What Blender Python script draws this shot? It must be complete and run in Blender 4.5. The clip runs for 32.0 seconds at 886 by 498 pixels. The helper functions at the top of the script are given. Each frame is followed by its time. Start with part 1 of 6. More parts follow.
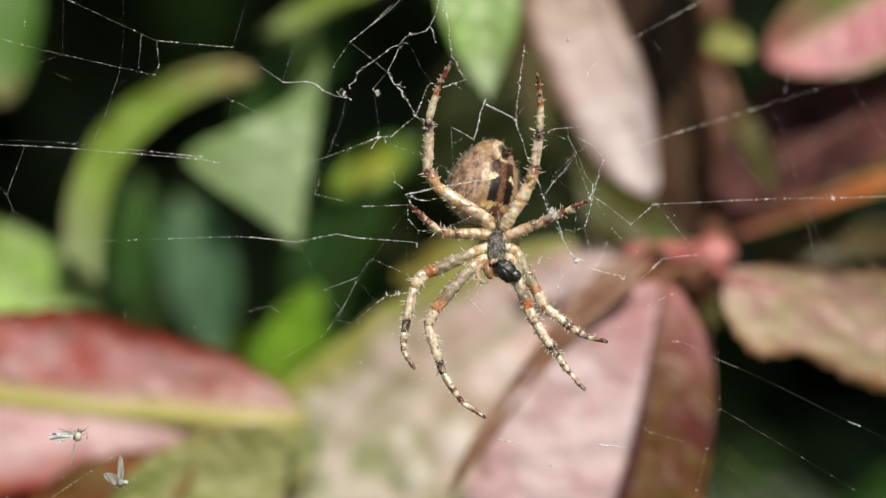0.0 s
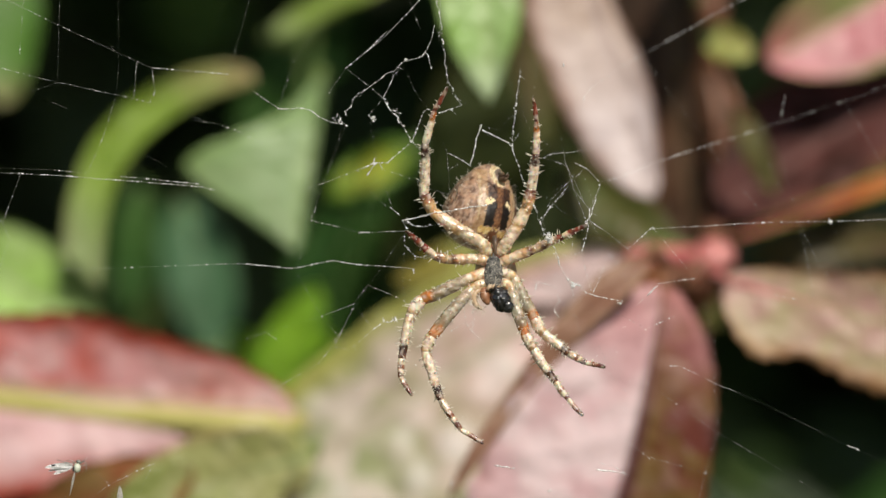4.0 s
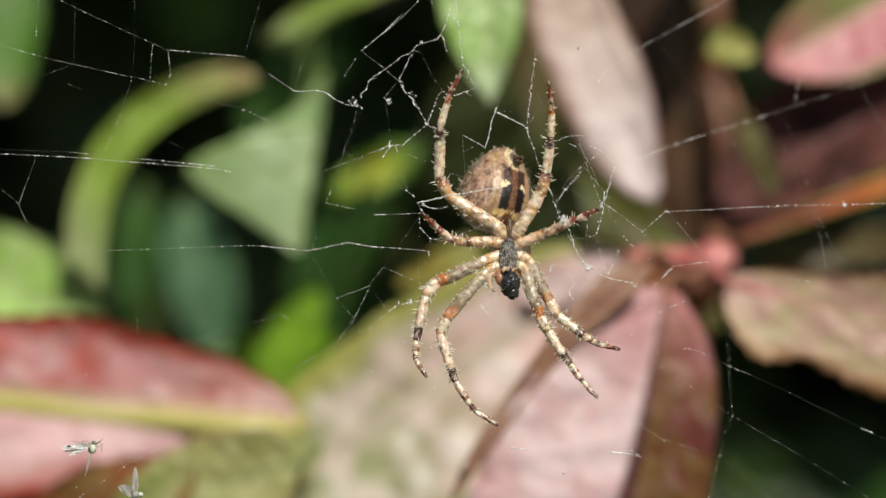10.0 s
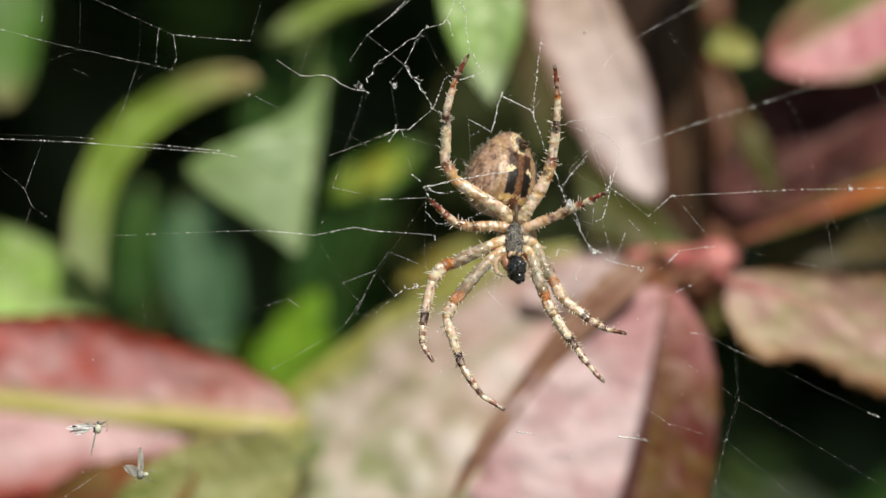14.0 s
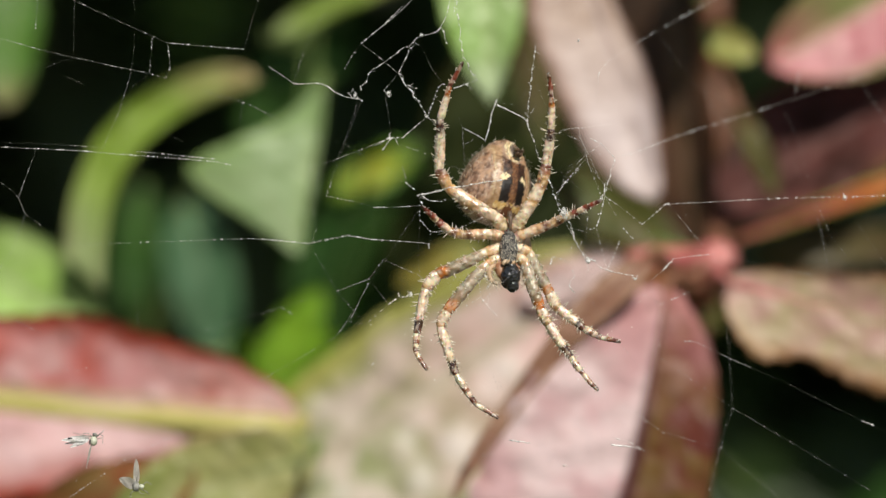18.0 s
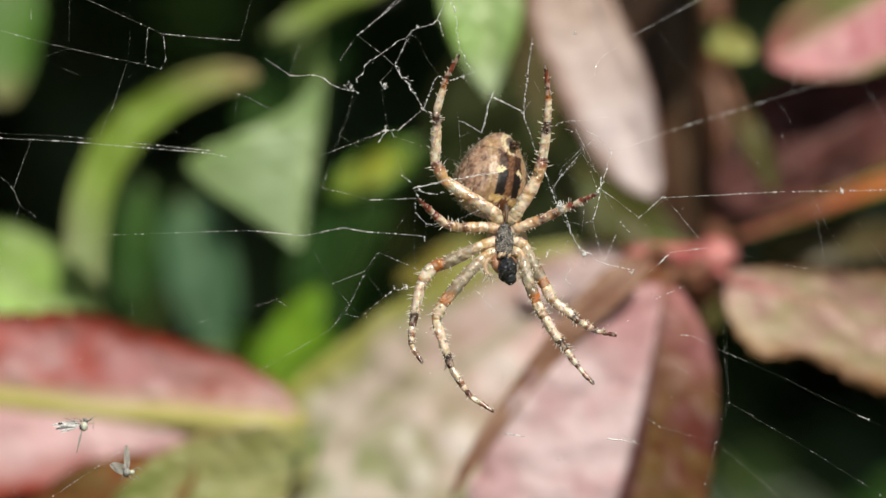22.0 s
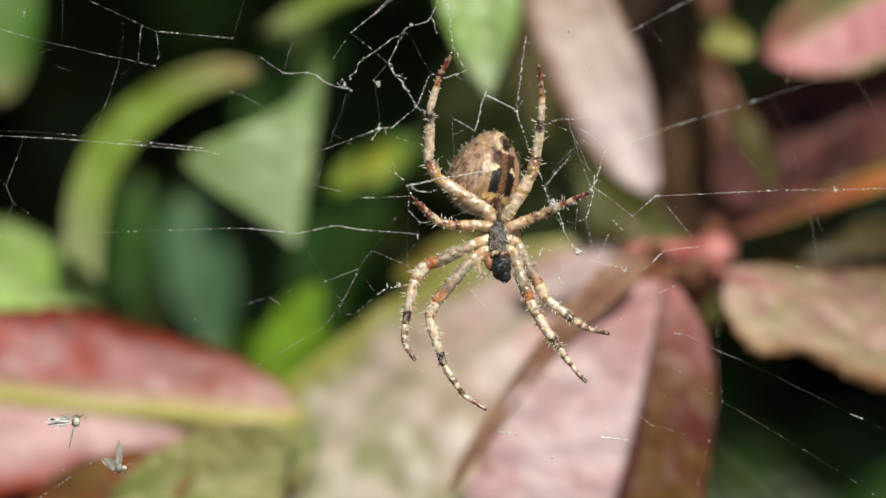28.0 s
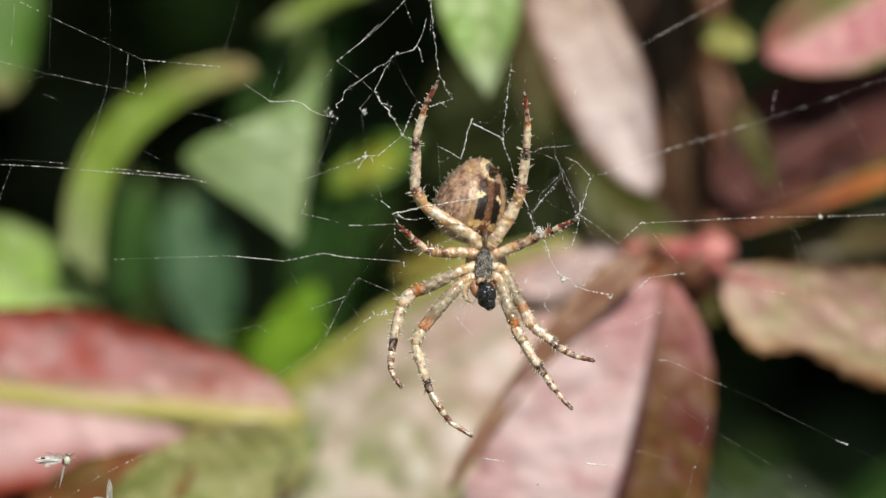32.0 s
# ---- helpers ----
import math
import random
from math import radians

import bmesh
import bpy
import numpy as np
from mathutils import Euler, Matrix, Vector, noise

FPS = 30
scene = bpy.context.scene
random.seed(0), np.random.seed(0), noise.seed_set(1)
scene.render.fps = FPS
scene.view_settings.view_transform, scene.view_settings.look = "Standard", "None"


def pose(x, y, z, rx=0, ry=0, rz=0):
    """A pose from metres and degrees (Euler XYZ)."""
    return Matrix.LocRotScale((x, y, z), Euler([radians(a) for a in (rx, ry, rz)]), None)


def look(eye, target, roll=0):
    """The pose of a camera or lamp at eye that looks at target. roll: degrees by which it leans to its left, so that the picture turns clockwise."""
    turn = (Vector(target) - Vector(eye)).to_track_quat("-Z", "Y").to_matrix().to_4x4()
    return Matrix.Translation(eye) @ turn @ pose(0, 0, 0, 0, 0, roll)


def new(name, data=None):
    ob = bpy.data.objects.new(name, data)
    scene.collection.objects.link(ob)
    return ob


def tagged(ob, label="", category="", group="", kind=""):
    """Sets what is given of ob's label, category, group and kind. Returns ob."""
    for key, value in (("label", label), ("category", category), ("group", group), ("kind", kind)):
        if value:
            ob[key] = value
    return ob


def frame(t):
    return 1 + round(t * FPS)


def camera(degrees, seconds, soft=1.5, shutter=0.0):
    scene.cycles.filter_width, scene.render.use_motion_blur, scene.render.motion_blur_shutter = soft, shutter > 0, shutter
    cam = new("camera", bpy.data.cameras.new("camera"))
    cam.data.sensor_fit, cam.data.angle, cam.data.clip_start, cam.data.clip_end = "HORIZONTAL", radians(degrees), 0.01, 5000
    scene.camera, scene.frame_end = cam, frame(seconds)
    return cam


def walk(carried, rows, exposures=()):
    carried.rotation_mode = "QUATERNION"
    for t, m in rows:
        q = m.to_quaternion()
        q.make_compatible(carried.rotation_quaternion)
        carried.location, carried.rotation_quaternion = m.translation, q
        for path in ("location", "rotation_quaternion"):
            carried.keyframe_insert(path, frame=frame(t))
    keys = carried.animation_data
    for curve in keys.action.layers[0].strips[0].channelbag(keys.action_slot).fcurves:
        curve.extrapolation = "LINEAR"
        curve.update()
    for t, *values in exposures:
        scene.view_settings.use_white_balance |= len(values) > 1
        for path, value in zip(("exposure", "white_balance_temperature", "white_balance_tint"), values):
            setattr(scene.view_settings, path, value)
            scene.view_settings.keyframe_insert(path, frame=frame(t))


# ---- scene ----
# Garden spider with its prey in a sunlit web before red and green shrubs.
# Lengths in the calls below are millimetres unless a comment says otherwise.
cam = camera(24, 32.0, soft=1.45)
cam.data.dof.use_dof = True
cam.data.dof.focus_distance = 0.1715
cam.data.dof.aperture_fstop = 9.6

# seconds, degrees up, degrees to the left: the slow drift of the held camera
DRIFT = [
    (0, 0.000, 0.000),
    (1, 0.015, 0.005),
    (2, 0.038, 0.012),
    (3, 0.062, 0.017),
    (3.5, 0.071, 0.018),
    (5.5, 0.087, 0.020),
    (6, 0.086, 0.022),
    (7, 0.085, 0.030),
    (8, 0.090, 0.041),
    (9, 0.108, 0.052),
    (10, 0.133, 0.059),
    (11, 0.149, 0.063),
    (12, 0.146, 0.068),
    (13, 0.134, 0.074),
    (14, 0.127, 0.079),
    (14.5, 0.125, 0.081),
    (16.5, 0.120, 0.078),
    (17, 0.120, 0.076),
    (18, 0.122, 0.073),
    (19, 0.117, 0.069),
    (20, 0.097, 0.066),
    (21, 0.071, 0.065),
    (22, 0.047, 0.061),
    (23, 0.027, 0.056),
    (24, 0.013, 0.049),
    (25, 0.003, 0.039),
    (25.5, -0.003, 0.033),
    (27.5, -0.047, 0.008),
    (28, -0.051, 0.006),
    (29, -0.055, 0.004),
    (30, -0.064, -0.001),
    (31, -0.075, -0.007),
    (32, -0.082, -0.010),
]
walk(cam, [(t, pose(0, 0, 1.0, 90 + up, 0, left)) for t, up, left in DRIFT])

# ---- light ----
SUN_WAY = Vector((0.28, -0.70, 0.66)).normalized()
world = bpy.data.worlds.new("sky")
scene.world = world
world.use_nodes = True
sky = world.node_tree.nodes.new("ShaderNodeTexSky")
sky.sky_type, sky.sun_disc = "NISHITA", False
sky.sun_elevation = math.asin(SUN_WAY.z)
sky.sun_rotation = math.atan2(SUN_WAY.x, SUN_WAY.y)
world.node_tree.links.new(sky.outputs[0], world.node_tree.nodes["Background"].inputs[0])
world.node_tree.nodes["Background"].inputs[1].default_value = 0.055
sun_data = bpy.data.lights.new("sun", "SUN")
sun_data.energy, sun_data.angle, sun_data.color = 4.5, radians(0.5), (1.0, 0.94, 0.83)
sun = new("sun", sun_data)
sun.matrix_world = look(SUN_WAY * 5 + Vector((0, 0, 1)), (0, 0, 1))
scene.view_settings.exposure = -0.06


# ---- materials ----
def shader(name):
    m = bpy.data.materials.new(name)
    m.use_nodes = True
    nt = m.node_tree
    return m, nt, nt.nodes["Principled BSDF"], nt.nodes["Material Output"]


def node(nt, kind, **values):
    n = nt.nodes.new(kind)
    for k, v in values.items():
        n.inputs[k.replace("_", " ")].default_value = v
    return n


def mix_colour(nt, fac, a, b, blend="MIX"):
    n = nt.nodes.new("ShaderNodeMix")
    n.data_type, n.blend_type = "RGBA", blend
    for sock, v in ((n.inputs[0], fac), (n.inputs[6], a), (n.inputs[7], b)):
        if isinstance(v, (int, float)):
            sock.default_value = v
        elif isinstance(v, tuple):
            sock.default_value = (*v, 1)
        else:
            nt.links.new(v, sock)
    return n.outputs[2]


def math_node(nt, op, a, b=0.0, c=0.0, clamp=False):
    n = nt.nodes.new("ShaderNodeMath")
    n.operation, n.use_clamp = op, clamp
    for sock, v in zip(n.inputs, (a, b, c)):
        if isinstance(v, (int, float)):
            sock.default_value = v
        else:
            nt.links.new(v, sock)
    return n.outputs[0]


def ramp(nt, fac, lo, hi):
    n = nt.nodes.new("ShaderNodeMapRange")
    n.inputs[1].default_value, n.inputs[2].default_value = lo, hi
    nt.links.new(fac, n.inputs[0])
    return n.outputs[0]


def noise_fac(nt, scale, detail=3.0, coords="Object", stretch=None):
    tc = nt.nodes.new("ShaderNodeTexCoord")
    n = node(nt, "ShaderNodeTexNoise", Scale=scale, Detail=detail)
    out = tc.outputs[coords]
    if stretch:
        mp = nt.nodes.new("ShaderNodeMapping")
        mp.inputs["Scale"].default_value = stretch
        nt.links.new(out, mp.inputs[0])
        out = mp.outputs[0]
    nt.links.new(out, n.inputs["Vector"])
    return n.outputs["Fac"]


def bump(nt, bsdf, height, strength, distance):
    b = node(nt, "ShaderNodeBump", Strength=strength, Distance=distance)
    nt.links.new(height, b.inputs["Height"])
    nt.links.new(b.outputs[0], bsdf.inputs["Normal"])


def leaf_material(name, main, patch, vein, rim, other=None, rough=0.42, clear=0.25, blotch=90.0, veins=9.0, amount=0.7, spread=0.3, edges=1.02, second=None, foot=None, end=None, heart=None, net=0.0, cells=420.0, pale=None, spec=0.35, two_tone=False, end_at=(0.82, 1.08), foot_at=(0.42, 0.16)):
    """A leaf: blade colour with patches, paler veins, a rim, and the other half of the blade where it differs."""
    m, nt, bsdf, out = shader(name)
    uv = nt.nodes.new("ShaderNodeUVMap")
    uv.uv_map = "UVMap"
    sep = nt.nodes.new("ShaderNodeSeparateXYZ")
    nt.links.new(uv.outputs[0], sep.inputs[0])
    u, v = sep.outputs[0], sep.outputs[1]
    side = math_node(nt, "ABSOLUTE", u)
    big = ramp(nt, noise_fac(nt, blotch, 4), 0.43, 0.57)
    fine = noise_fac(nt, 900.0, 5)
    base = mix_colour(nt, math_node(nt, "MULTIPLY", big, amount), main, patch)
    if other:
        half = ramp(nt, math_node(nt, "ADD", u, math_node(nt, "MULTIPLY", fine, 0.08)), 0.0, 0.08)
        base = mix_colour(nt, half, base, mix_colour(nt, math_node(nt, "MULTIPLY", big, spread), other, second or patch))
    if foot:
        near = ramp(nt, math_node(nt, "ADD", v, math_node(nt, "MULTIPLY", noise_fac(nt, 120.0), 0.25)), *foot_at)
        base = mix_colour(nt, math_node(nt, "MULTIPLY", near, 0.8), base, foot)
    if end:
        far = ramp(nt, math_node(nt, "ADD", v, math_node(nt, "MULTIPLY", noise_fac(nt, 120.0), 0.2)), *end_at)
        base = mix_colour(nt, math_node(nt, "MULTIPLY", far, 0.85), base, end)
    if heart:
        off = math_node(nt, "MULTIPLY", math_node(nt, "SUBTRACT", v, 0.5), 2.0)
        away = math_node(nt, "SQRT", math_node(nt, "ADD", math_node(nt, "MULTIPLY", u, u), math_node(nt, "MULTIPLY", off, off)))
        base = mix_colour(nt, ramp(nt, math_node(nt, "ADD", away, math_node(nt, "MULTIPLY", noise_fac(nt, 200.0), 0.3)), 1.05, 0.45), base, heart)
    mottle = noise_fac(nt, 330.0, 3)
    puff = None
    if net:
        # the blade is puffed up between its net of small veins
        tc = nt.nodes.new("ShaderNodeTexCoord")
        bent = nt.nodes.new("ShaderNodeVectorMath")
        bent.operation = "MULTIPLY_ADD"
        wob = node(nt, "ShaderNodeTexNoise", Scale=cells * 0.6, Detail=2.0)
        nt.links.new(tc.outputs["Object"], wob.inputs["Vector"])
        nt.links.new(wob.outputs["Color"], bent.inputs[0])
        bent.inputs[1].default_value = (0.0016, 0.0016, 0.0016)
        nt.links.new(tc.outputs["Object"], bent.inputs[2])
        cell = node(nt, "ShaderNodeTexVoronoi", Scale=cells)
        nt.links.new(bent.outputs[0], cell.inputs["Vector"])
        puff = ramp(nt, cell.outputs["Distance"], 0.62, 0.12)
        tone = ramp(nt, noise_fac(nt, cells * 0.45, 3), 0.45, 0.55)
        # Pale spots: mottling, plus light on the raised crowns put into the colour.
        spots = math_node(nt, "MULTIPLY", math_node(nt, "MULTIPLY", puff, tone), net)
        if other and two_tone:
            spots = math_node(nt, "MULTIPLY", spots, ramp(nt, u, 0.02, -0.06))
        base = mix_colour(nt, spots, base, pale or patch)
    base = mix_colour(nt, math_node(nt, "MULTIPLY", ramp(nt, mottle, 0.48, 0.7), 0.08 if other else 0.4), base, tuple(min(1.0, 0.05 + 1.1 * c) for c in patch))
    base = mix_colour(nt, math_node(nt, "MULTIPLY", ramp(nt, mottle, 0.5, 0.25), 0.25 if net else 0.6), base, (0.62, 0.55, 0.5), "MULTIPLY")
    edge = ramp(nt, math_node(nt, "ADD", side, math_node(nt, "MULTIPLY", noise_fac(nt, 160.0), 0.5)), edges, edges + 0.28)
    base = mix_colour(nt, edge, base, rim)
    # side veins run forward from the midrib
    warp = math_node(nt, "MULTIPLY", noise_fac(nt, 140.0, 3), 1.5)
    run = math_node(nt, "ADD", warp, math_node(nt, "SUBTRACT", math_node(nt, "MULTIPLY", v, veins), math_node(nt, "MULTIPLY", side, 1.3)))
    saw = math_node(nt, "ABSOLUTE", math_node(nt, "SUBTRACT", math_node(nt, "FRACT", run), 0.5))
    line = ramp(nt, saw, 0.07, 0.02)
    mid = ramp(nt, side, 0.09, 0.04)
    lines = math_node(nt, "MAXIMUM", math_node(nt, "MULTIPLY", line, 0.14), mid)
    base = mix_colour(nt, lines, base, vein)
    base = mix_colour(nt, math_node(nt, "MULTIPLY", ramp(nt, fine, 0.3, 0.75), 0.35), base, (0.75, 0.75, 0.75), "MULTIPLY")
    nt.links.new(base, bsdf.inputs["Base Color"])
    bsdf.inputs["Roughness"].default_value = rough
    bsdf.inputs["Specular IOR Level"].default_value = spec
    relief = math_node(nt, "ADD", math_node(nt, "MULTIPLY", ramp(nt, saw, 0.0, 0.35), 0.25), math_node(nt, "MULTIPLY_ADD", mottle, 2.0, math_node(nt, "MULTIPLY", fine, 0.4)))
    if puff is not None:
        relief = math_node(nt, "MULTIPLY_ADD", puff, 0.8, relief)
    bump(nt, bsdf, relief, 0.4, 0.0008)
    tr = nt.nodes.new("ShaderNodeBsdfTranslucent")
    nt.links.new(base, tr.inputs[0])
    mx = node(nt, "ShaderNodeMixShader", Fac=clear)
    nt.links.new(bsdf.outputs[0], mx.inputs[1])
    nt.links.new(tr.outputs[0], mx.inputs[2])
    nt.links.new(mx.outputs[0], out.inputs[0])
    return m


def plain_material(name, a, b, scale, rough=0.5, relief=0.3, depth=0.0003, metal=0.0, clear=0.0, stretch=None, spec=0.5):
    m, nt, bsdf, out = shader(name)
    f = noise_fac(nt, scale, 4, stretch=stretch)
    g = noise_fac(nt, scale * 7, 4)
    col = mix_colour(nt, ramp(nt, f, 0.35, 0.65), a, b)
    col = mix_colour(nt, math_node(nt, "MULTIPLY", g, 0.35), col, (0.6, 0.6, 0.6), "MULTIPLY")
    nt.links.new(col, bsdf.inputs["Base Color"])
    bsdf.inputs["Roughness"].default_value = rough
    bsdf.inputs["Metallic"].default_value = metal
    bsdf.inputs["Specular IOR Level"].default_value = spec
    bump(nt, bsdf, g, relief, depth)
    if clear:
        tr = nt.nodes.new("ShaderNodeBsdfTranslucent")
        nt.links.new(col, tr.inputs[0])
        mx = node(nt, "ShaderNodeMixShader", Fac=clear)
        nt.links.new(bsdf.outputs[0], mx.inputs[1])
        nt.links.new(tr.outputs[0], mx.inputs[2])
        nt.links.new(mx.outputs[0], out.inputs[0])
    return m


def pattern_material(name, rough, relief, depth, scale, clear=0.0, spec=0.5):
    """Takes its markings from the mesh's own colour layer, with grain on top."""
    m, nt, bsdf, out = shader(name)
    vc = nt.nodes.new("ShaderNodeVertexColor")
    vc.layer_name = "Col"
    g = noise_fac(nt, scale, 5)
    col = mix_colour(nt, ramp(nt, g, 0.48, 0.74), vc.outputs[0], (0.80, 0.70, 0.58), "MULTIPLY")
    nt.links.new(col, bsdf.inputs["Base Color"])
    bsdf.inputs["Roughness"].default_value = rough
    bsdf.inputs["Specular IOR Level"].default_value = spec
    bump(nt, bsdf, g, relief, depth)
    if clear:
        tr = nt.nodes.new("ShaderNodeBsdfTranslucent")
        nt.links.new(col, tr.inputs[0])
        mx = node(nt, "ShaderNodeMixShader", Fac=clear)
        nt.links.new(bsdf.outputs[0], mx.inputs[1])
        nt.links.new(tr.outputs[0], mx.inputs[2])
        nt.links.new(mx.outputs[0], out.inputs[0])
    return m


def waxy(m, weight, radius):
    b = m.node_tree.nodes["Principled BSDF"]
    b.inputs["Subsurface Weight"].default_value = weight
    b.inputs["Subsurface Radius"].default_value = (1.0, 0.5, 0.25)
    b.inputs["Subsurface Scale"].default_value = radius


def silk_material(name, show, gaps):
    """White silk; noise in its opacity puts in glinting stretches, with light let by between."""
    m, nt, bsdf, out = shader(name)
    bsdf.inputs["Base Color"].default_value = (0.98, 0.98, 0.96, 1)
    bsdf.inputs["Roughness"].default_value = 0.28
    thin = nt.nodes.new("ShaderNodeBsdfTranslucent")
    thin.inputs[0].default_value = (1, 1, 0.98, 1)
    fibre = node(nt, "ShaderNodeMixShader", Fac=0.35)
    nt.links.new(bsdf.outputs[0], fibre.inputs[1])
    nt.links.new(thin.outputs[0], fibre.inputs[2])
    bsdf.inputs["Specular IOR Level"].default_value = 0.8
    f = noise_fac(nt, 4600.0, 1)
    h = noise_fac(nt, 330.0, 2)
    fac = math_node(nt, "MULTIPLY", ramp(nt, f, 0.54 - gaps, 0.6), ramp(nt, h, 0.34, 0.56))
    fac = math_node(nt, "MULTIPLY_ADD", fac, show, show * 0.09, clamp=True)
    tp = nt.nodes.new("ShaderNodeBsdfTransparent")
    mx = nt.nodes.new("ShaderNodeMixShader")
    nt.links.new(fac, mx.inputs[0])
    nt.links.new(tp.outputs[0], mx.inputs[1])
    nt.links.new(fibre.outputs[0], mx.inputs[2])
    nt.links.new(mx.outputs[0], out.inputs[0])
    return m


def wing_material(name):
    m, nt, bsdf, out = shader(name)
    bsdf.inputs["Base Color"].default_value = (0.96, 0.96, 0.95, 1)
    bsdf.inputs["Roughness"].default_value = 0.2
    f = ramp(nt, noise_fac(nt, 2500.0, 2), 0.35, 0.5)
    tp = nt.nodes.new("ShaderNodeBsdfTransparent")
    mx = nt.nodes.new("ShaderNodeMixShader")
    nt.links.new(math_node(nt, "MULTIPLY_ADD", f, 0.55, 0.4), mx.inputs[0])
    nt.links.new(tp.outputs[0], mx.inputs[1])
    nt.links.new(bsdf.outputs[0], mx.inputs[2])
    nt.links.new(mx.outputs[0], out.inputs[0])
    return m


SILK = silk_material("silk", 1.0, 0.06)
SILK_FAINT = silk_material("silk_faint", 0.5, 0.06)
SILK_THICK = silk_material("silk_thick", 1.0, 0.22)
# White lumps on the strands that stand in for glints of sun.
SILK_GLINT = plain_material("silk_glint", (0.95, 0.95, 0.93), (0.8, 0.8, 0.8), 900, 0.2, 0.2, spec=0.9)
SILK_WAD = plain_material("silk_wad", (1.0, 1.0, 0.98), (0.95, 0.95, 0.93), 900, 0.3, 0.1, clear=0.2)
LEG_SKIN = pattern_material("leg_skin", 0.22, 0.9, 0.0002, 1900, clear=0.10, spec=0.9)
ABDOMEN_SKIN = pattern_material("abdomen_skin", 0.40, 0.6, 0.00012, 1300, clear=0.05)
STERNUM_SKIN = plain_material("sternum_skin", (0.012, 0.012, 0.012), (0.22, 0.21, 0.195), 3000, 0.3, 0.8, 0.0001)
THORAX_SKIN = plain_material("thorax_skin", (0.66, 0.46, 0.26), (0.84, 0.68, 0.46), 1500, 0.35, 0.3, 0.0001, clear=0.1)
PALP_SKIN = plain_material("palp_skin", (0.62, 0.40, 0.22), (0.82, 0.66, 0.48), 2000, 0.35, 0.3, 0.0001, clear=0.2)
JAW_SKIN = plain_material("jaw_skin", (0.24, 0.10, 0.045), (0.42, 0.21, 0.11), 2000, 0.35, 0.3, 0.0001)
PREY_BROWN = plain_material("spinneret_skin", (0.07, 0.04, 0.025), (0.16, 0.10, 0.06), 2000, 0.35)
PREY_SKIN = plain_material("prey_skin", (0.006, 0.006, 0.006), (0.03, 0.03, 0.03), 3000, 0.2, 0.12, 0.0001, spec=1.0)
HAIR = plain_material("hair", (0.95, 0.9, 0.8), (0.85, 0.76, 0.6), 1000, 0.35, 0.0, clear=0.25)
FLY_GREY = plain_material("fly_grey", (0.16, 0.16, 0.14), (0.42, 0.42, 0.38), 2500, 0.4)
FLY_PALE = plain_material("fly_pale", (0.55, 0.6, 0.42), (0.7, 0.72, 0.6), 2000, 0.35)
WING = wing_material("wing")
WING_GREY = plain_material("wing_grey", (0.58, 0.55, 0.49), (0.76, 0.73, 0.68), 1500, 0.3, clear=0.4)

waxy(LEG_SKIN, 0.5, 0.0003)
for skin, clear in ((LEG_SKIN, 0.05), (THORAX_SKIN, 0.08)):
    skin.node_tree.nodes["Principled BSDF"].inputs["Transmission Weight"].default_value = clear
    skin.node_tree.nodes["Principled BSDF"].inputs["Coat Weight"].default_value = 0.6
    skin.node_tree.nodes["Principled BSDF"].inputs["Coat Roughness"].default_value = 0.12
waxy(THORAX_SKIN, 0.6, 0.0008)
waxy(ABDOMEN_SKIN, 0.2, 0.0003)

GREEN = leaf_material("leaf_green", (0.17, 0.33, 0.06), (0.12, 0.25, 0.05), (0.3, 0.42, 0.12), (0.2, 0.3, 0.08))
GREEN_PALE = leaf_material("leaf_green_pale", (0.25, 0.39, 0.13), (0.34, 0.46, 0.24), (0.38, 0.5, 0.22), (0.26, 0.4, 0.11), rough=0.36, blotch=60)
GREEN_FRESH = leaf_material("leaf_green_fresh", (0.27, 0.48, 0.08), (0.42, 0.58, 0.25), (0.45, 0.58, 0.25), (0.28, 0.44, 0.1), rough=0.36, blotch=70, end=(0.62, 0.70, 0.50))
GREEN_LIGHT = leaf_material("leaf_green_light", (0.42, 0.66, 0.15), (0.58, 0.76, 0.32), (0.5, 0.6, 0.3), (0.35, 0.48, 0.15))
GREEN_CORNER = leaf_material("leaf_green_corner", (0.11, 0.24, 0.035), (0.09, 0.2, 0.035), (0.2, 0.32, 0.08), (0.13, 0.22, 0.05), end=(0.40, 0.32, 0.16))
GREEN_TIPPED = leaf_material("leaf_green_tipped", (0.27, 0.42, 0.05), (0.36, 0.49, 0.11), (0.42, 0.48, 0.2), (0.33, 0.36, 0.14), foot=(0.50, 0.58, 0.32), end=(0.50, 0.34, 0.20), spec=0.2)
GREEN_BRIGHT = leaf_material("leaf_green_bright", (0.34, 0.62, 0.04), (0.27, 0.52, 0.03), (0.4, 0.62, 0.08), (0.25, 0.5, 0.05), clear=0.4)
# Green leaf with the shade put into its near-black colour.
GREEN_SHADE_TONE = leaf_material("leaf_green_shade_tone", (0.018, 0.06, 0.009), (0.035, 0.095, 0.014), (0.06, 0.11, 0.03), (0.04, 0.09, 0.02), clear=0.12, rough=0.6, spec=0.08)
BLUE_GREEN = leaf_material("leaf_blue_green", (0.045, 0.12, 0.05), (0.085, 0.18, 0.09), (0.14, 0.22, 0.13), (0.1, 0.18, 0.08), clear=0.15, rough=0.55, spec=0.2)
LIME = leaf_material("leaf_lime", (0.13, 0.30, 0.03), (0.17, 0.36, 0.04), (0.3, 0.42, 0.06), (0.08, 0.2, 0.03), clear=0.3, blotch=150, heart=(0.60, 0.60, 0.03))
OLIVE_DARK = leaf_material("leaf_olive_dark", (0.075, 0.085, 0.018), (0.12, 0.08, 0.03), (0.2, 0.18, 0.06), (0.16, 0.1, 0.04))
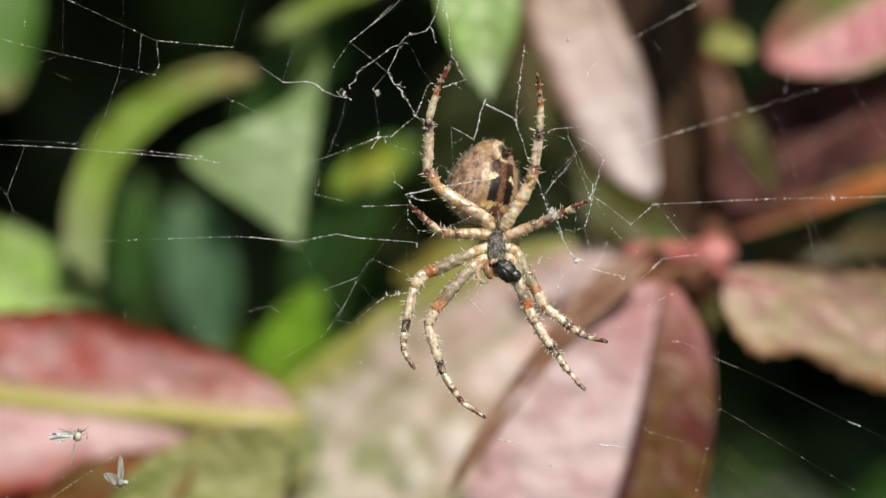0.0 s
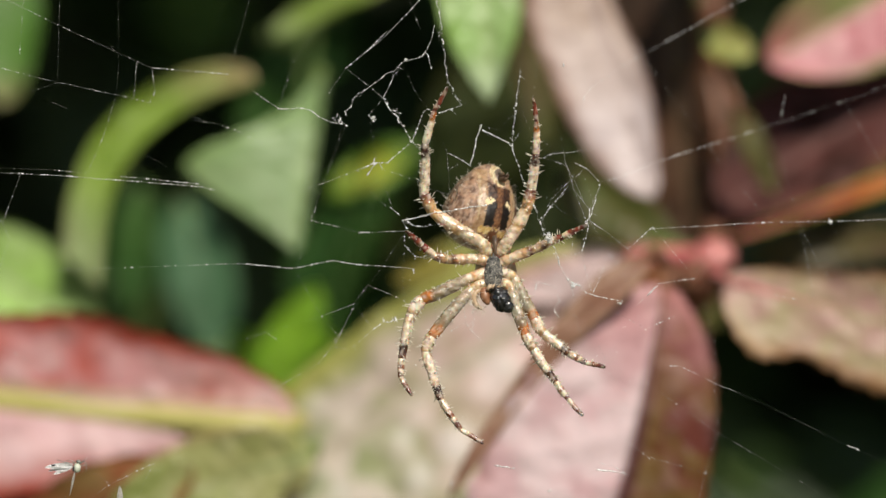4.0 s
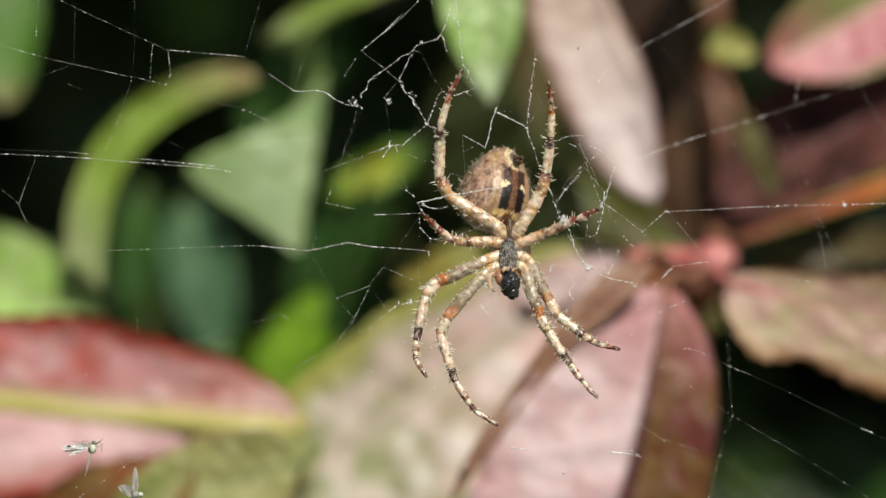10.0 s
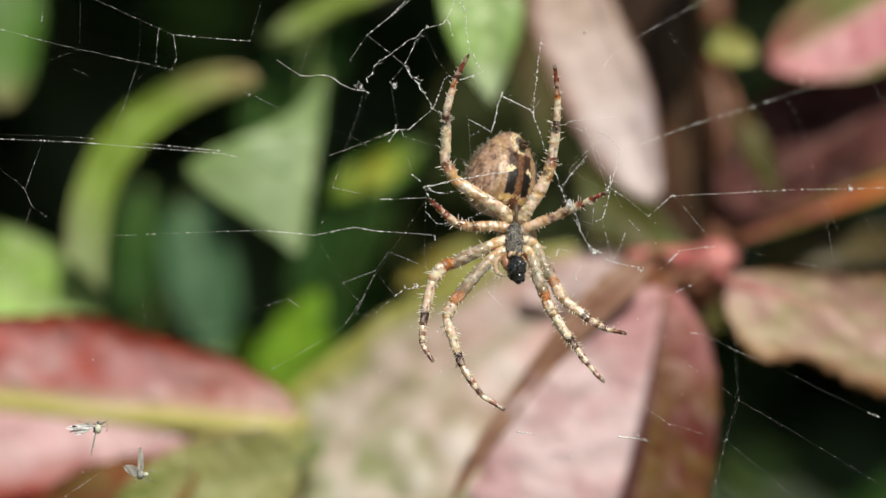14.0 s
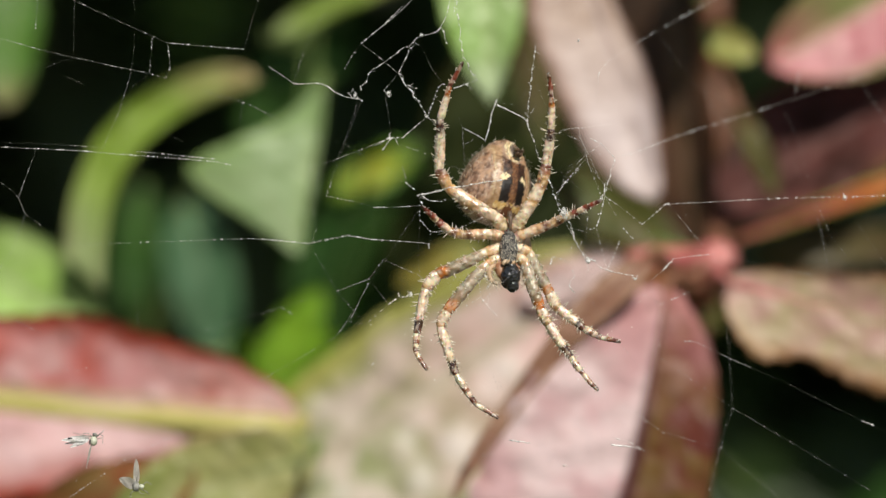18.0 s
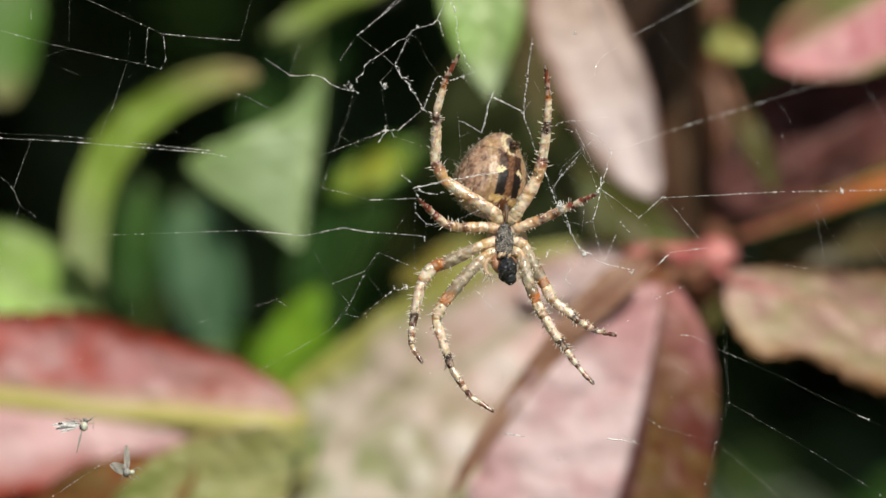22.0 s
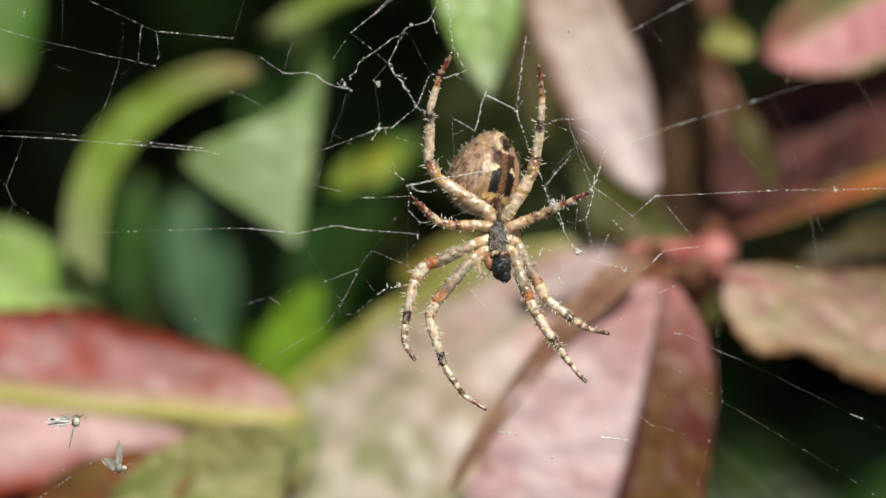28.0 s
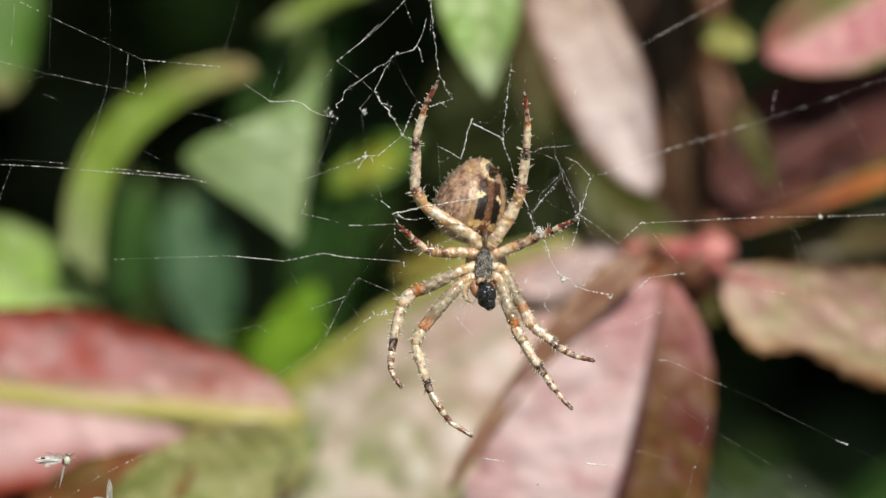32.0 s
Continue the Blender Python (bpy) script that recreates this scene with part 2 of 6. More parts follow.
# Olive leaf, also with shade worked into the colour itself.
OLIVE_SHADE_TONE = leaf_material("leaf_olive_shade_tone", (0.018, 0.032, 0.006), (0.04, 0.05, 0.012), (0.06, 0.07, 0.02), (0.045, 0.045, 0.012), spec=0.08, rough=0.6)
OLIVE = leaf_material("leaf_olive", (0.29, 0.34, 0.09), (0.42, 0.40, 0.17), (0.34, 0.34, 0.14), (0.3, 0.2, 0.08), net=0.6, pale=(0.54, 0.52, 0.30))
YELLOW = leaf_material("leaf_yellow", (0.62, 0.50, 0.2), (0.35, 0.42, 0.08), (0.5, 0.46, 0.2), (0.3, 0.4, 0.08))
PINK_PALE = leaf_material("leaf_pink_pale", (0.50, 0.36, 0.29), (0.60, 0.47, 0.42), (0.60, 0.48, 0.45), (0.36, 0.21, 0.16), blotch=90, amount=0.95, veins=5, edges=0.95, end=(0.76, 0.65, 0.65), end_at=(0.62, 0.88))
PINK_WHITE = leaf_material("leaf_pink_white", (0.80, 0.60, 0.58), (0.92, 0.75, 0.74), (0.8, 0.68, 0.66), (0.5, 0.34, 0.3), blotch=90)
OLIVE_MID = leaf_material("leaf_olive_mid", (0.09, 0.105, 0.02), (0.14, 0.1, 0.035), (0.2, 0.18, 0.06), (0.16, 0.1, 0.035), blotch=120)
# Far half: its own brown mottling, darkened where it folds from the sun.
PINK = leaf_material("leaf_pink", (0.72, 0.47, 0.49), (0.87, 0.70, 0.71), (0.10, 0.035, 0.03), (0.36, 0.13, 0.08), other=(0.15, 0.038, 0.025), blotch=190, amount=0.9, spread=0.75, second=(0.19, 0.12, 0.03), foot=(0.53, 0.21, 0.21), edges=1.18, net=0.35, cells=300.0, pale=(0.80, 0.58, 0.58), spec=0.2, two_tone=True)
PINK_GREEN = leaf_material("leaf_pink_green", (0.28, 0.31, 0.11), (0.60, 0.42, 0.34), (0.6, 0.42, 0.3), (0.25, 0.30, 0.08), other=(0.62, 0.22, 0.25), blotch=110, amount=0.3, spread=0.8, second=(0.80, 0.56, 0.54), end=(0.60, 0.15, 0.19))
FADED = leaf_material("leaf_faded", (0.33, 0.37, 0.16), (0.80, 0.69, 0.61), (0.6, 0.52, 0.4), (0.37, 0.37, 0.09), blotch=240, veins=12, amount=0.85, edges=0.84, foot=(0.82, 0.52, 0.51), foot_at=(0.78, 0.36), end=(0.47, 0.48, 0.28), end_at=(0.84, 1.16), net=0.7, cells=225.0, pale=(1.0, 0.96, 0.91))
RED_PINK = leaf_material("leaf_red_pink", (0.86, 0.60, 0.60), (0.78, 0.46, 0.47), (0.6, 0.42, 0.3), (0.40, 0.07, 0.04), other=(0.60, 0.13, 0.10), blotch=130, amount=0.8, spread=0.9, second=(0.80, 0.42, 0.42), edges=0.88, end=(0.82, 0.56, 0.54), net=0.75, cells=300.0, pale=(0.92, 0.70, 0.69))
# Maroon and brown blades made darker in colour to stand in for shade.
MAROON_SHADED = leaf_material("leaf_maroon_shaded", (0.045, 0.018, 0.014), (0.14, 0.046, 0.04), (0.16, 0.08, 0.07), (0.2, 0.1, 0.05), clear=0.12, rough=0.6, blotch=150, net=0.3, pale=(0.21, 0.085, 0.075), spec=0.15)
BROWN_SHADED = leaf_material("leaf_brown_shaded", (0.06, 0.036, 0.024), (0.12, 0.055, 0.026), (0.18, 0.12, 0.07), (0.36, 0.15, 0.07), clear=0.1)
RUSSET = leaf_material("leaf_russet", (0.32, 0.10, 0.04), (0.30, 0.22, 0.07), (0.3, 0.16, 0.08), (0.2, 0.12, 0.04))
MUSTARD = leaf_material("leaf_mustard", (0.34, 0.28, 0.03), (0.22, 0.25, 0.04), (0.36, 0.32, 0.1), (0.25, 0.2, 0.05))
# Brown that stands in for the shaded gap between two leaves.
GAP_SHADE = leaf_material("gap_shade", (0.34, 0.17, 0.11), (0.46, 0.29, 0.20), (0.4, 0.24, 0.15), (0.40, 0.26, 0.14), blotch=200)
ORANGE = leaf_material("leaf_orange", (0.66, 0.15, 0.02), (0.46, 0.12, 0.12), (0.5, 0.25, 0.1), (0.3, 0.26, 0.05), blotch=130, amount=0.95, edges=0.8)
TAN = leaf_material("leaf_tan", (0.52, 0.31, 0.26), (0.42, 0.39, 0.17), (0.44, 0.34, 0.2), (0.42, 0.22, 0.1), blotch=160, amount=0.65, edges=0.97, net=0.6, pale=(0.66, 0.44, 0.38))
STEM_YELLOW = plain_material("stem_yellow", (0.42, 0.38, 0.1), (0.5, 0.46, 0.16), 120, 0.4)
STEM_RED = plain_material("stem_red", (0.56, 0.15, 0.145), (0.64, 0.27, 0.24), 150, 0.4)
STEM_BROWN = plain_material("stem_brown", (0.17, 0.065, 0.035), (0.26, 0.125, 0.075), 150, 0.5)
STEM_GREEN = plain_material("stem_green", (0.12, 0.2, 0.05), (0.2, 0.26, 0.08), 120, 0.5)


# ---- mesh helpers ----
class Geo:
    """Points, faces, colours and blade coordinates of one mesh, in millimetres."""

    def __init__(self):
        self.v, self.f, self.c, self.uv = [], [], [], []

    def add(self, co, colour=(1, 1, 1), uv=(0, 0)):
        self.v.append(tuple(co))
        self.c.append((*colour, 1.0))
        self.uv.append(uv)
        return len(self.v) - 1


def mm(p):
    return Vector(p) * 0.001


def part(name, geo, material, parent=None, label="", home=(0, 0, 0), smooth=True):
    """Links a Geo as one mesh; home (mm) is the place of its parent's origin."""
    h = Vector(home)
    me = bpy.data.meshes.new(name)
    me.from_pydata([(Vector(p) - h) * 0.001 for p in geo.v], [], geo.f)
    col = me.color_attributes.new("Col", "FLOAT_COLOR", "POINT")
    col.data.foreach_set("color", np.array(geo.c, dtype=np.float32).ravel())
    layer = me.uv_layers.new(name="UVMap")
    index = np.zeros(len(me.loops), dtype=np.int32)
    me.loops.foreach_get("vertex_index", index)
    layer.data.foreach_set("uv", np.array(geo.uv, dtype=np.float32)[index].ravel())
    if smooth:
        me.polygons.foreach_set("use_smooth", [True] * len(me.polygons))
    me.materials.append(material)
    me.update()
    ob = new(name, me)
    if parent is not None:
        ob.parent = parent
    if label:
        tagged(ob, label)
    return ob


def holder(name, home):
    ob = new(name)
    ob.empty_display_size = 0.002
    ob.location = mm(home)
    return ob


def tube(geo, pts, radii, seg=8, colour=None, caps=True, rough=0.0):
    """A tapered round tube through pts; colour(f, place), f from start 0 to end 1."""
    pts = [Vector(p) for p in pts]
    n = len(pts)
    way = (pts[1] - pts[0]).normalized()
    up = way.orthogonal().normalized()
    rings, done, total = [], 0.0, sum((b - a).length for a, b in zip(pts, pts[1:])) or 1.0
    for i, p in enumerate(pts):
        ahead = (pts[min(i + 1, n - 1)] - pts[max(i - 1, 0)]).normalized()
        up = (up - ahead * up.dot(ahead)).normalized()
        side = ahead.cross(up)
        if i:
            done += (p - pts[i - 1]).length
        ring = []
        for k in range(seg):
            co = p + (up * math.cos(2 * math.pi * k / seg) + side * math.sin(2 * math.pi * k / seg)) * radii[i]
            if rough:
                co += (co - p) * rough * noise.noise(co * 3.3)
            ring.append(geo.add(co, colour(done / total, co) if colour else (1, 1, 1), (0.5, done / total)))
        rings.append(ring)
    for a, b in zip(rings, rings[1:]):
        for k in range(seg):
            geo.f.append((a[k], a[(k + 1) % seg], b[(k + 1) % seg], b[k]))
    if caps:
        geo.f.append(tuple(reversed(rings[0])))
        geo.f.append(tuple(rings[-1]))


def blob(geo, centre, axes, rings=10, seg=14, lump=0.0, lump_scale=1.0, colour=(1, 1, 1), fine=0.0):
    """An uneven ellipsoid; axes are three half-axis vectors."""
    a, b, c = (Vector(x) for x in axes)
    centre = Vector(centre)
    rows = []
    for i in range(rings + 1):
        th = math.pi * i / rings
        row = []
        for k in range(seg if 0 < i < rings else 1):
            ph = 2 * math.pi * k / seg
            d = Vector((math.sin(th) * math.cos(ph), math.sin(th) * math.sin(ph), math.cos(th)))
            s = 1 + lump * noise.noise((d + centre * 0.37) * lump_scale * 2) + (fine * noise.noise(d * 8.5) if fine else 0)
            row.append(geo.add(centre + (a * d.x + b * d.y + c * d.z) * s, colour))
        rows.append(row)
    for r, q in zip(rows, rows[1:]):
        for k in range(seg):
            k2 = (k + 1) % seg
            if len(r) == 1:
                geo.f.append((r[0], q[k], q[k2]))
            elif len(q) == 1:
                geo.f.append((r[k], q[0], r[k2]))
            else:
                geo.f.append((r[k], q[k], q[k2], r[k2]))


def curve_points(pts, n):
    """Smooth points through pts."""
    pts = [Vector(p) for p in pts]
    out = []
    ext = [pts[0] * 2 - pts[1], *pts, pts[-1] * 2 - pts[-2]]
    for i in range(len(pts) - 1):
        p0, p1, p2, p3 = ext[i:i + 4]
        for k in range(n):
            t = k / n
            out.append(0.5 * ((2 * p1) + (p2 - p0) * t + (2 * p0 - 5 * p1 + 4 * p2 - p3) * t * t + (3 * p1 - p0 - 3 * p2 + p3) * t ** 3))
    return out + [pts[-1]]


def lerp(a, b, t):
    return tuple(x + (y - x) * t for x, y in zip(a, b))


# ---- ground ----
ground_geo = Geo()
GRID = 48
for j in range(GRID + 1):
    for i in range(GRID + 1):
        fx, fy = (i / GRID * 2 - 1), (j / GRID * 2 - 1)
        x, y = 400000 * fx ** 5 + 3000 * fx, 400000 * fy ** 5 + 3000 * fy
        ground_geo.add((x, y, 25 * noise.noise(Vector((x, y, 0)) * 0.0021)), (1, 1, 1), (fx, fy))
for j in range(GRID):
    for i in range(GRID):
        a = j * (GRID + 1) + i
        ground_geo.f.append((a, a + 1, a + GRID + 2, a + GRID + 1))
SOIL = plain_material("soil", (0.05, 0.038, 0.025), (0.06, 0.08, 0.025), 6, 0.9, 0.8, 0.01)
tagged(part("ground", ground_geo, SOIL), "dark garden soil with patches of moss and weeds", "ground", kind="structure")


# ---- leaves ----
def leaf(name, parent, base, tip, left, right, material, turn=0.0, fold=15.0, droop=0.0, bend=0.0, teeth=0.03,
         wide=0.45, blunt=0.55, wave=0.5, label="", seed=1, n=26, m=7, root=None, stalk=None, thick=0.35, outline=None, notches=22):
    """A leaf blade from base to tip (mm). left, right: half widths; turn: degrees about its axis; fold: degrees of the V;
    droop: sag towards its back; bend: sideways arc; root: where its stalk ends; outline: half widths (place along the blade, left, right), for an uneven blade."""
    rnd = random.Random(seed)
    if outline:
        n = max(n, 40)
        edge = curve_points([(p * 100, l, r) for p, l, r in outline], 8)
        edge = np.array([tuple(e) for e in edge])
    a, b = Vector(base), Vector(tip)
    axis = b - a
    length = axis.length
    ax = axis / length
    flat = ax.cross(Vector((0, 1, 0))).normalized()  # across the blade
    face = flat.cross(ax).normalized()
    if face.y > 0:
        face = -face
    rot = Matrix.Rotation(radians(turn), 3, ax)
    across, normal = rot @ flat, rot @ face
    geo = Geo()
    rows = []
    phase = rnd.uniform(0, 6)
    for i in range(n + 1):
        t = i / n
        mid = a + axis * t + across * (bend * 4 * t * (1 - t)) - normal * (droop * t * t)
        e = math.log(0.5) / math.log(wide)
        prof = max(0.0, math.sin(math.pi * t ** e)) ** blunt
        row = []
        for k in range(-m, m + 1):
            u = k / m
            if outline:
                half = max(0.05, np.interp(t * 100, edge[:, 0], edge[:, 1 if u < 0 else 2]))
            else:
                half = (left if u < 0 else right) * prof
            tooth = 1 + teeth * (1 - 2 * ((t * notches + 0.3 * rnd.random()) % 1)) if abs(k) == m else 1
            w = u * half * tooth
            lift = abs(w) * math.tan(radians(fold)) + wave * math.sin(t * 9 + phase + u * 2) * u * u + 0.15 * noise.noise(Vector((t * 6, u * 3, seed)))
            row.append((mid + across * w + normal * lift, (u, t)))
        rows.append(row)
    for side in (0, 1):
        for row in rows:
            for co, uv in row:
                geo.add(co - normal * (thick * side * (1 - 0.75 * abs(uv[0]))), (1, 1, 1), uv)
    w, size = 2 * m + 1, (n + 1) * (2 * m + 1)
    for i in range(n):
        for k in range(w - 1):
            p = i * w + k
            geo.f.append((p, p + 1, p + w + 1, p + w))
            geo.f.append((size + p + w, size + p + w + 1, size + p + 1, size + p))
        for p in (i * w, i * w + w - 1):
            geo.f.append((p, p + w, size + p + w, size + p))
    for p in range(w - 1):
        geo.f.append((p, size + p, size + p + 1, p + 1))
        q = n * w + p
        geo.f.append((q, q + 1, size + q + 1, size + q))
    ob = part(name, geo, material, parent, label)
    # midrib on the back
    rib = Geo()
    line = [a + axis * t + across * (bend * 4 * t * (1 - t)) - normal * (droop * t * t + thick) for t in (i / 10 * 0.96 for i in range(11))]
    tube(rib, line, [0.55 * (1 - 0.8 * i / 10) for i in range(11)], 6)
    part("midrib", rib, stalk or STEM_GREEN, ob)
    if root is not None:
        r = Vector(root)
        g = Geo()
        back = a - ax * 0.8 + (r - a).normalized() * min(2.5, 0.3 * (r - a).length) + Vector((0, 1.5, 0))
        path = curve_points([a + ax * 0.5 - normal * thick, back, (back + r) / 2 + Vector((0, 4, -2)), r], 6)
        tube(g, path, [0.5 + 0.4 * i / (len(path) - 1) for i in range(len(path))], 7)
        part("stalk", g, stalk or STEM_GREEN, ob)
    return ob


def stem(name, parent, pts, r0, r1, material, n=8, seg=10, label=""):
    g = Geo()
    path = curve_points(pts, n)
    k = len(path) - 1
    tube(g, path, [(r0 + (r1 - r0) * i / k) * (1 + 0.06 * noise.noise(p * 0.12)) for i, p in enumerate(path)], seg)
    return part(name, g, material, parent, label)


red_shrub = tagged(holder("red_shrub", (0, 0, 0)), "autumn shrub with pink, red and olive serrated leaves", "shrub")
green_shrub = tagged(holder("green_shrub", (0, 0, 0)), "leafy garden shrub with curled light-green leaves", "shrub")
# each shrub stands on the ground on its own stem
RS_TOP, RS_NODE, RS_LOW = (30.97, 262.00, 1095.26), (27.99, 216.00, 999.36), (26.37, 252.00, 934.48)
stem("stem", red_shrub, [(60, 300, -10), (52, 280, 500), RS_LOW, (25.77, 240.00, 981.85), (26.64, 228.00, 992.64), RS_NODE], 5.0, 1.7, STEM_RED)
stem("stem", red_shrub, [RS_NODE, (31.10, 240.00, 1009.17), (32.13, 250.00, 1029.89), (33.05, 255.00, 1044.32), RS_TOP], 1.4, 1.3, STEM_BROWN)
LOW_BRANCH, HIGH_BRANCH = (-18.22, 300.00, 987.88), (-16.03, 264.00, 1047.31)
GS_ROOT, GS_MID, GS_TOP = (-80, 330, -10), (-73.45, 262.00, 994.39), (-35.43, 270.00, 1098.16)
stem("stem", green_shrub, [GS_ROOT, (-85, 300, 500), GS_MID, (-48.25, 268.00, 1050.21), GS_TOP], 4.0, 1.5, STEM_GREEN)

stem("branch", red_shrub, [RS_TOP, (72.17, 262.00, 1052.64), (82.82, 262.00, 1024.22)], 1.4, 1.0, STEM_BROWN)
stem("twig", green_shrub, [HIGH_BRANCH, (-17.74, 282.00, 1033.72), (-17.69, 262.00, 1016.41)], 0.35, 0.3, STEM_GREEN)
stem("branch", green_shrub, [GS_MID, (-42.71, 295.00, 984.08), LOW_BRANCH, (17.69, 302.00, 995.17)], 1.6, 1.0, STEM_GREEN)
stem("branch", green_shrub, [(-48.25, 268.00, 1050.21), HIGH_BRANCH, (5.40, 262.00, 1051.21)], 1.4, 0.9, STEM_GREEN)

g = Geo()
blob(g, RS_NODE, ((2.2, 0, 0), (0, 1.7, 0), (0, 0, 1.8)), 12, 16, 0.25, 1.2)
part("bud_node", g, STEM_RED, red_shrub, "swollen pink leaf joint")
stem("side_stem", red_shrub, [RS_NODE, (23.30, 217.00, 999.59), (18.80, 216.00, 999.12), (10.88, 228.00, 996.35)], 1.1, 0.8, STEM_RED)

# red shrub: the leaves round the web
leaf("leaf", red_shrub, (21.35, 201.93, 996.55), (11.91, 194.27, 961.08), 14.13, 8.85, PINK, turn=-3, fold=9, droop=5.74, label="large pale pink leaf, its far half brown and darkened for shade", seed=3, root=RS_NODE, stalk=STEM_BROWN, bend=1.44, outline=((0, 1.44, 1.53), (0.04, 3.83, 2.87), (0.1, 6.51, 4.59), (0.2, 9.95, 5.93), (0.37, 12.82, 6.89), (0.57, 14.55, 7.27), (0.8, 13.4, 6.7), (1, 0.29, 0.29)))
leaf("leaf", red_shrub, (19.27, 218.00, 1000.06), (-24.49, 213.00, 971.18), 8.95, 16.10, FADED, turn=0, fold=9, droop=3, wide=0.5, label="faded grey-green and pink leaf", seed=4, root=RS_NODE, stalk=STEM_BROWN)
leaf("leaf", red_shrub, (19.03, 214.60, 998.78), (7.71, 215.40, 995.62), 1.8, 2.6, PINK_WHITE, turn=0, fold=3, wide=0.38, label="small pale pink leaf", seed=5, root=RS_NODE, stalk=STEM_BROWN)
leaf("leaf", red_shrub, (10.06, 217.00, 1045.36), (21.17, 211.00, 1004.98), 8.27, 1.81, PINK_PALE, turn=0, fold=9, droop=-2, label="hanging pale pinkish-white leaf", seed=6, root=(31.53, 255.00, 1053.30), stalk=STEM_RED, outline=((0, 0.5, 0.5), (0.25, 5, 1.2), (0.475, 7.2, 1.6), (0.62, 6.9, 2.7), (0.695, 6.6, 2.9), (0.81, 5.6, 2.6), (0.915, 4.1, 1.7), (0.974, 2.2, 1.0), (1, 0.4, 0.3)))
leaf("leaf", red_shrub, (22.43, 226.00, 1042.95), (27.09, 224.00, 1000.06), 8.58, 4.60, BROWN_SHADED, turn=38, fold=10, wide=0.55, label="brown leaf with an orange rim, darkened in colour to look shaded", seed=7, root=(33.05, 255.00, 1047.77), stalk=STEM_RED)
leaf("leaf", red_shrub, (27.33, 222.00, 1023.65), (32.98, 222.00, 1021.01), 2.05, 1.81, YELLOW, turn=0, fold=10, label="small yellow-green leaf", seed=8, root=(33.05, 255.00, 1044.32))
leaf("leaf", red_shrub, (61.70, 224.00, 1035.89), (34.52, 218.00, 1020.04), 4.82, 6.02, PINK_GREEN, turn=0, fold=18, droop=2, label="pink leaf with a green rim", seed=9, root=(72.17, 262.00, 1052.64), stalk=STEM_RED, outline=((0, 2, 2), (0.4, 6, 7), (0.7, 5.7, 6.4), (0.85, 4.2, 4.9), (0.95, 2.6, 2.8), (1, 0.6, 0.6)))
leaf("leaf", red_shrub, (59.80, 226.00, 1024.57), (27.33, 223.50, 1002.79), 8.96, 7.42, MAROON_SHADED, turn=35, fold=12, wide=0.5, label="maroon leaf, darkened in colour to look shaded", seed=10, root=(82.82, 262.00, 1024.22), stalk=STEM_RED)
leaf("leaf", red_shrub, (59.51, 216.00, 1012.24), (29.81, 219.00, 1001.19), 1.2, 1.2, ORANGE, turn=0, fold=20, droop=1, wide=0.4, label="orange-edged leaf seen along its rim", seed=11, root=(82.82, 262.00, 1024.22), stalk=STEM_RED)
leaf("leaf", red_shrub, (27.63, 203.84, 997.18), (57.80, 200.01, 989.21), 5.99, 5.01, TAN, turn=-4, fold=8, droop=0.96, label="tan and olive leaf with a toothed rim", seed=12, root=RS_NODE, stalk=STEM_RED, teeth=0.09, notches=17, outline=((0, 1.72, 0.77), (0.03, 3.64, 1.44), (0.09, 5.74, 2.01), (0.16, 6.6, 2.78), (0.23, 5.65, 3.25), (0.29, 5.36, 3.64), (0.375, 5.93, 4.12), (0.5, 6.7, 4.69), (0.8, 4.79, 3.83), (1, 0.29, 0.29)))
leaf("leaf", red_shrub, (12.62, 226.00, 1008.60), (25.20, 223.00, 999.60), 3.40, 3.60, OLIVE_MID, turn=0, fold=10, label="olive-green leaf", seed=13, root=RS_NODE)
leaf("leaf", red_shrub, (9.42, 238.00, 1045.23), (11.58, 236.00, 1011.58), 3.84, 3.84, OLIVE_DARK, turn=10, fold=10, label="olive-green leaf", seed=14, root=(33.05, 255.00, 1044.32))
leaf("leaf", red_shrub, (-64.94, 215.00, 987.53), (-15.39, 211.00, 983.93), 9.93, 9.93, RED_PINK, turn=0, fold=10, droop=1, label="red leaf fading to pink, dark red at its rim", seed=15, root=GS_MID, stalk=STEM_YELLOW, m=9, outline=((0, 3, 3), (0.2, 11, 6.5), (0.386, 11.8, 7.6), (0.575, 9.2, 8.4), (0.68, 7.6, 7.3), (0.776, 6.2, 6.1), (0.883, 4.4, 4.6), (0.977, 2, 1.9), (1, 0.4, 0.2)))
leaf("leaf", red_shrub, (-42.19, 208.00, 970.79), (-24.47, 206.00, 978.50), 4.19, 4.79, RUSSET, turn=0, fold=10, label="brown leaf in shade", seed=16, root=GS_MID)
leaf("leaf", red_shrub, (5.96, 229.00, 1001.61), (-5.17, 227.00, 996.68), 1.7, 1.8, MUSTARD, turn=0, fold=10, label="small yellow leaf", seed=17, root=(17.69, 302.00, 995.17))
leaf("leaf", red_shrub, (-12.86, 208.00, 979.81), (-33.02, 205.00, 974.54), 4.94, 4.82, OLIVE, turn=0, fold=8, label="olive-green leaf", seed=18, root=(-15.10, 211.00, 981.29))
stem("stalk", red_shrub, [(-65.25, 216.00, 985.77), (-45.81, 214.40, 984.59), (-31.13, 213.40, 983.16), (-17.13, 212.00, 982.24), (-8.98, 230.00, 982.60), (25.77, 240.00, 981.85)], 1.55, 1.25, STEM_YELLOW, label="pale yellow leaf stalk")

# Out of view, added to throw shade on the top of the hanging leaf.
leaf("leaf", red_shrub, (39.43, 206.00, 1052.56), (26.89, 198.00, 1033.87), 3.80, 3.80, BROWN_SHADED, turn=0, fold=10, label="unseen brown leaf added to shade the hanging pink one", seed=19, root=RS_TOP)

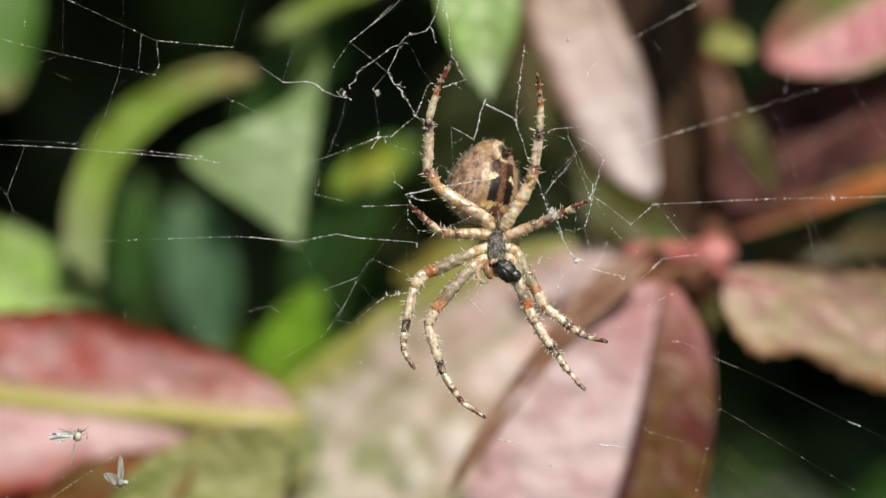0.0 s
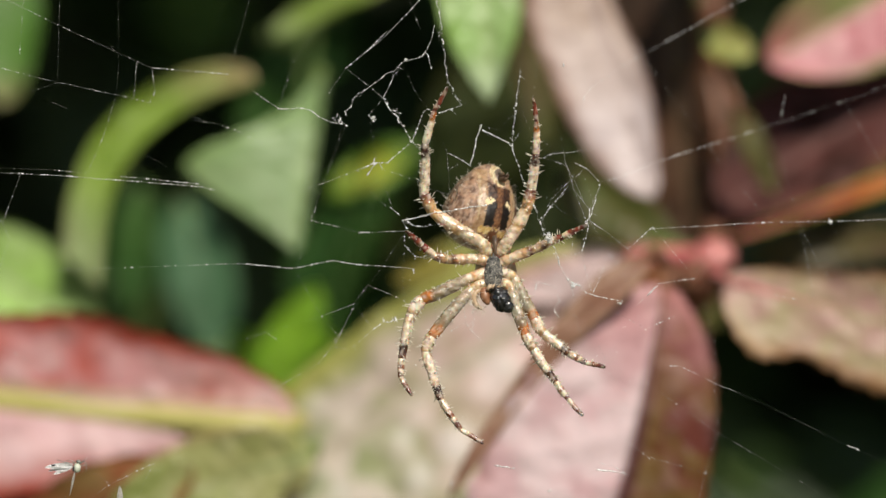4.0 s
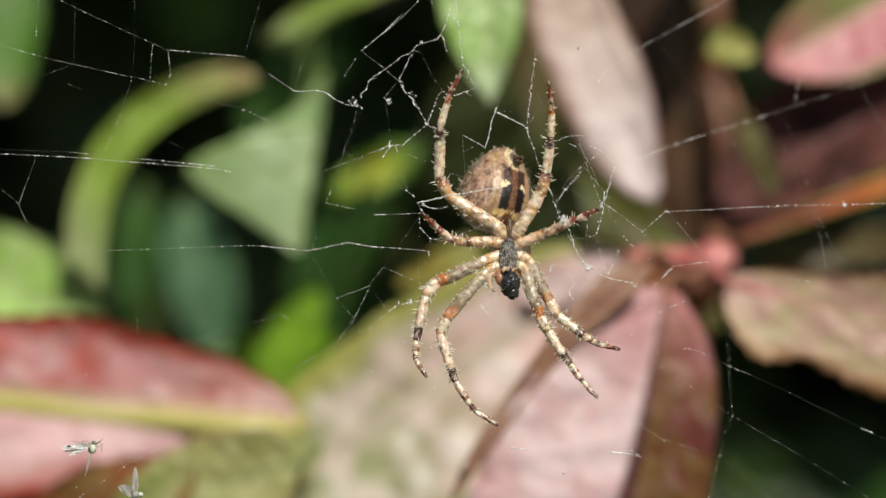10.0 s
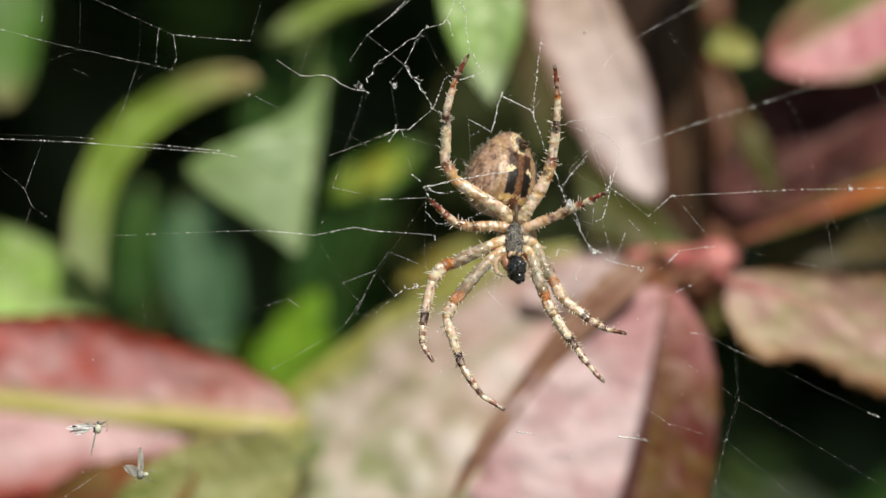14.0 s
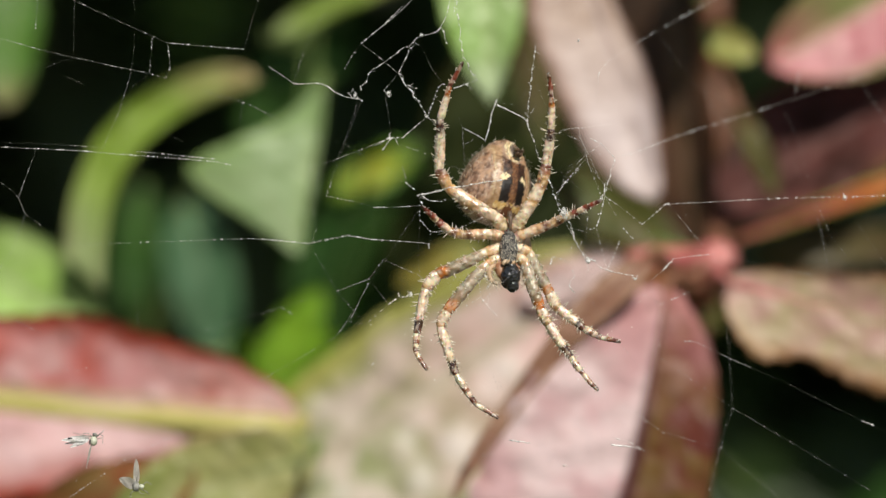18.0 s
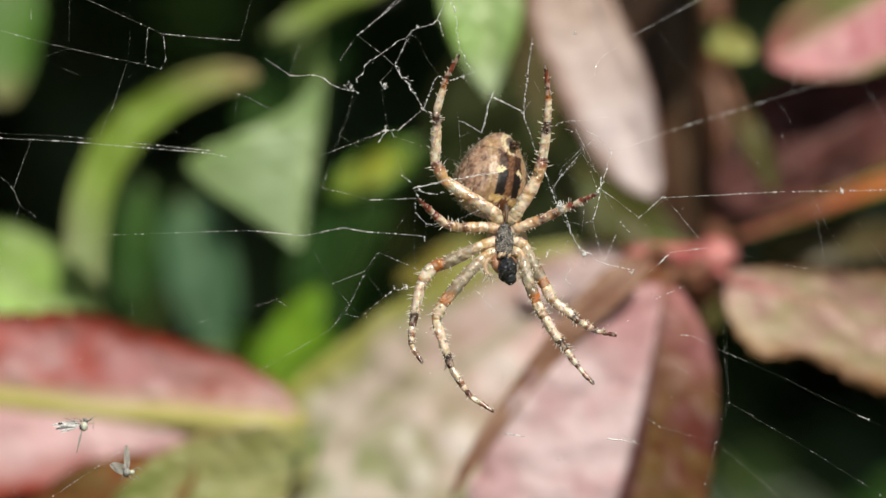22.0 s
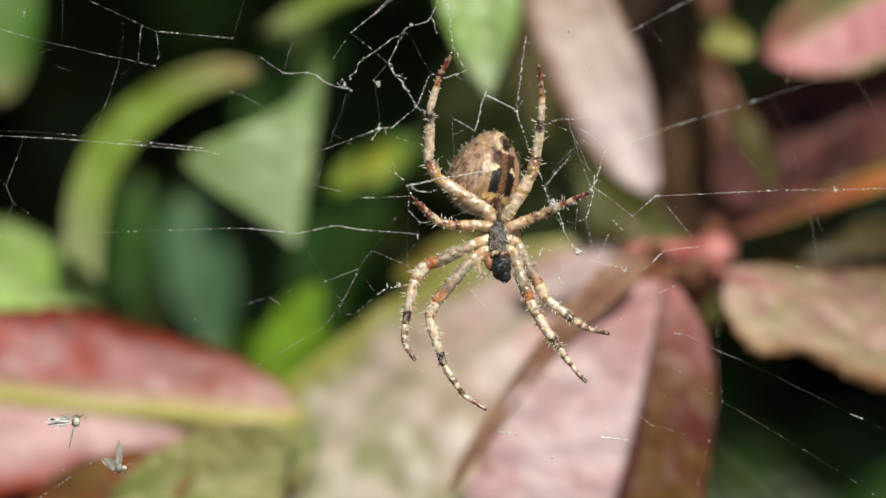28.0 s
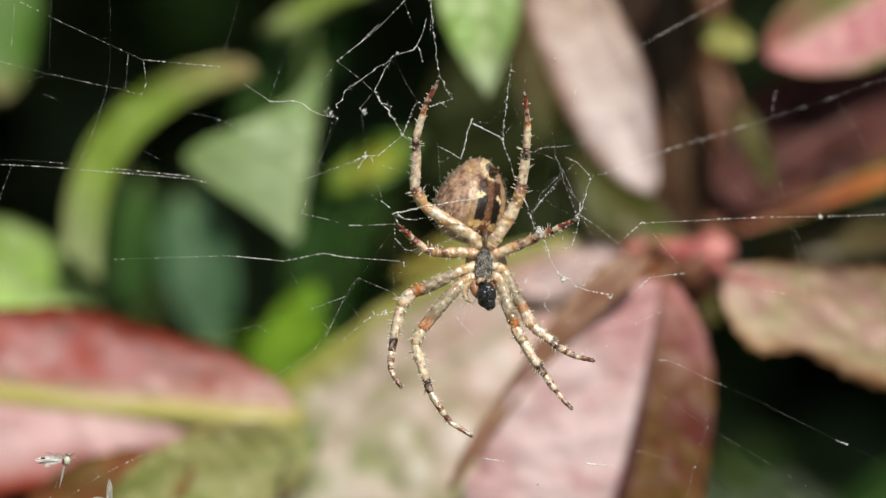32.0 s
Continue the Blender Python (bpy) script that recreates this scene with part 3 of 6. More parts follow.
# Blade added where a band of shade lies beside the large pink leaf.
leaf("leaf", red_shrub, (18.91, 198.10, 999.20), (0.64, 196.66, 976.91), 2.11, 1.91, GAP_SHADE, turn=0, fold=6, wide=0.5, blunt=0.4, label="narrow brown blade in place of the shaded gap beside the large pink leaf", seed=20, root=RS_NODE, stalk=STEM_BROWN, bend=-1.24, outline=((0, 0.77, 0.96), (0.1, 1.63, 1.53), (0.3, 1.63, 1.24), (0.6, 0.96, 0.86), (0.85, 0.77, 0.67), (1, 0.29, 0.29)))

leaf("leaf", red_shrub, (26.01, 221.00, 997.54), (29.32, 222.00, 991.69), 1.9, 1.9, OLIVE_MID, fold=10, label="small dark olive leaf below the joint", seed=48, root=RS_NODE)
leaf("leaf", red_shrub, (30.28, 216.00, 1015.34), (34.54, 217.00, 1006.00), 1.5, 1.5, OLIVE_MID, fold=10, label="narrow olive leaf in half shade", seed=49, root=(32.13, 250.00, 1029.89), stalk=STEM_BROWN)
leaf("leaf", red_shrub, (26.89, 217.00, 999.12), (19.15, 216.00, 995.61), 1.7, 1.6, RUSSET, fold=8, label="small russet leaf beside the joint", seed=50, root=RS_NODE, stalk=STEM_RED)
leaf("leaf", red_shrub, (52.90, 229.00, 1001.06), (33.20, 228.00, 999.69), 2.6, 2.4, OLIVE_DARK, fold=8, label="dark olive leaf in shade", seed=51, root=(82.82, 262.00, 1024.22), stalk=STEM_BROWN)

# green shrub
leaf("leaf", green_shrub, (-49.11, 239.56, 1032.93), (-50.22, 237.44, 1016.67), 3.71, 3.60, GREEN_CORNER, turn=0, fold=12, label="light-green leaf with a pinkish tip", seed=21, root=(-48.25, 268.00, 1050.21))
leaf("leaf", green_shrub, (-39.61, 228.96, 997.33), (-20.91, 226.84, 1019.62), 2.29, 2.35, GREEN_TIPPED, turn=0, fold=8, bend=6.47, label="long curled light-green leaf", seed=22, root=GS_MID, outline=((0, 2.4, 2.4), (0.15, 2.45, 2.45), (0.4, 2.3, 2.3), (0.7, 2.15, 2.15), (0.9, 2.05, 2.05), (0.97, 1.6, 1.6), (1, 0.6, 0.6)))
swaying_leaf = leaf("leaf", green_shrub, (-13.35, 225.78, 1019.53), (-15.93, 222.60, 1000.67), 12.61, 1.22, GREEN_PALE, turn=0, fold=6, label="folded grey-green leaf", seed=23, root=(-17.69, 262.00, 1016.41), m=12, outline=((0, 0.32, 0.32), (0.1, 1.48, 0.53), (0.23, 3.39, 0.64), (0.36, 6.36, 0.64), (0.49, 10.18, 0.64), (0.6, 12.72, 0.64), (0.66, 12.51, 0.64), (0.75, 9.54, 0.64), (0.85, 5.51, 0.64), (0.93, 2.54, 0.64), (1, 0.32, 0.32)))
leaf("leaf", green_shrub, (3.22, 212.00, 1039.14), (4.53, 209.00, 1014.90), 4.9, 4.1, GREEN_FRESH, turn=0, fold=10, wide=0.5, blunt=0.95, label="hanging light-green leaf", seed=24, root=(5.40, 262.00, 1051.21))
leaf("leaf", green_shrub, (-19.65, 235.32, 1024.43), (-5.30, 235.32, 1030.43), 1.27, 1.33, GREEN_TIPPED, turn=0, fold=8, bend=0.85, label="curved green leaf", seed=25, root=(-17.74, 282.00, 1033.72))
leaf("leaf", green_shrub, (-56.02, 235.32, 1001.08), (-37.96, 232.14, 989.61), 6.32, 6.32, GREEN_LIGHT, turn=0, fold=10, label="light-green leaf", seed=26, root=GS_MID)
leaf("leaf", green_shrub, (-20.95, 243.00, 983.33), (-14.71, 240.00, 996.03), 2.9, 2.9, GREEN_BRIGHT, turn=0, fold=8, teeth=0.2, label="bright green toothed leaf", seed=27, root=LOW_BRANCH, notches=9)
leaf("leaf", green_shrub, (-3.32, 245.00, 1012.29), (-13.63, 244.00, 1006.62), 2.4, 2.4, LIME, turn=0, fold=8, label="yellow-green leaf", seed=28, root=LOW_BRANCH)
leaf("leaf", green_shrub, (-32.89, 262.00, 1006.18), (-27.70, 258.00, 987.55), 4.6, 4.6, BLUE_GREEN, turn=0, fold=8, label="dark blue-green leaf, shade put into its colour", seed=29, root=(-42.71, 295.00, 984.08))

leaf("leaf", green_shrub, (-12.98, 292.00, 1035.70), (-27.64, 288.00, 1015.69), 4.87, 4.56, GREEN_SHADE_TONE, turn=0, fold=8, label="green leaf, shade put into its colour", seed=39, root=(-17.74, 282.00, 1033.72))
leaf("leaf", green_shrub, (-11.13, 285.00, 1006.26), (-17.31, 285.00, 987.71), 6.95, 6.95, GREEN_SHADE_TONE, turn=0, fold=8, label="dark green leaf, shade put into its colour", seed=33, root=LOW_BRANCH)

leaf("leaf", green_shrub, (56.61, 300.00, 957.79), (76.13, 300.00, 969.99), 4.88, 4.88, GREEN_SHADE_TONE, turn=0, fold=8, label="dark green leaf, shade put into its colour", seed=34, root=(25.77, 240.00, 981.85))

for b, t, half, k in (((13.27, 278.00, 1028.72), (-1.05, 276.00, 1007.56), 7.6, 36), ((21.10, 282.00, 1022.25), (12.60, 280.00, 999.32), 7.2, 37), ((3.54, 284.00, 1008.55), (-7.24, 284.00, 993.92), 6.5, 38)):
    leaf("leaf", green_shrub, b, t, half, half, OLIVE_SHADE_TONE, fold=8, label="dull olive leaf, shade put into its colour", seed=k, root=(17.69, 302.00, 995.17))
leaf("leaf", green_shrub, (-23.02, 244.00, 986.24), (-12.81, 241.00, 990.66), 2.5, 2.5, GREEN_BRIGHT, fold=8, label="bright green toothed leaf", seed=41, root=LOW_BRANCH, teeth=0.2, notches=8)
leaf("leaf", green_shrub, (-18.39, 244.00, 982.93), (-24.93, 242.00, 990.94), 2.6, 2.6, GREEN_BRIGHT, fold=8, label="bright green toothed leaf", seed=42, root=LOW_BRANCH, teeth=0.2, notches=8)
leaf("leaf", green_shrub, (-40.12, 275.00, 1008.72), (-40.79, 272.00, 991.67), 3.4, 3.4, GREEN_SHADE_TONE, fold=8, label="dark green leaf, shade put into its colour", seed=44, root=(-42.71, 295.00, 984.08))
leaf("leaf", green_shrub, (-6.97, 292.00, 1006.89), (-14.78, 290.00, 994.26), 5.5, 5.5, GREEN_SHADE_TONE, fold=8, label="dark green leaf, shade put into its colour", seed=45, root=LOW_BRANCH)
leaf("leaf", green_shrub, (-45.90, 405.00, 1055.68), (-49.38, 402.00, 1035.64), 9, 9, GREEN, fold=8, label="green leaf in deep shade", seed=43, root=GS_TOP)

# unseen leaves added to both shrubs, above the view, to shade what hangs behind
def unseen_shade_leaves(parent, x0, x1, count, mats, seed, top):
    rnd = random.Random(seed)
    for i in range(count):
        b = Vector((rnd.uniform(x0, x1), rnd.uniform(262, 300), rnd.uniform(1082, 1345)))
        t = b + Vector((rnd.uniform(-32, 32), rnd.uniform(-26, 6), rnd.uniform(-52, -24)))
        t.z = max(t.z, 1066)
        w = rnd.uniform(15, 22)
        leaf("leaf", parent, b, t, w, w, rnd.choice(mats), turn=rnd.uniform(-30, 30), fold=12, seed=seed * 100 + i, n=12, m=3, root=top if i % 3 == 0 else b + Vector((rnd.uniform(-20, 20), 24, 10)))


unseen_shade_leaves(green_shrub, -210, 25, 95, (GREEN, GREEN_SHADE_TONE, GREEN_TIPPED), 5, GS_TOP)
unseen_shade_leaves(red_shrub, 5, 230, 95, (BROWN_SHADED, OLIVE, MAROON_SHADED, GREEN_SHADE_TONE), 6, RS_TOP)


# ---- hedge behind: leaves that nobody could count ----
def hedge(name, label, x0, x1, y0, y1, z0, z1, count, material, seed, size):
    rnd = np.random.RandomState(seed)
    wanted, count = count, count * 2
    c = np.stack([rnd.uniform(x0, x1, count), y0 + (y1 - y0) * rnd.rand(count) ** 1.3, rnd.uniform(z0, z1, count)], 1)
    top = z1 * (0.86 + 0.08 * np.sin(c[:, 0] * 0.006 + seed) + 0.06 * np.sin(c[:, 0] * 0.017 + c[:, 1] * 0.01))
    front = y0 + (y1 - y0) * 0.25 * np.maximum(0, np.abs(c[:, 0]) / x1 - 0.6)
    c = c[(c[:, 2] < top) & (c[:, 1] > front)][:wanted]
    count = len(c)
    ax = rnd.normal(0, 1, (count, 3)) * (1, 0.6, 1) + (0, -0.3, -0.6)
    ax /= np.linalg.norm(ax, axis=1)[:, None]
    sd = np.cross(ax, rnd.normal(0, 1, (count, 3)) + (0, 2.0, 0.0))
    sd /= np.linalg.norm(sd, axis=1)[:, None]
    nm = np.cross(ax, sd)
    ln = rnd.uniform(0.7, 1.3, count)[:, None] * size
    wd = ln * rnd.uniform(0.22, 0.32, count)[:, None]
    shape = ((-1.0, 0, 0), (-0.4, 0.85, 0.12), (0.2, 0.9, 0.1), (1.0, 0, -0.25), (0.2, -0.9, 0.1), (-0.4, -0.85, 0.12), (-0.4, 0, 0), (0.2, 0, 0))
    pts = np.stack([c + ax * ln * 0.5 * a + sd * wd * b + nm * ln * k for a, b, k in shape], 1).reshape(-1, 3) * 0.001
    tri = np.array(((0, 6, 1), (1, 6, 7, 2), (2, 7, 3), (0, 5, 6), (5, 4, 7, 6), (4, 3, 7)), dtype=object)
    faces = [tuple(8 * i + k for k in f) for i in range(count) for f in tri]
    me = bpy.data.meshes.new(name)
    me.from_pydata(pts.tolist(), [], faces)
    me.materials.append(material)
    return tagged(new(name, me), label, "hedge", kind="stuff")


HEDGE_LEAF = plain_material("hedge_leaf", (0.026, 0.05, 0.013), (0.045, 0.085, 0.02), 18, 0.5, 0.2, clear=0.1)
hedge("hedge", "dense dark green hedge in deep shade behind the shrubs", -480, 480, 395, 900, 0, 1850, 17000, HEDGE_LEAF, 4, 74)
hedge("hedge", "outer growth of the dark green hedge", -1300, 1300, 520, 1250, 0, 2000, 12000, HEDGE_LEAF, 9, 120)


# ---- web ----
WEB = (0, 170, 1000)
web = tagged(holder("spider_web", WEB), "torn white orb web glinting in the sun between shrubs", "spider web")


def strand(pts, thick="n", glints=0.0, sag=0.0, seed=0):
    """One silk strand through pts (mm); thick: f faint, n plain, b bright, k thick, c crumpled."""
    r = {"f": 0.006, "n": 0.008, "b": 0.0118, "k": 0.045, "c": 0.013}[thick]
    mat = {"f": SILK_FAINT, "n": SILK, "b": SILK_THICK, "k": SILK_THICK, "c": SILK_THICK}[thick]
    rnd = random.Random(seed + len(web.children) * 7)
    g = Geo()
    fine = []
    for a, b in zip(pts, pts[1:]):
        a, b = Vector(a), Vector(b)
        steps = max(2, int((b - a).length / (0.32 if thick in "ck" else 1.2)))
        for i in range(steps):
            t = i / steps
            jig = (0.13 if thick == "c" else 0.05 if thick == "k" else 0.018) if 0 < i else 0.0
            fine.append(a.lerp(b, t) + Vector((rnd.uniform(-jig, jig), rnd.uniform(-jig, jig), rnd.uniform(-jig, jig) - sag * 4 * t * (1 - t))))
    fine.append(Vector(pts[-1]))
    tube(g, fine, [r * rnd.uniform(0.75, 1.3) for _ in fine], 5)
    plain = len(g.f)
    # glints of sun added as small white lumps along the silk
    if glints:
        for a, b in zip(fine, fine[1:]):
            for _ in range(2 if thick in "ck" else 7):
                if rnd.random() < glints:
                    s = {"f": 0.019, "n": 0.030, "b": 0.042, "k": 0.055, "c": 0.046}[thick] * rnd.choice((0.55, 0.7, 0.9, 1.4))
                    w = (b - a).normalized()
                    o = w.orthogonal().normalized()
                    blob(g, a.lerp(b, rnd.random()), (o * s, w.cross(o) * s, w * s * rnd.uniform(1, 1.9)), 5, 6)
        if thick == "c":
            # loose ends
            for p in fine[1:-1]:
                if rnd.random() < 0.22:
                    e = Vector((rnd.uniform(-0.4, 0.4), rnd.uniform(-0.2, 0.2), rnd.uniform(-0.4, 0.4)))
                    tube(g, [p, p + e * 0.6, p + e + Vector((0.06, 0, 0.08))], [0.012, 0.01, 0.006], 4)
    ob = part("strand", g, mat, web, home=WEB)
    ob.data.materials.append(SILK_GLINT)
    ob.data.polygons.foreach_set("material_index", [0 if i < plain else 1 for i in range(len(g.f))])


def wad(centre, r, count=4, seed=0, material=None):
    """A small tangle of silk and dust."""
    rnd = random.Random(seed)
    g = Geo()
    c = Vector(centre)
    r *= 0.72
    if r < 0.09:
        w = Vector((rnd.uniform(-1, 1), rnd.uniform(-0.4, 0.4), rnd.uniform(-1, 1))).normalized() * r * 0.8
        o = w.orthogonal().normalized() * r * rnd.uniform(0.3, 0.5)
        blob(g, c, (o, w.cross(o).normalized() * r * 0.4, w), 8, 10, 0.4, 1.6)
    else:
        # crumpled loops of thread round a few clots
        for _ in range(4 + count):
            p = c + Vector([rnd.gauss(0, 0.42) for _ in range(3)]) * r
            run = [p]
            for _ in range(4):
                p = p + Vector([rnd.uniform(-1, 1) for _ in range(3)]) * r * 0.6
                run.append(p.lerp(c, 0.15))
            tube(g, curve_points(run, 3), [max(0.02, r * 0.09) * rnd.uniform(0.7, 1.3) for _ in range(13)], 5)
        for _ in range(2 + count // 2):
            p = c + Vector([rnd.gauss(0, 0.3) for _ in range(3)]) * r
            blob(g, p, ((r * 0.3, 0, 0), (0, r * 0.25, 0), (0.1 * r, 0, r * rnd.uniform(0.2, 0.4))), 8, 10, 0.5, 2.0)
    part("silk_wad", g, material or SILK_WAD, web, home=WEB)


strand([(-30.60, 170.00, 1020.33), (-27.05, 170.00, 1018.67), (-23.46, 170.00, 1017.01)], "n", 0.42)
strand([(-23.46, 170.00, 1017.01), (-17.15, 170.00, 1016.45)], "b", 0.6)
strand([(-27.05, 170.00, 1018.67), (-26.09, 170.00, 1018.85)], "f", 0.1)
strand([(-26.13, 170.00, 1024.47), (-26.09, 170.00, 1020.33), (-26.09, 170.00, 1016.87), (-26.32, 170.00, 1014.79)], "f", 0.1)
strand([(-41.67, 170.00, 1018.71), (-37.98, 170.00, 1017.70), (-36.13, 170.00, 1017.19), (-34.38, 170.00, 1016.68), (-31.06, 170.00, 1015.85), (-26.23, 170.00, 1014.79), (-24.93, 170.00, 1014.52), (-23.55, 170.00, 1014.15)], "n", 0.42)
strand([(-31.06, 170.00, 1015.85), (-33.37, 170.00, 1015.03)], "f", 0.1)
strand([(-24.61, 170.00, 1017.47), (-24.84, 170.00, 1014.56)], "n", 0.42)
strand([(-23.37, 170.00, 1016.96), (-23.14, 170.00, 1015.03), (-23.55, 170.00, 1014.15)], "n", 0.42)
strand([(-26.32, 170.00, 1014.70), (-27.38, 170.00, 1011.34), (-28.67, 170.00, 1008.43)], "n", 0.42)
strand([(-17.15, 170.00, 1016.45), (-15.99, 170.00, 1020.33), (-14.84, 170.00, 1024.47)], "f", 0.1)
strand([(-38.90, 170.00, 1024.47), (-34.29, 170.00, 1022.17), (-30.60, 170.00, 1020.33)], "n", 0.42)
strand([(-42.59, 170.00, 1008.80), (-38.90, 170.00, 1008.66), (-36.13, 170.00, 1008.53), (-34.20, 170.00, 1008.43), (-31.76, 170.00, 1008.30), (-28.76, 170.00, 1008.07), (-24.61, 170.00, 1007.74), (-19.40, 170.00, 1007.28), (-18.25, 170.00, 1007.01)], "b", 0.6)
strand([(-31.53, 170.00, 1008.71), (-28.67, 170.00, 1008.43)], "n", 0.42)
strand([(-25.99, 170.00, 1008.16), (-19.54, 170.00, 1007.51)], "b", 0.6)
strand([(-42.59, 170.00, 1009.17), (-37.98, 170.00, 1008.99), (-36.13, 170.00, 1008.90), (-31.53, 170.00, 1008.71)], "f", 0.1)
strand([(-34.15, 170.00, 1008.34), (-35.58, 170.00, 1004.42), (-35.03, 170.00, 1003.09), (-36.13, 170.00, 1000.05), (-38.90, 170.00, 996.36)], "n", 0.42)
strand([(-41.20, 170.00, 1008.80), (-37.52, 170.00, 1006.04), (-36.13, 170.00, 1005.02), (-35.58, 170.00, 1004.42)], "f", 0.1)
strand([(-35.03, 170.00, 1003.09), (-33.83, 170.00, 1002.21)], "f", 0.1)
strand([(-33.65, 170.00, 1024.47), (-33.97, 170.00, 1020.33), (-34.15, 170.00, 1018.02)], "n", 0.42)
strand([(-30.83, 170.00, 1024.47), (-30.93, 170.00, 1020.33), (-31.06, 170.00, 1015.85)], "f", 0.1)
strand([(-31.53, 170.00, 1000.51), (-26.92, 170.00, 1000.69), (-16.55, 170.00, 1001.01)], "n", 0.42)
strand([(-16.55, 170.00, 1001.01), (-11.94, 170.00, 1000.60), (-8.71, 170.00, 1001.24), (-6.82, 170.00, 1000.88)], "b", 0.6)
strand([(-13.09, 170.00, 1013.64), (-11.85, 170.00, 1017.33), (-11.25, 170.00, 1018.25), (-10.09, 170.00, 1019.86), (-7.33, 170.00, 1023.55)], "f", 0.1)
strand([(-14.93, 170.00, 1014.79), (-13.09, 170.00, 1013.64)], "f", 0.1)
strand([(0.05, 170.00, 1024.01), (-4.33, 170.00, 1019.50), (-7.56, 170.00, 1016.87)], "b", 0.6)
strand([(-5.72, 170.00, 1008.80), (-8.48, 170.00, 1007.88), (-10.79, 170.00, 1007.05)], "n", 0.42)
strand([(-7.56, 170.00, 1012.21), (-8.94, 170.00, 1008.71), (-10.55, 170.00, 1004.52)], "f", 0.1)
strand([(-3.64, 170.00, 1025.40), (-2.26, 170.00, 1022.17), (-1.47, 170.00, 1019.96)], "n", 0.42)
strand([(-0.28, 170.00, 1024.93), (0.05, 170.00, 1021.25), (0.51, 170.00, 1017.56), (0.74, 170.00, 1015.72), (1.43, 170.00, 1014.43), (1.75, 170.00, 1014.20)], "c", 0.95)
strand([(3.50, 170.00, 1011.80), (4.42, 170.00, 1011.34), (5.81, 170.00, 1010.65)], "k", 0.9)
strand([(5.95, 170.00, 1010.42), (6.18, 170.00, 1012.95), (6.31, 170.00, 1014.56), (6.64, 170.00, 1016.64)], "c", 0.95)
strand([(6.64, 170.00, 1016.64), (7.19, 170.00, 1021.25), (7.56, 170.00, 1024.93)], "f", 0.1)
strand([(5.95, 170.00, 1010.55), (5.99, 170.00, 1010.09), (6.50, 170.00, 1008.80)], "b", 0.6)
strand([(6.50, 170.00, 1008.80), (6.73, 170.00, 1007.88), (7.19, 170.00, 1006.87)], "n", 0.42)
strand([(5.95, 170.00, 1010.65), (6.73, 170.00, 1011.80)], "n", 0.42)
strand([(3.18, 170.00, 1012.17), (4.89, 170.00, 1011.80), (5.90, 170.00, 1012.95)], "f", 0.1)
strand([(0.65, 170.00, 1009.73), (0.88, 170.00, 1006.50)], "f", 0.1)
strand([(31.12, 180.53, 1026.23), (25.24, 180.39, 1023.04), (22.53, 180.26, 1021.55), (19.82, 180.03, 1020.06), (15.52, 176.66, 1017.53)], "b", 0.6)
strand([(15.52, 176.66, 1017.53), (14.03, 174.83, 1016.40), (12.74, 173.35, 1015.55), (11.98, 172.62, 1014.55), (11.88, 172.54, 1013.62)], "n", 0.42)
strand([(13.46, 173.55, 1007.67), (14.98, 174.84, 1008.01), (18.66, 178.27, 1009.47), (21.69, 179.44, 1010.51), (25.21, 180.17, 1011.53), (28.19, 180.48, 1012.53)], "b", 0.6)
strand([(28.19, 180.48, 1012.53), (32.11, 180.54, 1013.76), (35.05, 180.57, 1014.74), (38.39, 180.58, 1015.96), (41.91, 180.59, 1017.18)], "n", 0.42)
strand([(29.51, 180.51, 1013.01), (29.90, 180.51, 1015.22)], "n", 0.42)
strand([(28.19, 180.48, 1012.53), (29.44, 179.22, 1009.77), (29.82, 175.68, 1005.77), (31.04, 174.54, 999.57)], "f", 0.1)
strand([(13.77, 174.52, 1024.65), (15.09, 176.14, 1021.06), (16.70, 178.02, 1019.36), (22.03, 180.22, 1012.75)], "f", 0.1)
strand([(35.05, 180.57, 1014.74), (37.72, 179.29, 1009.77)], "f", 0.1)
strand([(13.35, 173.46, 1007.58), (12.95, 172.97, 1006.15), (12.20, 172.49, 1004.26)], "c", 0.95)
strand([(13.35, 173.46, 1007.58), (12.22, 172.72, 1008.71), (11.24, 172.06, 1009.14)], "b", 0.6)
strand([(12.20, 172.49, 1004.16), (11.24, 172.06, 1006.58), (10.52, 171.68, 1008.89), (9.32, 170.94, 1009.32)], "n", 0.42)
strand([(17.73, 173.90, 1003.72), (22.03, 174.38, 1003.92), (27.75, 174.70, 1004.22), (32.69, 174.79, 1004.27), (37.17, 174.87, 1004.41), (40.60, 174.93, 1004.51)], "b", 0.6)
strand([(32.69, 174.79, 1004.27), (34.36, 174.57, 1000.99), (37.11, 174.58, 997.21), (40.99, 174.59, 992.47)], "f", 0.1)
strand([(22.26, 174.29, 997.68), (22.59, 174.30, 994.99), (22.87, 174.32, 990.59), (23.06, 174.33, 986.81), (22.02, 174.27, 983.51), (21.30, 174.22, 979.74), (20.83, 174.19, 975.02)], "f", 0.1)
strand([(14.85, 173.31, 986.19), (17.48, 173.82, 984.73), (22.02, 174.27, 983.27), (26.30, 174.45, 979.71), (30.57, 174.54, 975.44)], "f", 0.1)
strand([(27.72, 174.49, 998.16), (29.86, 174.53, 997.78)], "n", 0.42)
strand([(4.33, 170.00, 984.47), (6.04, 170.00, 984.24)], "k", 0.9)
strand([(12.93, 172.75, 983.80), (14.37, 173.19, 983.61)], "k", 0.9)
strand([(14.37, 173.19, 983.61), (15.57, 173.48, 983.26)], "n", 0.42)
strand([(8.50, 170.32, 982.36), (9.32, 170.94, 982.20)], "n", 0.42)
strand([(0.97, 170.00, 982.99), (3.04, 170.00, 983.55)], "f", 0.1)
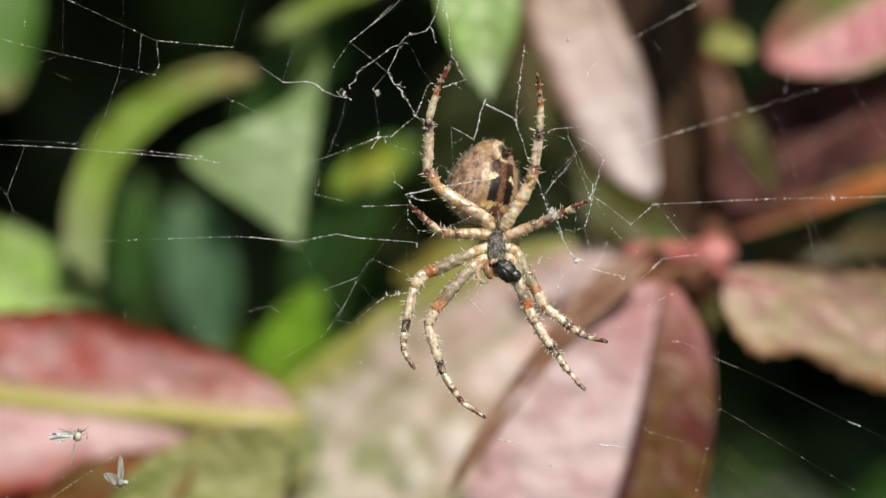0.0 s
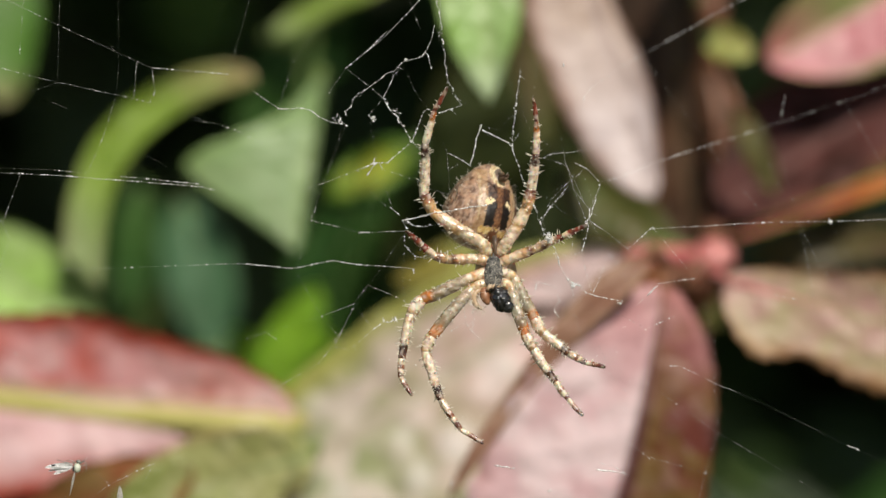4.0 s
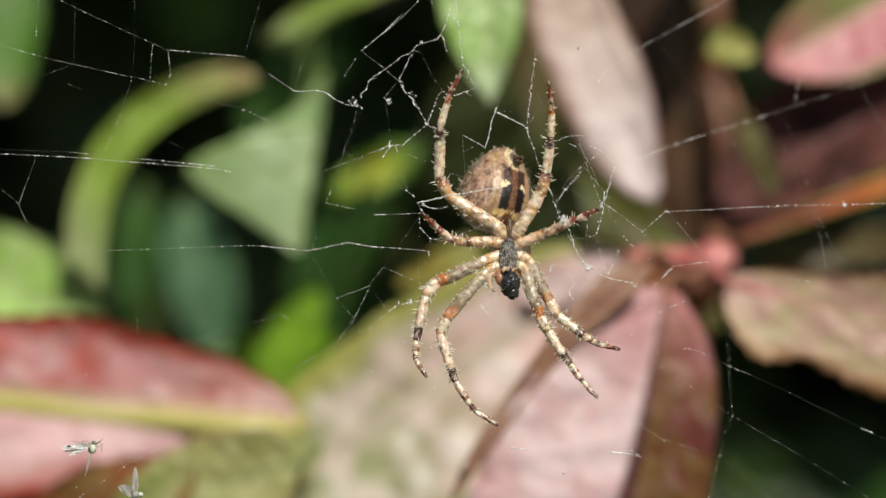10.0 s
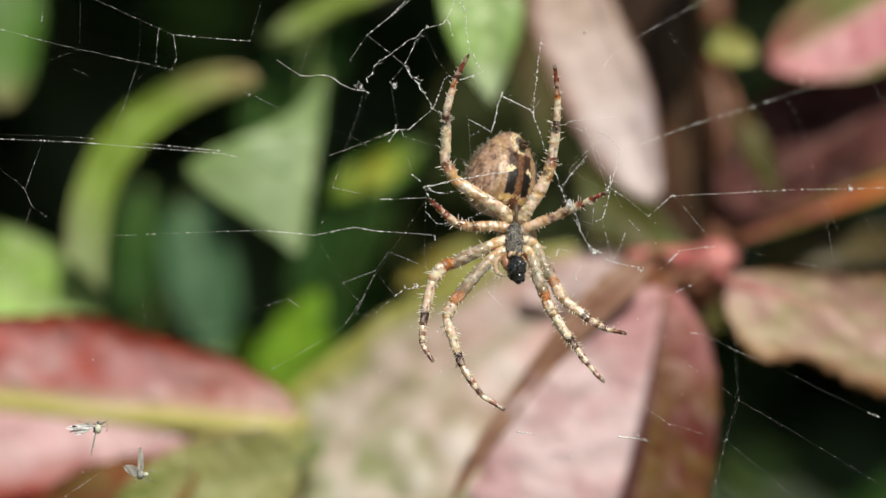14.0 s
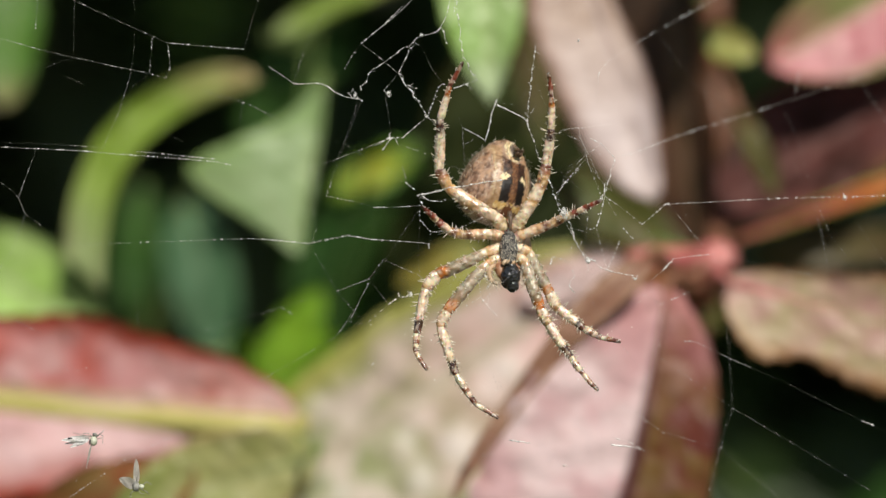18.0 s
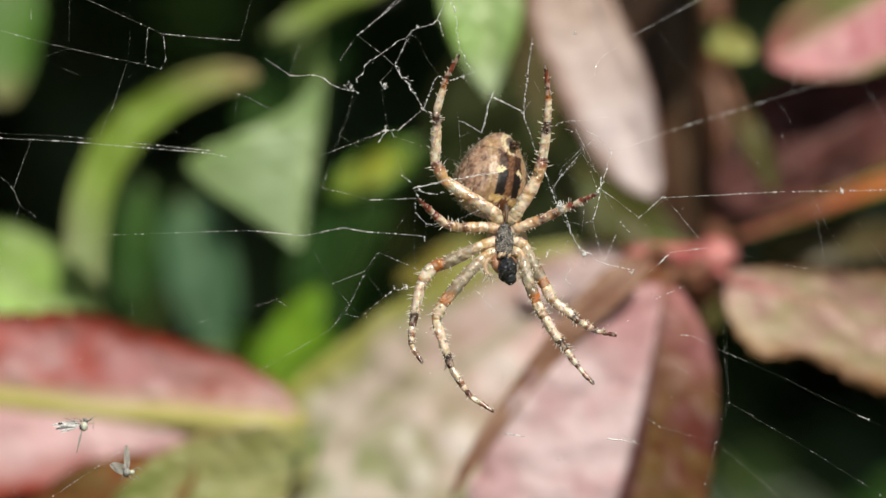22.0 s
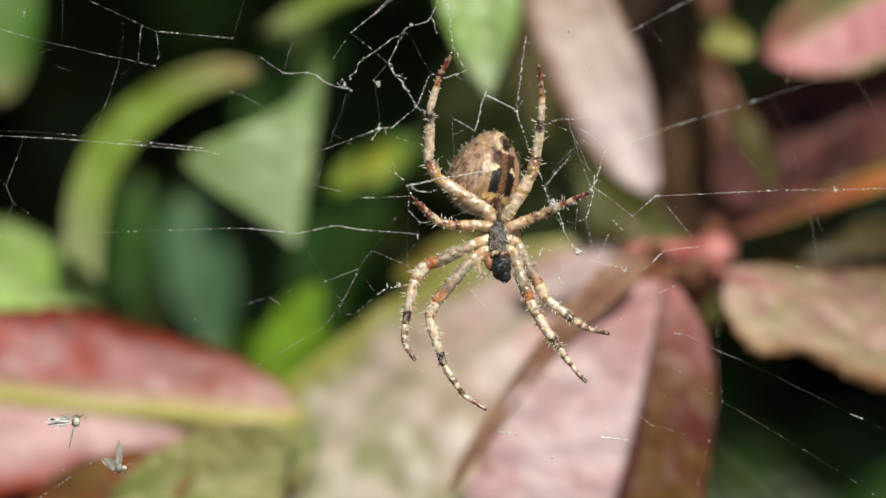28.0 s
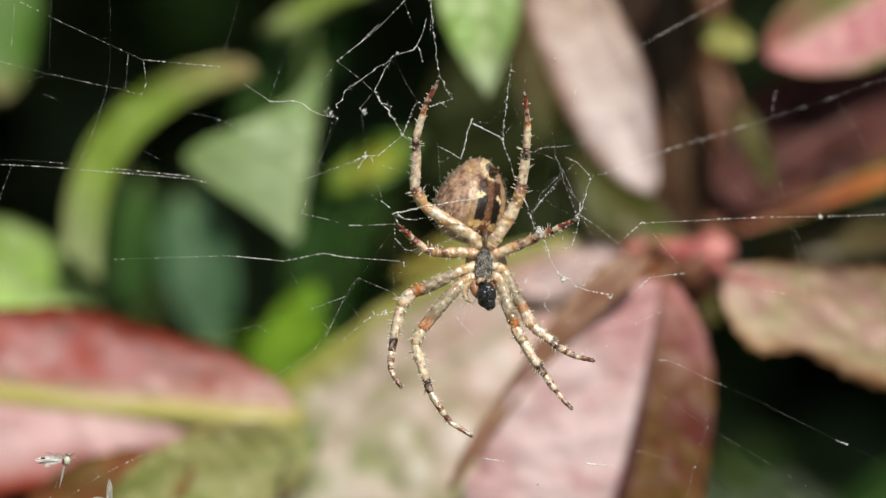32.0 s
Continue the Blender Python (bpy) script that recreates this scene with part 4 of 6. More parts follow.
strand([(0.97, 170.00, 982.99), (0.65, 170.00, 981.15), (0.09, 170.00, 975.62)], "f", 0.1)
strand([(4.89, 170.00, 991.52), (5.16, 170.00, 990.14), (4.79, 170.00, 988.52)], "f", 0.1)
strand([(5.35, 170.00, 991.29), (7.19, 170.00, 989.21), (8.11, 170.00, 988.52)], "f", 0.1)
strand([(10.04, 171.40, 1000.51), (9.22, 170.87, 1001.90), (8.35, 170.20, 1004.20), (9.07, 170.76, 1006.06), (10.52, 171.68, 1007.49), (11.73, 172.35, 1008.36)], "n", 0.42)
strand([(7.79, 170.00, 1004.19), (7.19, 170.00, 1006.87)], "f", 0.1)
strand([(-3.09, 170.00, 1004.42), (-0.65, 170.00, 1005.02), (1.66, 170.00, 1005.35), (3.78, 170.00, 1005.67)], "k", 0.9)
strand([(-3.09, 170.00, 1004.42), (-2.03, 170.00, 1004.01), (-0.41, 170.00, 1004.10), (0.97, 170.00, 1004.33)], "n", 0.42)
strand([(-2.72, 170.00, 1002.35), (-2.03, 170.00, 1001.52), (-0.41, 170.00, 1001.52), (0.97, 170.00, 1002.03), (2.35, 170.00, 1002.67)], "n", 0.42)
strand([(-14.24, 170.00, 995.44), (-18.62, 170.00, 994.05), (-22.31, 170.00, 993.04), (-25.76, 170.00, 991.98)], "f", 0.1)
strand([(-7.01, 170.00, 997.51), (-8.48, 170.00, 994.52), (-9.86, 170.00, 992.90)], "n", 0.42)
strand([(-9.86, 170.00, 992.90), (-16.09, 170.00, 989.31)], "n", 0.42)
strand([(-37.06, 170.00, 976.08), (-33.37, 170.00, 978.75), (-31.99, 170.00, 979.67), (-26.92, 170.00, 983.08), (-23.32, 170.00, 984.84)], "n", 0.42)
strand([(-23.32, 170.00, 984.84), (-24.06, 170.00, 983.45), (-24.84, 170.00, 981.38)], "f", 0.1)
strand([(-39.82, 170.00, 984.38), (-35.44, 170.00, 979.67), (-32.45, 170.00, 976.08)], "f", 0.1)
strand([(-29.22, 170.00, 984.74), (-26.92, 170.00, 983.08)], "f", 0.1)
strand([(-29.82, 170.00, 984.74), (-30.60, 170.00, 982.07), (-31.06, 170.00, 981.15)], "f", 0.1)
strand([(-26.23, 170.00, 980.69), (-26.92, 170.00, 979.31), (-27.84, 170.00, 975.62)], "f", 0.1)
strand([(-30.93, 170.00, 995.44), (-30.70, 170.00, 992.67)], "f", 0.1)
strand([(-26.55, 170.00, 1000.05), (-26.23, 170.00, 997.28), (-25.76, 170.00, 993.13)], "f", 0.1)
strand([(-30.93, 170.00, 990.23), (-29.91, 170.00, 990.60)], "n", 0.42)
strand([(-25.76, 170.00, 991.98), (-26.23, 170.00, 991.84)], "f", 0.1)
strand([(4.89, 170.00, 996.36), (2.81, 170.00, 997.28), (2.12, 170.00, 996.13), (2.40, 170.00, 994.52)], "f", 0.1)
strand([(-0.88, 170.00, 997.51), (0.97, 170.00, 997.97), (2.58, 170.00, 998.66)], "f", 0.1)
strand([(13.41, 172.91, 992.55), (14.85, 173.31, 990.65), (16.29, 173.62, 989.69)], "f", 0.1)
strand([(3.50, 170.00, 988.52), (3.04, 170.00, 989.91)], "f", 0.1)
strand([(8.11, 170.00, 994.52), (8.83, 170.59, 995.42)], "f", 0.1)
strand([(10.76, 171.81, 997.25), (11.48, 172.17, 995.38), (11.96, 172.38, 994.44)], "f", 0.1)
strand([(10.42, 171.63, 1008.89), (10.04, 171.40, 1011.20), (9.56, 171.10, 1012.57)], "f", 0.1)
strand([(7.19, 170.00, 1009.73), (9.32, 170.94, 1009.32)], "f", 0.1)
strand([(-3.87, 170.00, 1005.58), (-4.33, 170.00, 1006.96)], "n", 0.42)
strand([(-11.02, 170.00, 1006.96), (-13.09, 170.00, 1006.04)], "f", 0.1)
strand([(-17.24, 170.00, 1012.26), (-14.01, 170.00, 1010.42)], "f", 0.1)
strand([(-20.00, 170.00, 1012.72), (-17.24, 170.00, 1012.26), (-17.47, 170.00, 1010.42)], "f", 0.1)
strand([(11.43, 172.16, 1006.58), (12.16, 172.48, 1004.40)], "f", 0.1)
strand([(10.23, 171.52, 1006.56), (8.98, 170.69, 1005.41), (7.93, 170.00, 1004.15)], "n", 0.42)
strand([(7.60, 170.00, 1003.96), (8.64, 170.44, 1003.00)], "f", 0.1)
strand([(7.88, 170.00, 999.45), (7.70, 170.00, 998.62)], "n", 0.42)
strand([(7.10, 170.00, 999.72), (9.84, 171.28, 998.89)], "f", 0.1)
strand([(-0.41, 170.00, 996.45), (-0.37, 170.00, 997.47), (0.74, 170.00, 997.88)], "f", 0.1)
strand([(2.26, 170.00, 998.43), (1.98, 170.00, 997.10), (2.07, 170.00, 996.13), (2.58, 170.00, 995.44)], "n", 0.42)
strand([(2.07, 170.00, 996.13), (0.92, 170.00, 995.44)], "n", 0.42)
strand([(4.52, 170.00, 1009.26), (5.76, 170.00, 1010.51)], "f", 0.1)
strand([(8.30, 170.16, 1011.12), (10.23, 171.52, 1009.35)], "f", 0.1)
strand([(8.45, 170.28, 1009.46), (9.51, 171.07, 1010.02), (10.76, 171.81, 1009.97)], "n", 0.42)
strand([(10.23, 171.52, 1009.35), (11.24, 172.06, 1007.51), (11.96, 172.43, 1005.84)], "n", 0.42)
strand([(9.17, 170.83, 1005.79), (10.76, 171.81, 1007.08)], "f", 0.1)
strand([(11.43, 172.17, 1008.35), (12.18, 172.68, 1008.66)], "f", 0.1)
strand([(11.88, 172.54, 1013.62), (11.64, 172.33, 1011.73)], "f", 0.1)
strand([(7.70, 170.00, 1014.47), (7.79, 170.00, 1015.62), (8.11, 170.00, 1017.56)], "f", 0.1)
strand([(5.76, 170.00, 1015.95), (6.18, 170.00, 1014.47)], "f", 0.1)
strand([(0.28, 170.00, 1024.93), (0.09, 170.00, 1020.33), (0.00, 170.00, 1018.99)], "n", 0.42)
strand([(6.73, 170.00, 990.83), (6.04, 170.00, 991.52)], "f", 0.1)
strand([(-6.64, 170.00, 990.83), (-6.36, 170.00, 990.92)], "f", 0.1)
strand([(-6.87, 170.00, 990.60), (-6.64, 170.00, 990.83)], "n", 0.42)
strand([(3.87, 170.00, 988.52), (3.32, 170.00, 989.68)], "f", 0.1)
strand([(-20.69, 170.00, 1013.18), (-17.24, 170.00, 1012.12), (-14.47, 170.00, 1010.88), (-11.02, 170.00, 1009.26)], "f", 0.1)
strand([(-17.24, 170.00, 1012.12), (-17.61, 170.00, 1010.28)], "f", 0.1)
strand([(-17.42, 170.00, 1012.12), (-17.10, 170.00, 1012.08)], "n", 0.42)
strand([(-31.53, 170.00, 1014.24), (-30.37, 170.00, 1013.73)], "f", 0.1)
strand([(-26.32, 170.00, 1013.41), (-24.93, 170.00, 1014.43)], "f", 0.1)
strand([(-23.78, 170.00, 1009.82), (-22.08, 170.00, 1008.90)], "f", 0.1)
strand([(-1.80, 170.00, 1007.42), (0.74, 170.00, 1006.50)], "f", 0.1)
strand([(8.50, 170.32, 1009.65), (9.32, 170.94, 1009.87), (10.76, 171.81, 1010.01), (12.99, 173.53, 1010.40)], "n", 0.42)
strand([(11.97, 172.51, 1008.10), (12.46, 172.74, 1006.61), (12.84, 172.86, 1005.67)], "f", 0.1)
strand([(11.24, 172.06, 1008.35), (10.62, 171.73, 1007.73), (9.32, 170.94, 1006.77)], "f", 0.1)
strand([(12.20, 172.49, 1004.16), (10.04, 171.40, 1005.16), (8.59, 170.40, 1006.51)], "f", 0.1)
strand([(28.04, 179.56, 1010.27), (29.00, 176.50, 1006.75), (29.42, 174.77, 1004.32)], "f", 0.1)
strand([(30.57, 174.54, 1002.89), (30.95, 174.54, 1000.05), (31.28, 174.54, 997.68)], "f", 0.1)
strand([(29.75, 175.31, 1005.27), (31.52, 174.55, 1000.99), (32.94, 174.56, 999.10), (34.83, 174.57, 997.21)], "f", 0.1)
strand([(35.05, 180.57, 1014.74), (37.19, 180.26, 1011.29), (37.93, 178.44, 1008.76)], "f", 0.1)
strand([(22.03, 180.22, 1012.75), (24.45, 178.22, 1008.75), (26.89, 175.26, 1005.27)], "f", 0.1)
strand([(25.24, 180.39, 1016.67), (27.20, 180.45, 1014.73)], "f", 0.1)
strand([(16.29, 173.62, 997.22), (16.77, 173.70, 995.34), (17.24, 173.78, 993.92), (17.63, 173.84, 992.51)], "f", 0.1)
strand([(11.00, 171.93, 996.69), (12.69, 172.66, 995.13), (13.65, 172.98, 993.01)], "f", 0.1)
strand([(13.02, 172.78, 984.40), (14.61, 173.25, 983.84), (15.81, 173.53, 983.20)], "n", 0.42)
strand([(0.74, 170.00, 982.99), (3.04, 170.00, 983.36)], "n", 0.42)
strand([(0.78, 170.00, 983.59), (0.88, 170.00, 982.76)], "n", 0.42)
strand([(4.42, 170.00, 984.51), (6.08, 170.00, 984.19)], "n", 0.42)
strand([(-4.33, 170.00, 1005.58), (-5.72, 170.00, 1006.96)], "f", 0.1)
strand([(7.19, 170.00, 1006.50), (8.11, 170.00, 1005.12), (8.83, 170.59, 1003.05)], "f", 0.1)
strand([(4.89, 170.00, 1011.80), (3.96, 170.00, 1011.94)], "f", 0.1)
strand([(7.42, 170.00, 1011.80), (6.73, 170.00, 1013.41)], "f", 0.1)
strand([(4.42, 170.00, 1011.11), (3.27, 170.00, 1011.94)], "f", 0.1)
strand([(-33.37, 170.00, 990.14), (-30.93, 170.00, 990.37)], "f", 0.1)
strand([(-16.09, 170.00, 989.31), (-16.78, 170.00, 988.98)], "f", 0.1)
strand([(-36.13, 170.00, 994.52), (-33.37, 170.00, 993.13), (-30.93, 170.00, 990.23)], "f", 0.1)
strand([(1.43, 170.00, 992.67), (1.75, 170.00, 993.36)], "f", 0.1)
strand([(5.35, 170.00, 996.82), (6.73, 170.00, 995.44), (7.42, 170.00, 993.59)], "f", 0.1)
strand([(3.96, 170.00, 988.06), (4.42, 170.00, 989.91), (4.79, 170.00, 991.29)], "f", 0.1)
strand([(5.35, 170.00, 988.52), (5.81, 170.00, 987.83)], "f", 0.1)
strand([(2.81, 170.00, 996.36), (2.58, 170.00, 995.44), (3.50, 170.00, 994.52)], "n", 0.42)
strand([(1.94, 170.00, 995.44), (2.81, 170.00, 996.36), (2.40, 170.00, 998.20)], "n", 0.42)
strand([(-0.65, 170.00, 997.28), (0.28, 170.00, 997.51), (2.35, 170.00, 998.20)], "f", 0.1)
strand([(12.41, 172.54, 1004.40), (12.41, 172.55, 1005.35)], "k", 0.9)
strand([(12.41, 172.55, 1005.35), (10.73, 171.69, 1007.38)], "n", 0.42)
strand([(12.41, 172.55, 1005.35), (12.90, 172.69, 1006.39)], "f", 0.1)
strand([(12.41, 172.54, 1004.40), (13.56, 172.89, 1003.63)], "b", 0.6)
strand([(13.56, 172.89, 1003.63), (14.35, 173.13, 1003.03), (15.60, 173.47, 1002.07)], "n", 0.42)
strand([(15.60, 173.47, 1002.07), (17.27, 173.77, 1000.30)], "f", 0.1)
strand([(15.60, 173.47, 1002.04), (16.84, 173.70, 1003.08), (17.72, 173.85, 1003.85)], "b", 0.6)
strand([(17.72, 173.85, 1003.85), (19.30, 174.02, 1001.98), (20.62, 174.16, 1000.41)], "n", 0.42)
strand([(12.50, 172.57, 1004.31), (13.99, 173.02, 1001.73), (14.79, 173.27, 1000.86)], "n", 0.42)
strand([(14.79, 173.27, 1000.86), (16.20, 173.58, 998.08)], "f", 0.1)
strand([(12.41, 172.54, 1004.31), (12.05, 172.40, 1002.84), (11.69, 172.21, 1001.81)], "b", 0.6)
strand([(11.69, 172.21, 1001.81), (12.13, 172.44, 1000.00), (12.56, 172.59, 998.44)], "n", 0.42)
strand([(11.69, 172.21, 1001.81), (10.70, 171.68, 1001.46), (9.55, 171.06, 1001.71)], "n", 0.42)
strand([(12.65, 172.62, 998.41), (13.19, 172.78, 999.48), (13.64, 172.92, 1000.60)], "b", 0.6)
strand([(9.03, 170.78, 1003.16), (9.38, 170.97, 1002.22), (9.81, 171.20, 1000.68), (10.52, 171.58, 999.65), (11.59, 172.15, 998.96), (12.39, 172.54, 998.36)], "c", 0.95)
strand([(9.64, 171.11, 1001.54), (9.81, 171.20, 1000.68)], "b", 0.6)
strand([(12.39, 172.54, 998.36), (12.92, 172.70, 998.15), (14.07, 173.05, 997.92), (14.78, 173.26, 997.78)], "b", 0.6)
strand([(10.52, 171.58, 999.83), (10.78, 171.72, 998.97), (11.01, 171.84, 998.19)], "c", 0.95)
strand([(10.43, 171.53, 999.65), (10.96, 171.82, 999.14), (11.59, 172.15, 999.05)], "c", 0.95)
strand([(10.78, 171.72, 998.79), (11.41, 172.06, 999.31)], "c", 0.95)
strand([(8.05, 170.23, 999.40), (7.79, 170.20, 998.80)], "b", 0.6)
strand([(8.05, 170.23, 999.40), (8.92, 170.72, 999.14), (10.51, 171.58, 998.28)], "n", 0.42)
strand([(10.51, 171.58, 998.28), (12.83, 172.67, 997.32)], "f", 0.1)
strand([(10.98, 171.83, 1002.83), (10.92, 171.80, 1002.23), (10.79, 171.73, 1000.77)], "n", 0.42)
strand([(9.72, 171.16, 1000.51), (9.19, 170.87, 999.40)], "f", 0.1)
strand([(9.63, 171.10, 998.29), (9.85, 171.23, 997.77), (9.36, 170.96, 997.00)], "c", 0.95)
strand([(9.36, 170.96, 997.00), (9.80, 171.19, 996.40)], "k", 0.9)
strand([(16.46, 173.63, 997.47), (17.26, 173.77, 998.16)], "n", 0.42)
strand([(17.26, 173.77, 998.16), (18.14, 173.90, 998.98)], "k", 0.9)
strand([(18.15, 173.90, 999.15), (20.17, 174.11, 999.42), (21.35, 174.21, 999.54)], "b", 0.6)
strand([(21.35, 174.21, 999.54), (25.39, 174.29, 998.74)], "f", 0.1)
strand([(13.71, 172.94, 997.23), (16.54, 173.64, 995.82), (17.07, 173.74, 995.38)], "f", 0.1)
strand([(8.21, 170.31, 1004.25), (8.59, 170.53, 1003.24), (9.03, 170.78, 1002.90)], "b", 0.6)
strand([(8.21, 170.31, 1004.25), (9.04, 170.78, 1005.46)], "b", 0.6)
strand([(9.04, 170.78, 1005.46), (10.73, 171.69, 1007.38)], "n", 0.42)
strand([(8.21, 170.31, 1004.25), (7.64, 170.20, 1005.70)], "c", 0.95)
strand([(-4.24, 170.16, 1019.86), (-4.76, 170.16, 1019.35), (-5.61, 170.15, 1018.50), (-7.57, 170.15, 1016.90)], "b", 0.6)
strand([(-7.57, 170.15, 1016.90), (-8.94, 170.14, 1014.91)], "n", 0.42)
strand([(-7.57, 170.15, 1016.90), (-5.62, 170.15, 1015.36), (-4.55, 170.16, 1014.42)], "n", 0.42)
strand([(-4.55, 170.16, 1014.42), (-5.72, 170.15, 1013.06)], "n", 0.42)
strand([(-5.60, 170.15, 1012.55), (-5.37, 170.15, 1010.85), (-5.14, 170.15, 1009.48)], "f", 0.14)
strand([(-0.33, 170.17, 1020.36), (-0.59, 170.17, 1019.17), (-1.10, 170.17, 1018.15), (-1.36, 170.17, 1017.81)], "b", 0.6)
strand([(-1.36, 170.17, 1017.81), (-2.72, 170.16, 1017.44)], "b", 0.6)
strand([(-1.10, 170.17, 1018.15), (-0.76, 170.17, 1017.64), (-0.60, 170.17, 1016.87)], "c", 0.95)
strand([(-2.72, 170.16, 1017.56), (-3.06, 170.16, 1017.30), (-3.75, 170.16, 1016.03)], "c", 0.95)
strand([(-3.75, 170.16, 1016.03), (-4.26, 170.16, 1015.01), (-4.52, 170.16, 1014.50)], "b", 0.6)
strand([(-3.06, 170.16, 1017.30), (-3.66, 170.16, 1016.63), (-4.60, 170.16, 1016.12)], "c", 0.95)
strand([(-4.60, 170.16, 1016.12), (-5.54, 170.15, 1015.44)], "b", 0.6)
strand([(-5.54, 170.15, 1015.44), (-5.96, 170.15, 1015.19), (-6.56, 170.15, 1014.85), (-6.99, 170.15, 1014.43), (-7.16, 170.15, 1013.75), (-7.67, 170.15, 1013.37)], "c", 0.95)
strand([(-7.67, 170.15, 1013.37), (-7.59, 170.15, 1013.10)], "b", 0.6)
strand([(-4.52, 170.16, 1014.42), (-4.18, 170.16, 1014.25), (-4.01, 170.16, 1013.48), (-3.08, 170.16, 1013.19)], "c", 0.95)
strand([(-4.52, 170.16, 1014.42), (-3.93, 170.16, 1013.39), (-3.25, 170.16, 1012.80)], "b", 0.6)
strand([(-3.25, 170.16, 1013.05), (-3.32, 170.16, 1012.54), (-2.83, 170.16, 1012.16)], "c", 0.95)
strand([(-3.25, 170.16, 1012.71), (-2.58, 170.16, 1011.52), (-2.24, 170.16, 1010.92)], "b", 0.6)
strand([(-2.24, 170.16, 1010.92), (-1.73, 170.17, 1010.44)], "c", 0.95)
strand([(-2.24, 170.16, 1011.00), (-1.64, 170.17, 1012.36), (-1.00, 170.17, 1013.55)], "c", 0.95)
strand([(-1.00, 170.17, 1013.55), (-0.70, 170.17, 1013.47)], "n", 0.42)
strand([(-2.24, 170.16, 1010.83), (-3.09, 170.16, 1010.16)], "n", 0.42)
strand([(-3.09, 170.16, 1010.16), (-3.94, 170.16, 1009.45), (-4.20, 170.16, 1009.17), (-5.22, 170.15, 1009.14)], "b", 0.6)
strand([(-5.22, 170.15, 1009.14), (-6.84, 170.15, 1008.55)], "b", 0.6)
strand([(-6.84, 170.15, 1008.55), (-9.57, 170.14, 1007.46)], "n", 0.42)
strand([(-5.14, 170.15, 1009.14), (-5.56, 170.15, 1008.63), (-5.91, 170.15, 1008.13)], "b", 0.6)
strand([(-5.13, 170.15, 1009.65), (-5.27, 170.15, 1009.14), (-5.56, 170.15, 1008.72)], "c", 0.95)
strand([(-4.80, 170.16, 1009.06), (-4.63, 170.16, 1008.60)], "n", 0.42)
strand([(-4.63, 170.16, 1008.63), (-3.78, 170.16, 1008.37), (-3.01, 170.16, 1008.11), (-1.74, 170.17, 1007.60)], "f", 0.14)
strand([(-15.15, 170.12, 1015.05), (-14.13, 170.12, 1014.37), (-13.12, 170.13, 1013.68)], "n", 0.42)
strand([(-13.12, 170.13, 1013.63), (-12.35, 170.13, 1013.59), (-11.58, 170.13, 1013.66), (-10.99, 170.13, 1013.62), (-10.56, 170.14, 1013.50), (-10.14, 170.14, 1013.25), (-9.72, 170.14, 1012.90), (-8.87, 170.14, 1012.51), (-7.85, 170.15, 1012.35)], "b", 0.6)
strand([(-8.70, 170.14, 1012.81), (-8.27, 170.14, 1013.15), (-7.93, 170.15, 1012.56), (-7.51, 170.15, 1012.18)], "c", 0.95)
strand([(-8.61, 170.14, 1012.73), (-8.39, 170.14, 1012.35), (-7.88, 170.15, 1012.47)], "c", 0.95)
strand([(-7.93, 170.15, 1012.13), (-8.19, 170.14, 1011.11), (-9.05, 170.14, 1008.73), (-9.57, 170.14, 1007.46)], "f", 0.14)
strand([(-10.75, 170.14, 1009.33), (-9.05, 170.14, 1008.73), (-7.01, 170.15, 1007.45)], "f", 0.14)
strand([(-13.12, 170.13, 1013.68), (-12.34, 170.13, 1016.32)], "f", 0.14)
strand([(-0.02, 170.17, 1013.21), (0.50, 170.17, 1013.34), (0.84, 170.18, 1013.55)], "b", 0.6)
strand([(0.84, 170.18, 1013.46), (2.37, 170.18, 1014.05)], "b", 0.6)
strand([(1.01, 170.18, 1013.46), (1.52, 170.18, 1013.03)], "n", 0.42)
strand([(0.65, 170.17, 1009.97), (1.33, 170.18, 1009.63), (2.01, 170.18, 1009.25)], "b", 0.6)
strand([(0.65, 170.17, 1009.97), (0.81, 170.18, 1007.42)], "f", 0.14)
strand([(2.01, 170.18, 1009.25), (0.82, 170.18, 1008.61)], "f", 0.14)
strand([(2.01, 170.18, 1009.25), (2.52, 170.18, 1008.91)], "n", 0.42)
strand([(0.65, 170.17, 1009.97), (0.40, 170.17, 1010.83)], "f", 0.14)
strand([(3.47, 170.18, 1012.26), (3.04, 170.18, 1011.16)], "k", 0.9)
strand([(3.04, 170.18, 1011.16), (2.80, 170.18, 1009.80), (2.49, 170.18, 1008.86)], "k", 0.9)
strand([(-2.89, 170.16, 1017.13), (-1.88, 170.17, 1014.92), (-1.00, 170.17, 1013.64)], "f", 0.14)
strand([(-12.16, 170.13, 1005.27), (-10.47, 170.14, 1004.46)], "f", 0.14)
strand([(-10.47, 170.14, 1004.46), (-10.08, 170.14, 1005.54)], "n", 0.42)
strand([(-10.47, 170.14, 1004.46), (-8.09, 170.14, 1003.92)], "n", 0.42)
strand([(-8.09, 170.14, 1003.92), (-6.56, 170.15, 1003.48)], "f", 0.14)
strand([(-6.56, 170.15, 1003.48), (-5.56, 170.15, 1003.49)], "b", 0.6)
strand([(-5.02, 170.16, 1003.52), (-2.79, 170.16, 1003.62)], "b", 0.6)
strand([(-5.56, 170.15, 1003.49), (-5.02, 170.16, 1003.52)], "f", 0.14)
strand([(-15.79, 170.12, 1000.98), (-14.87, 170.12, 1000.87), (-11.87, 170.13, 1000.55)], "b", 0.6)
strand([(-11.87, 170.13, 1000.55), (-8.64, 170.14, 1001.20)], "n", 0.42)
strand([(-8.64, 170.14, 1001.20), (-6.80, 170.15, 1000.88)], "n", 0.42)
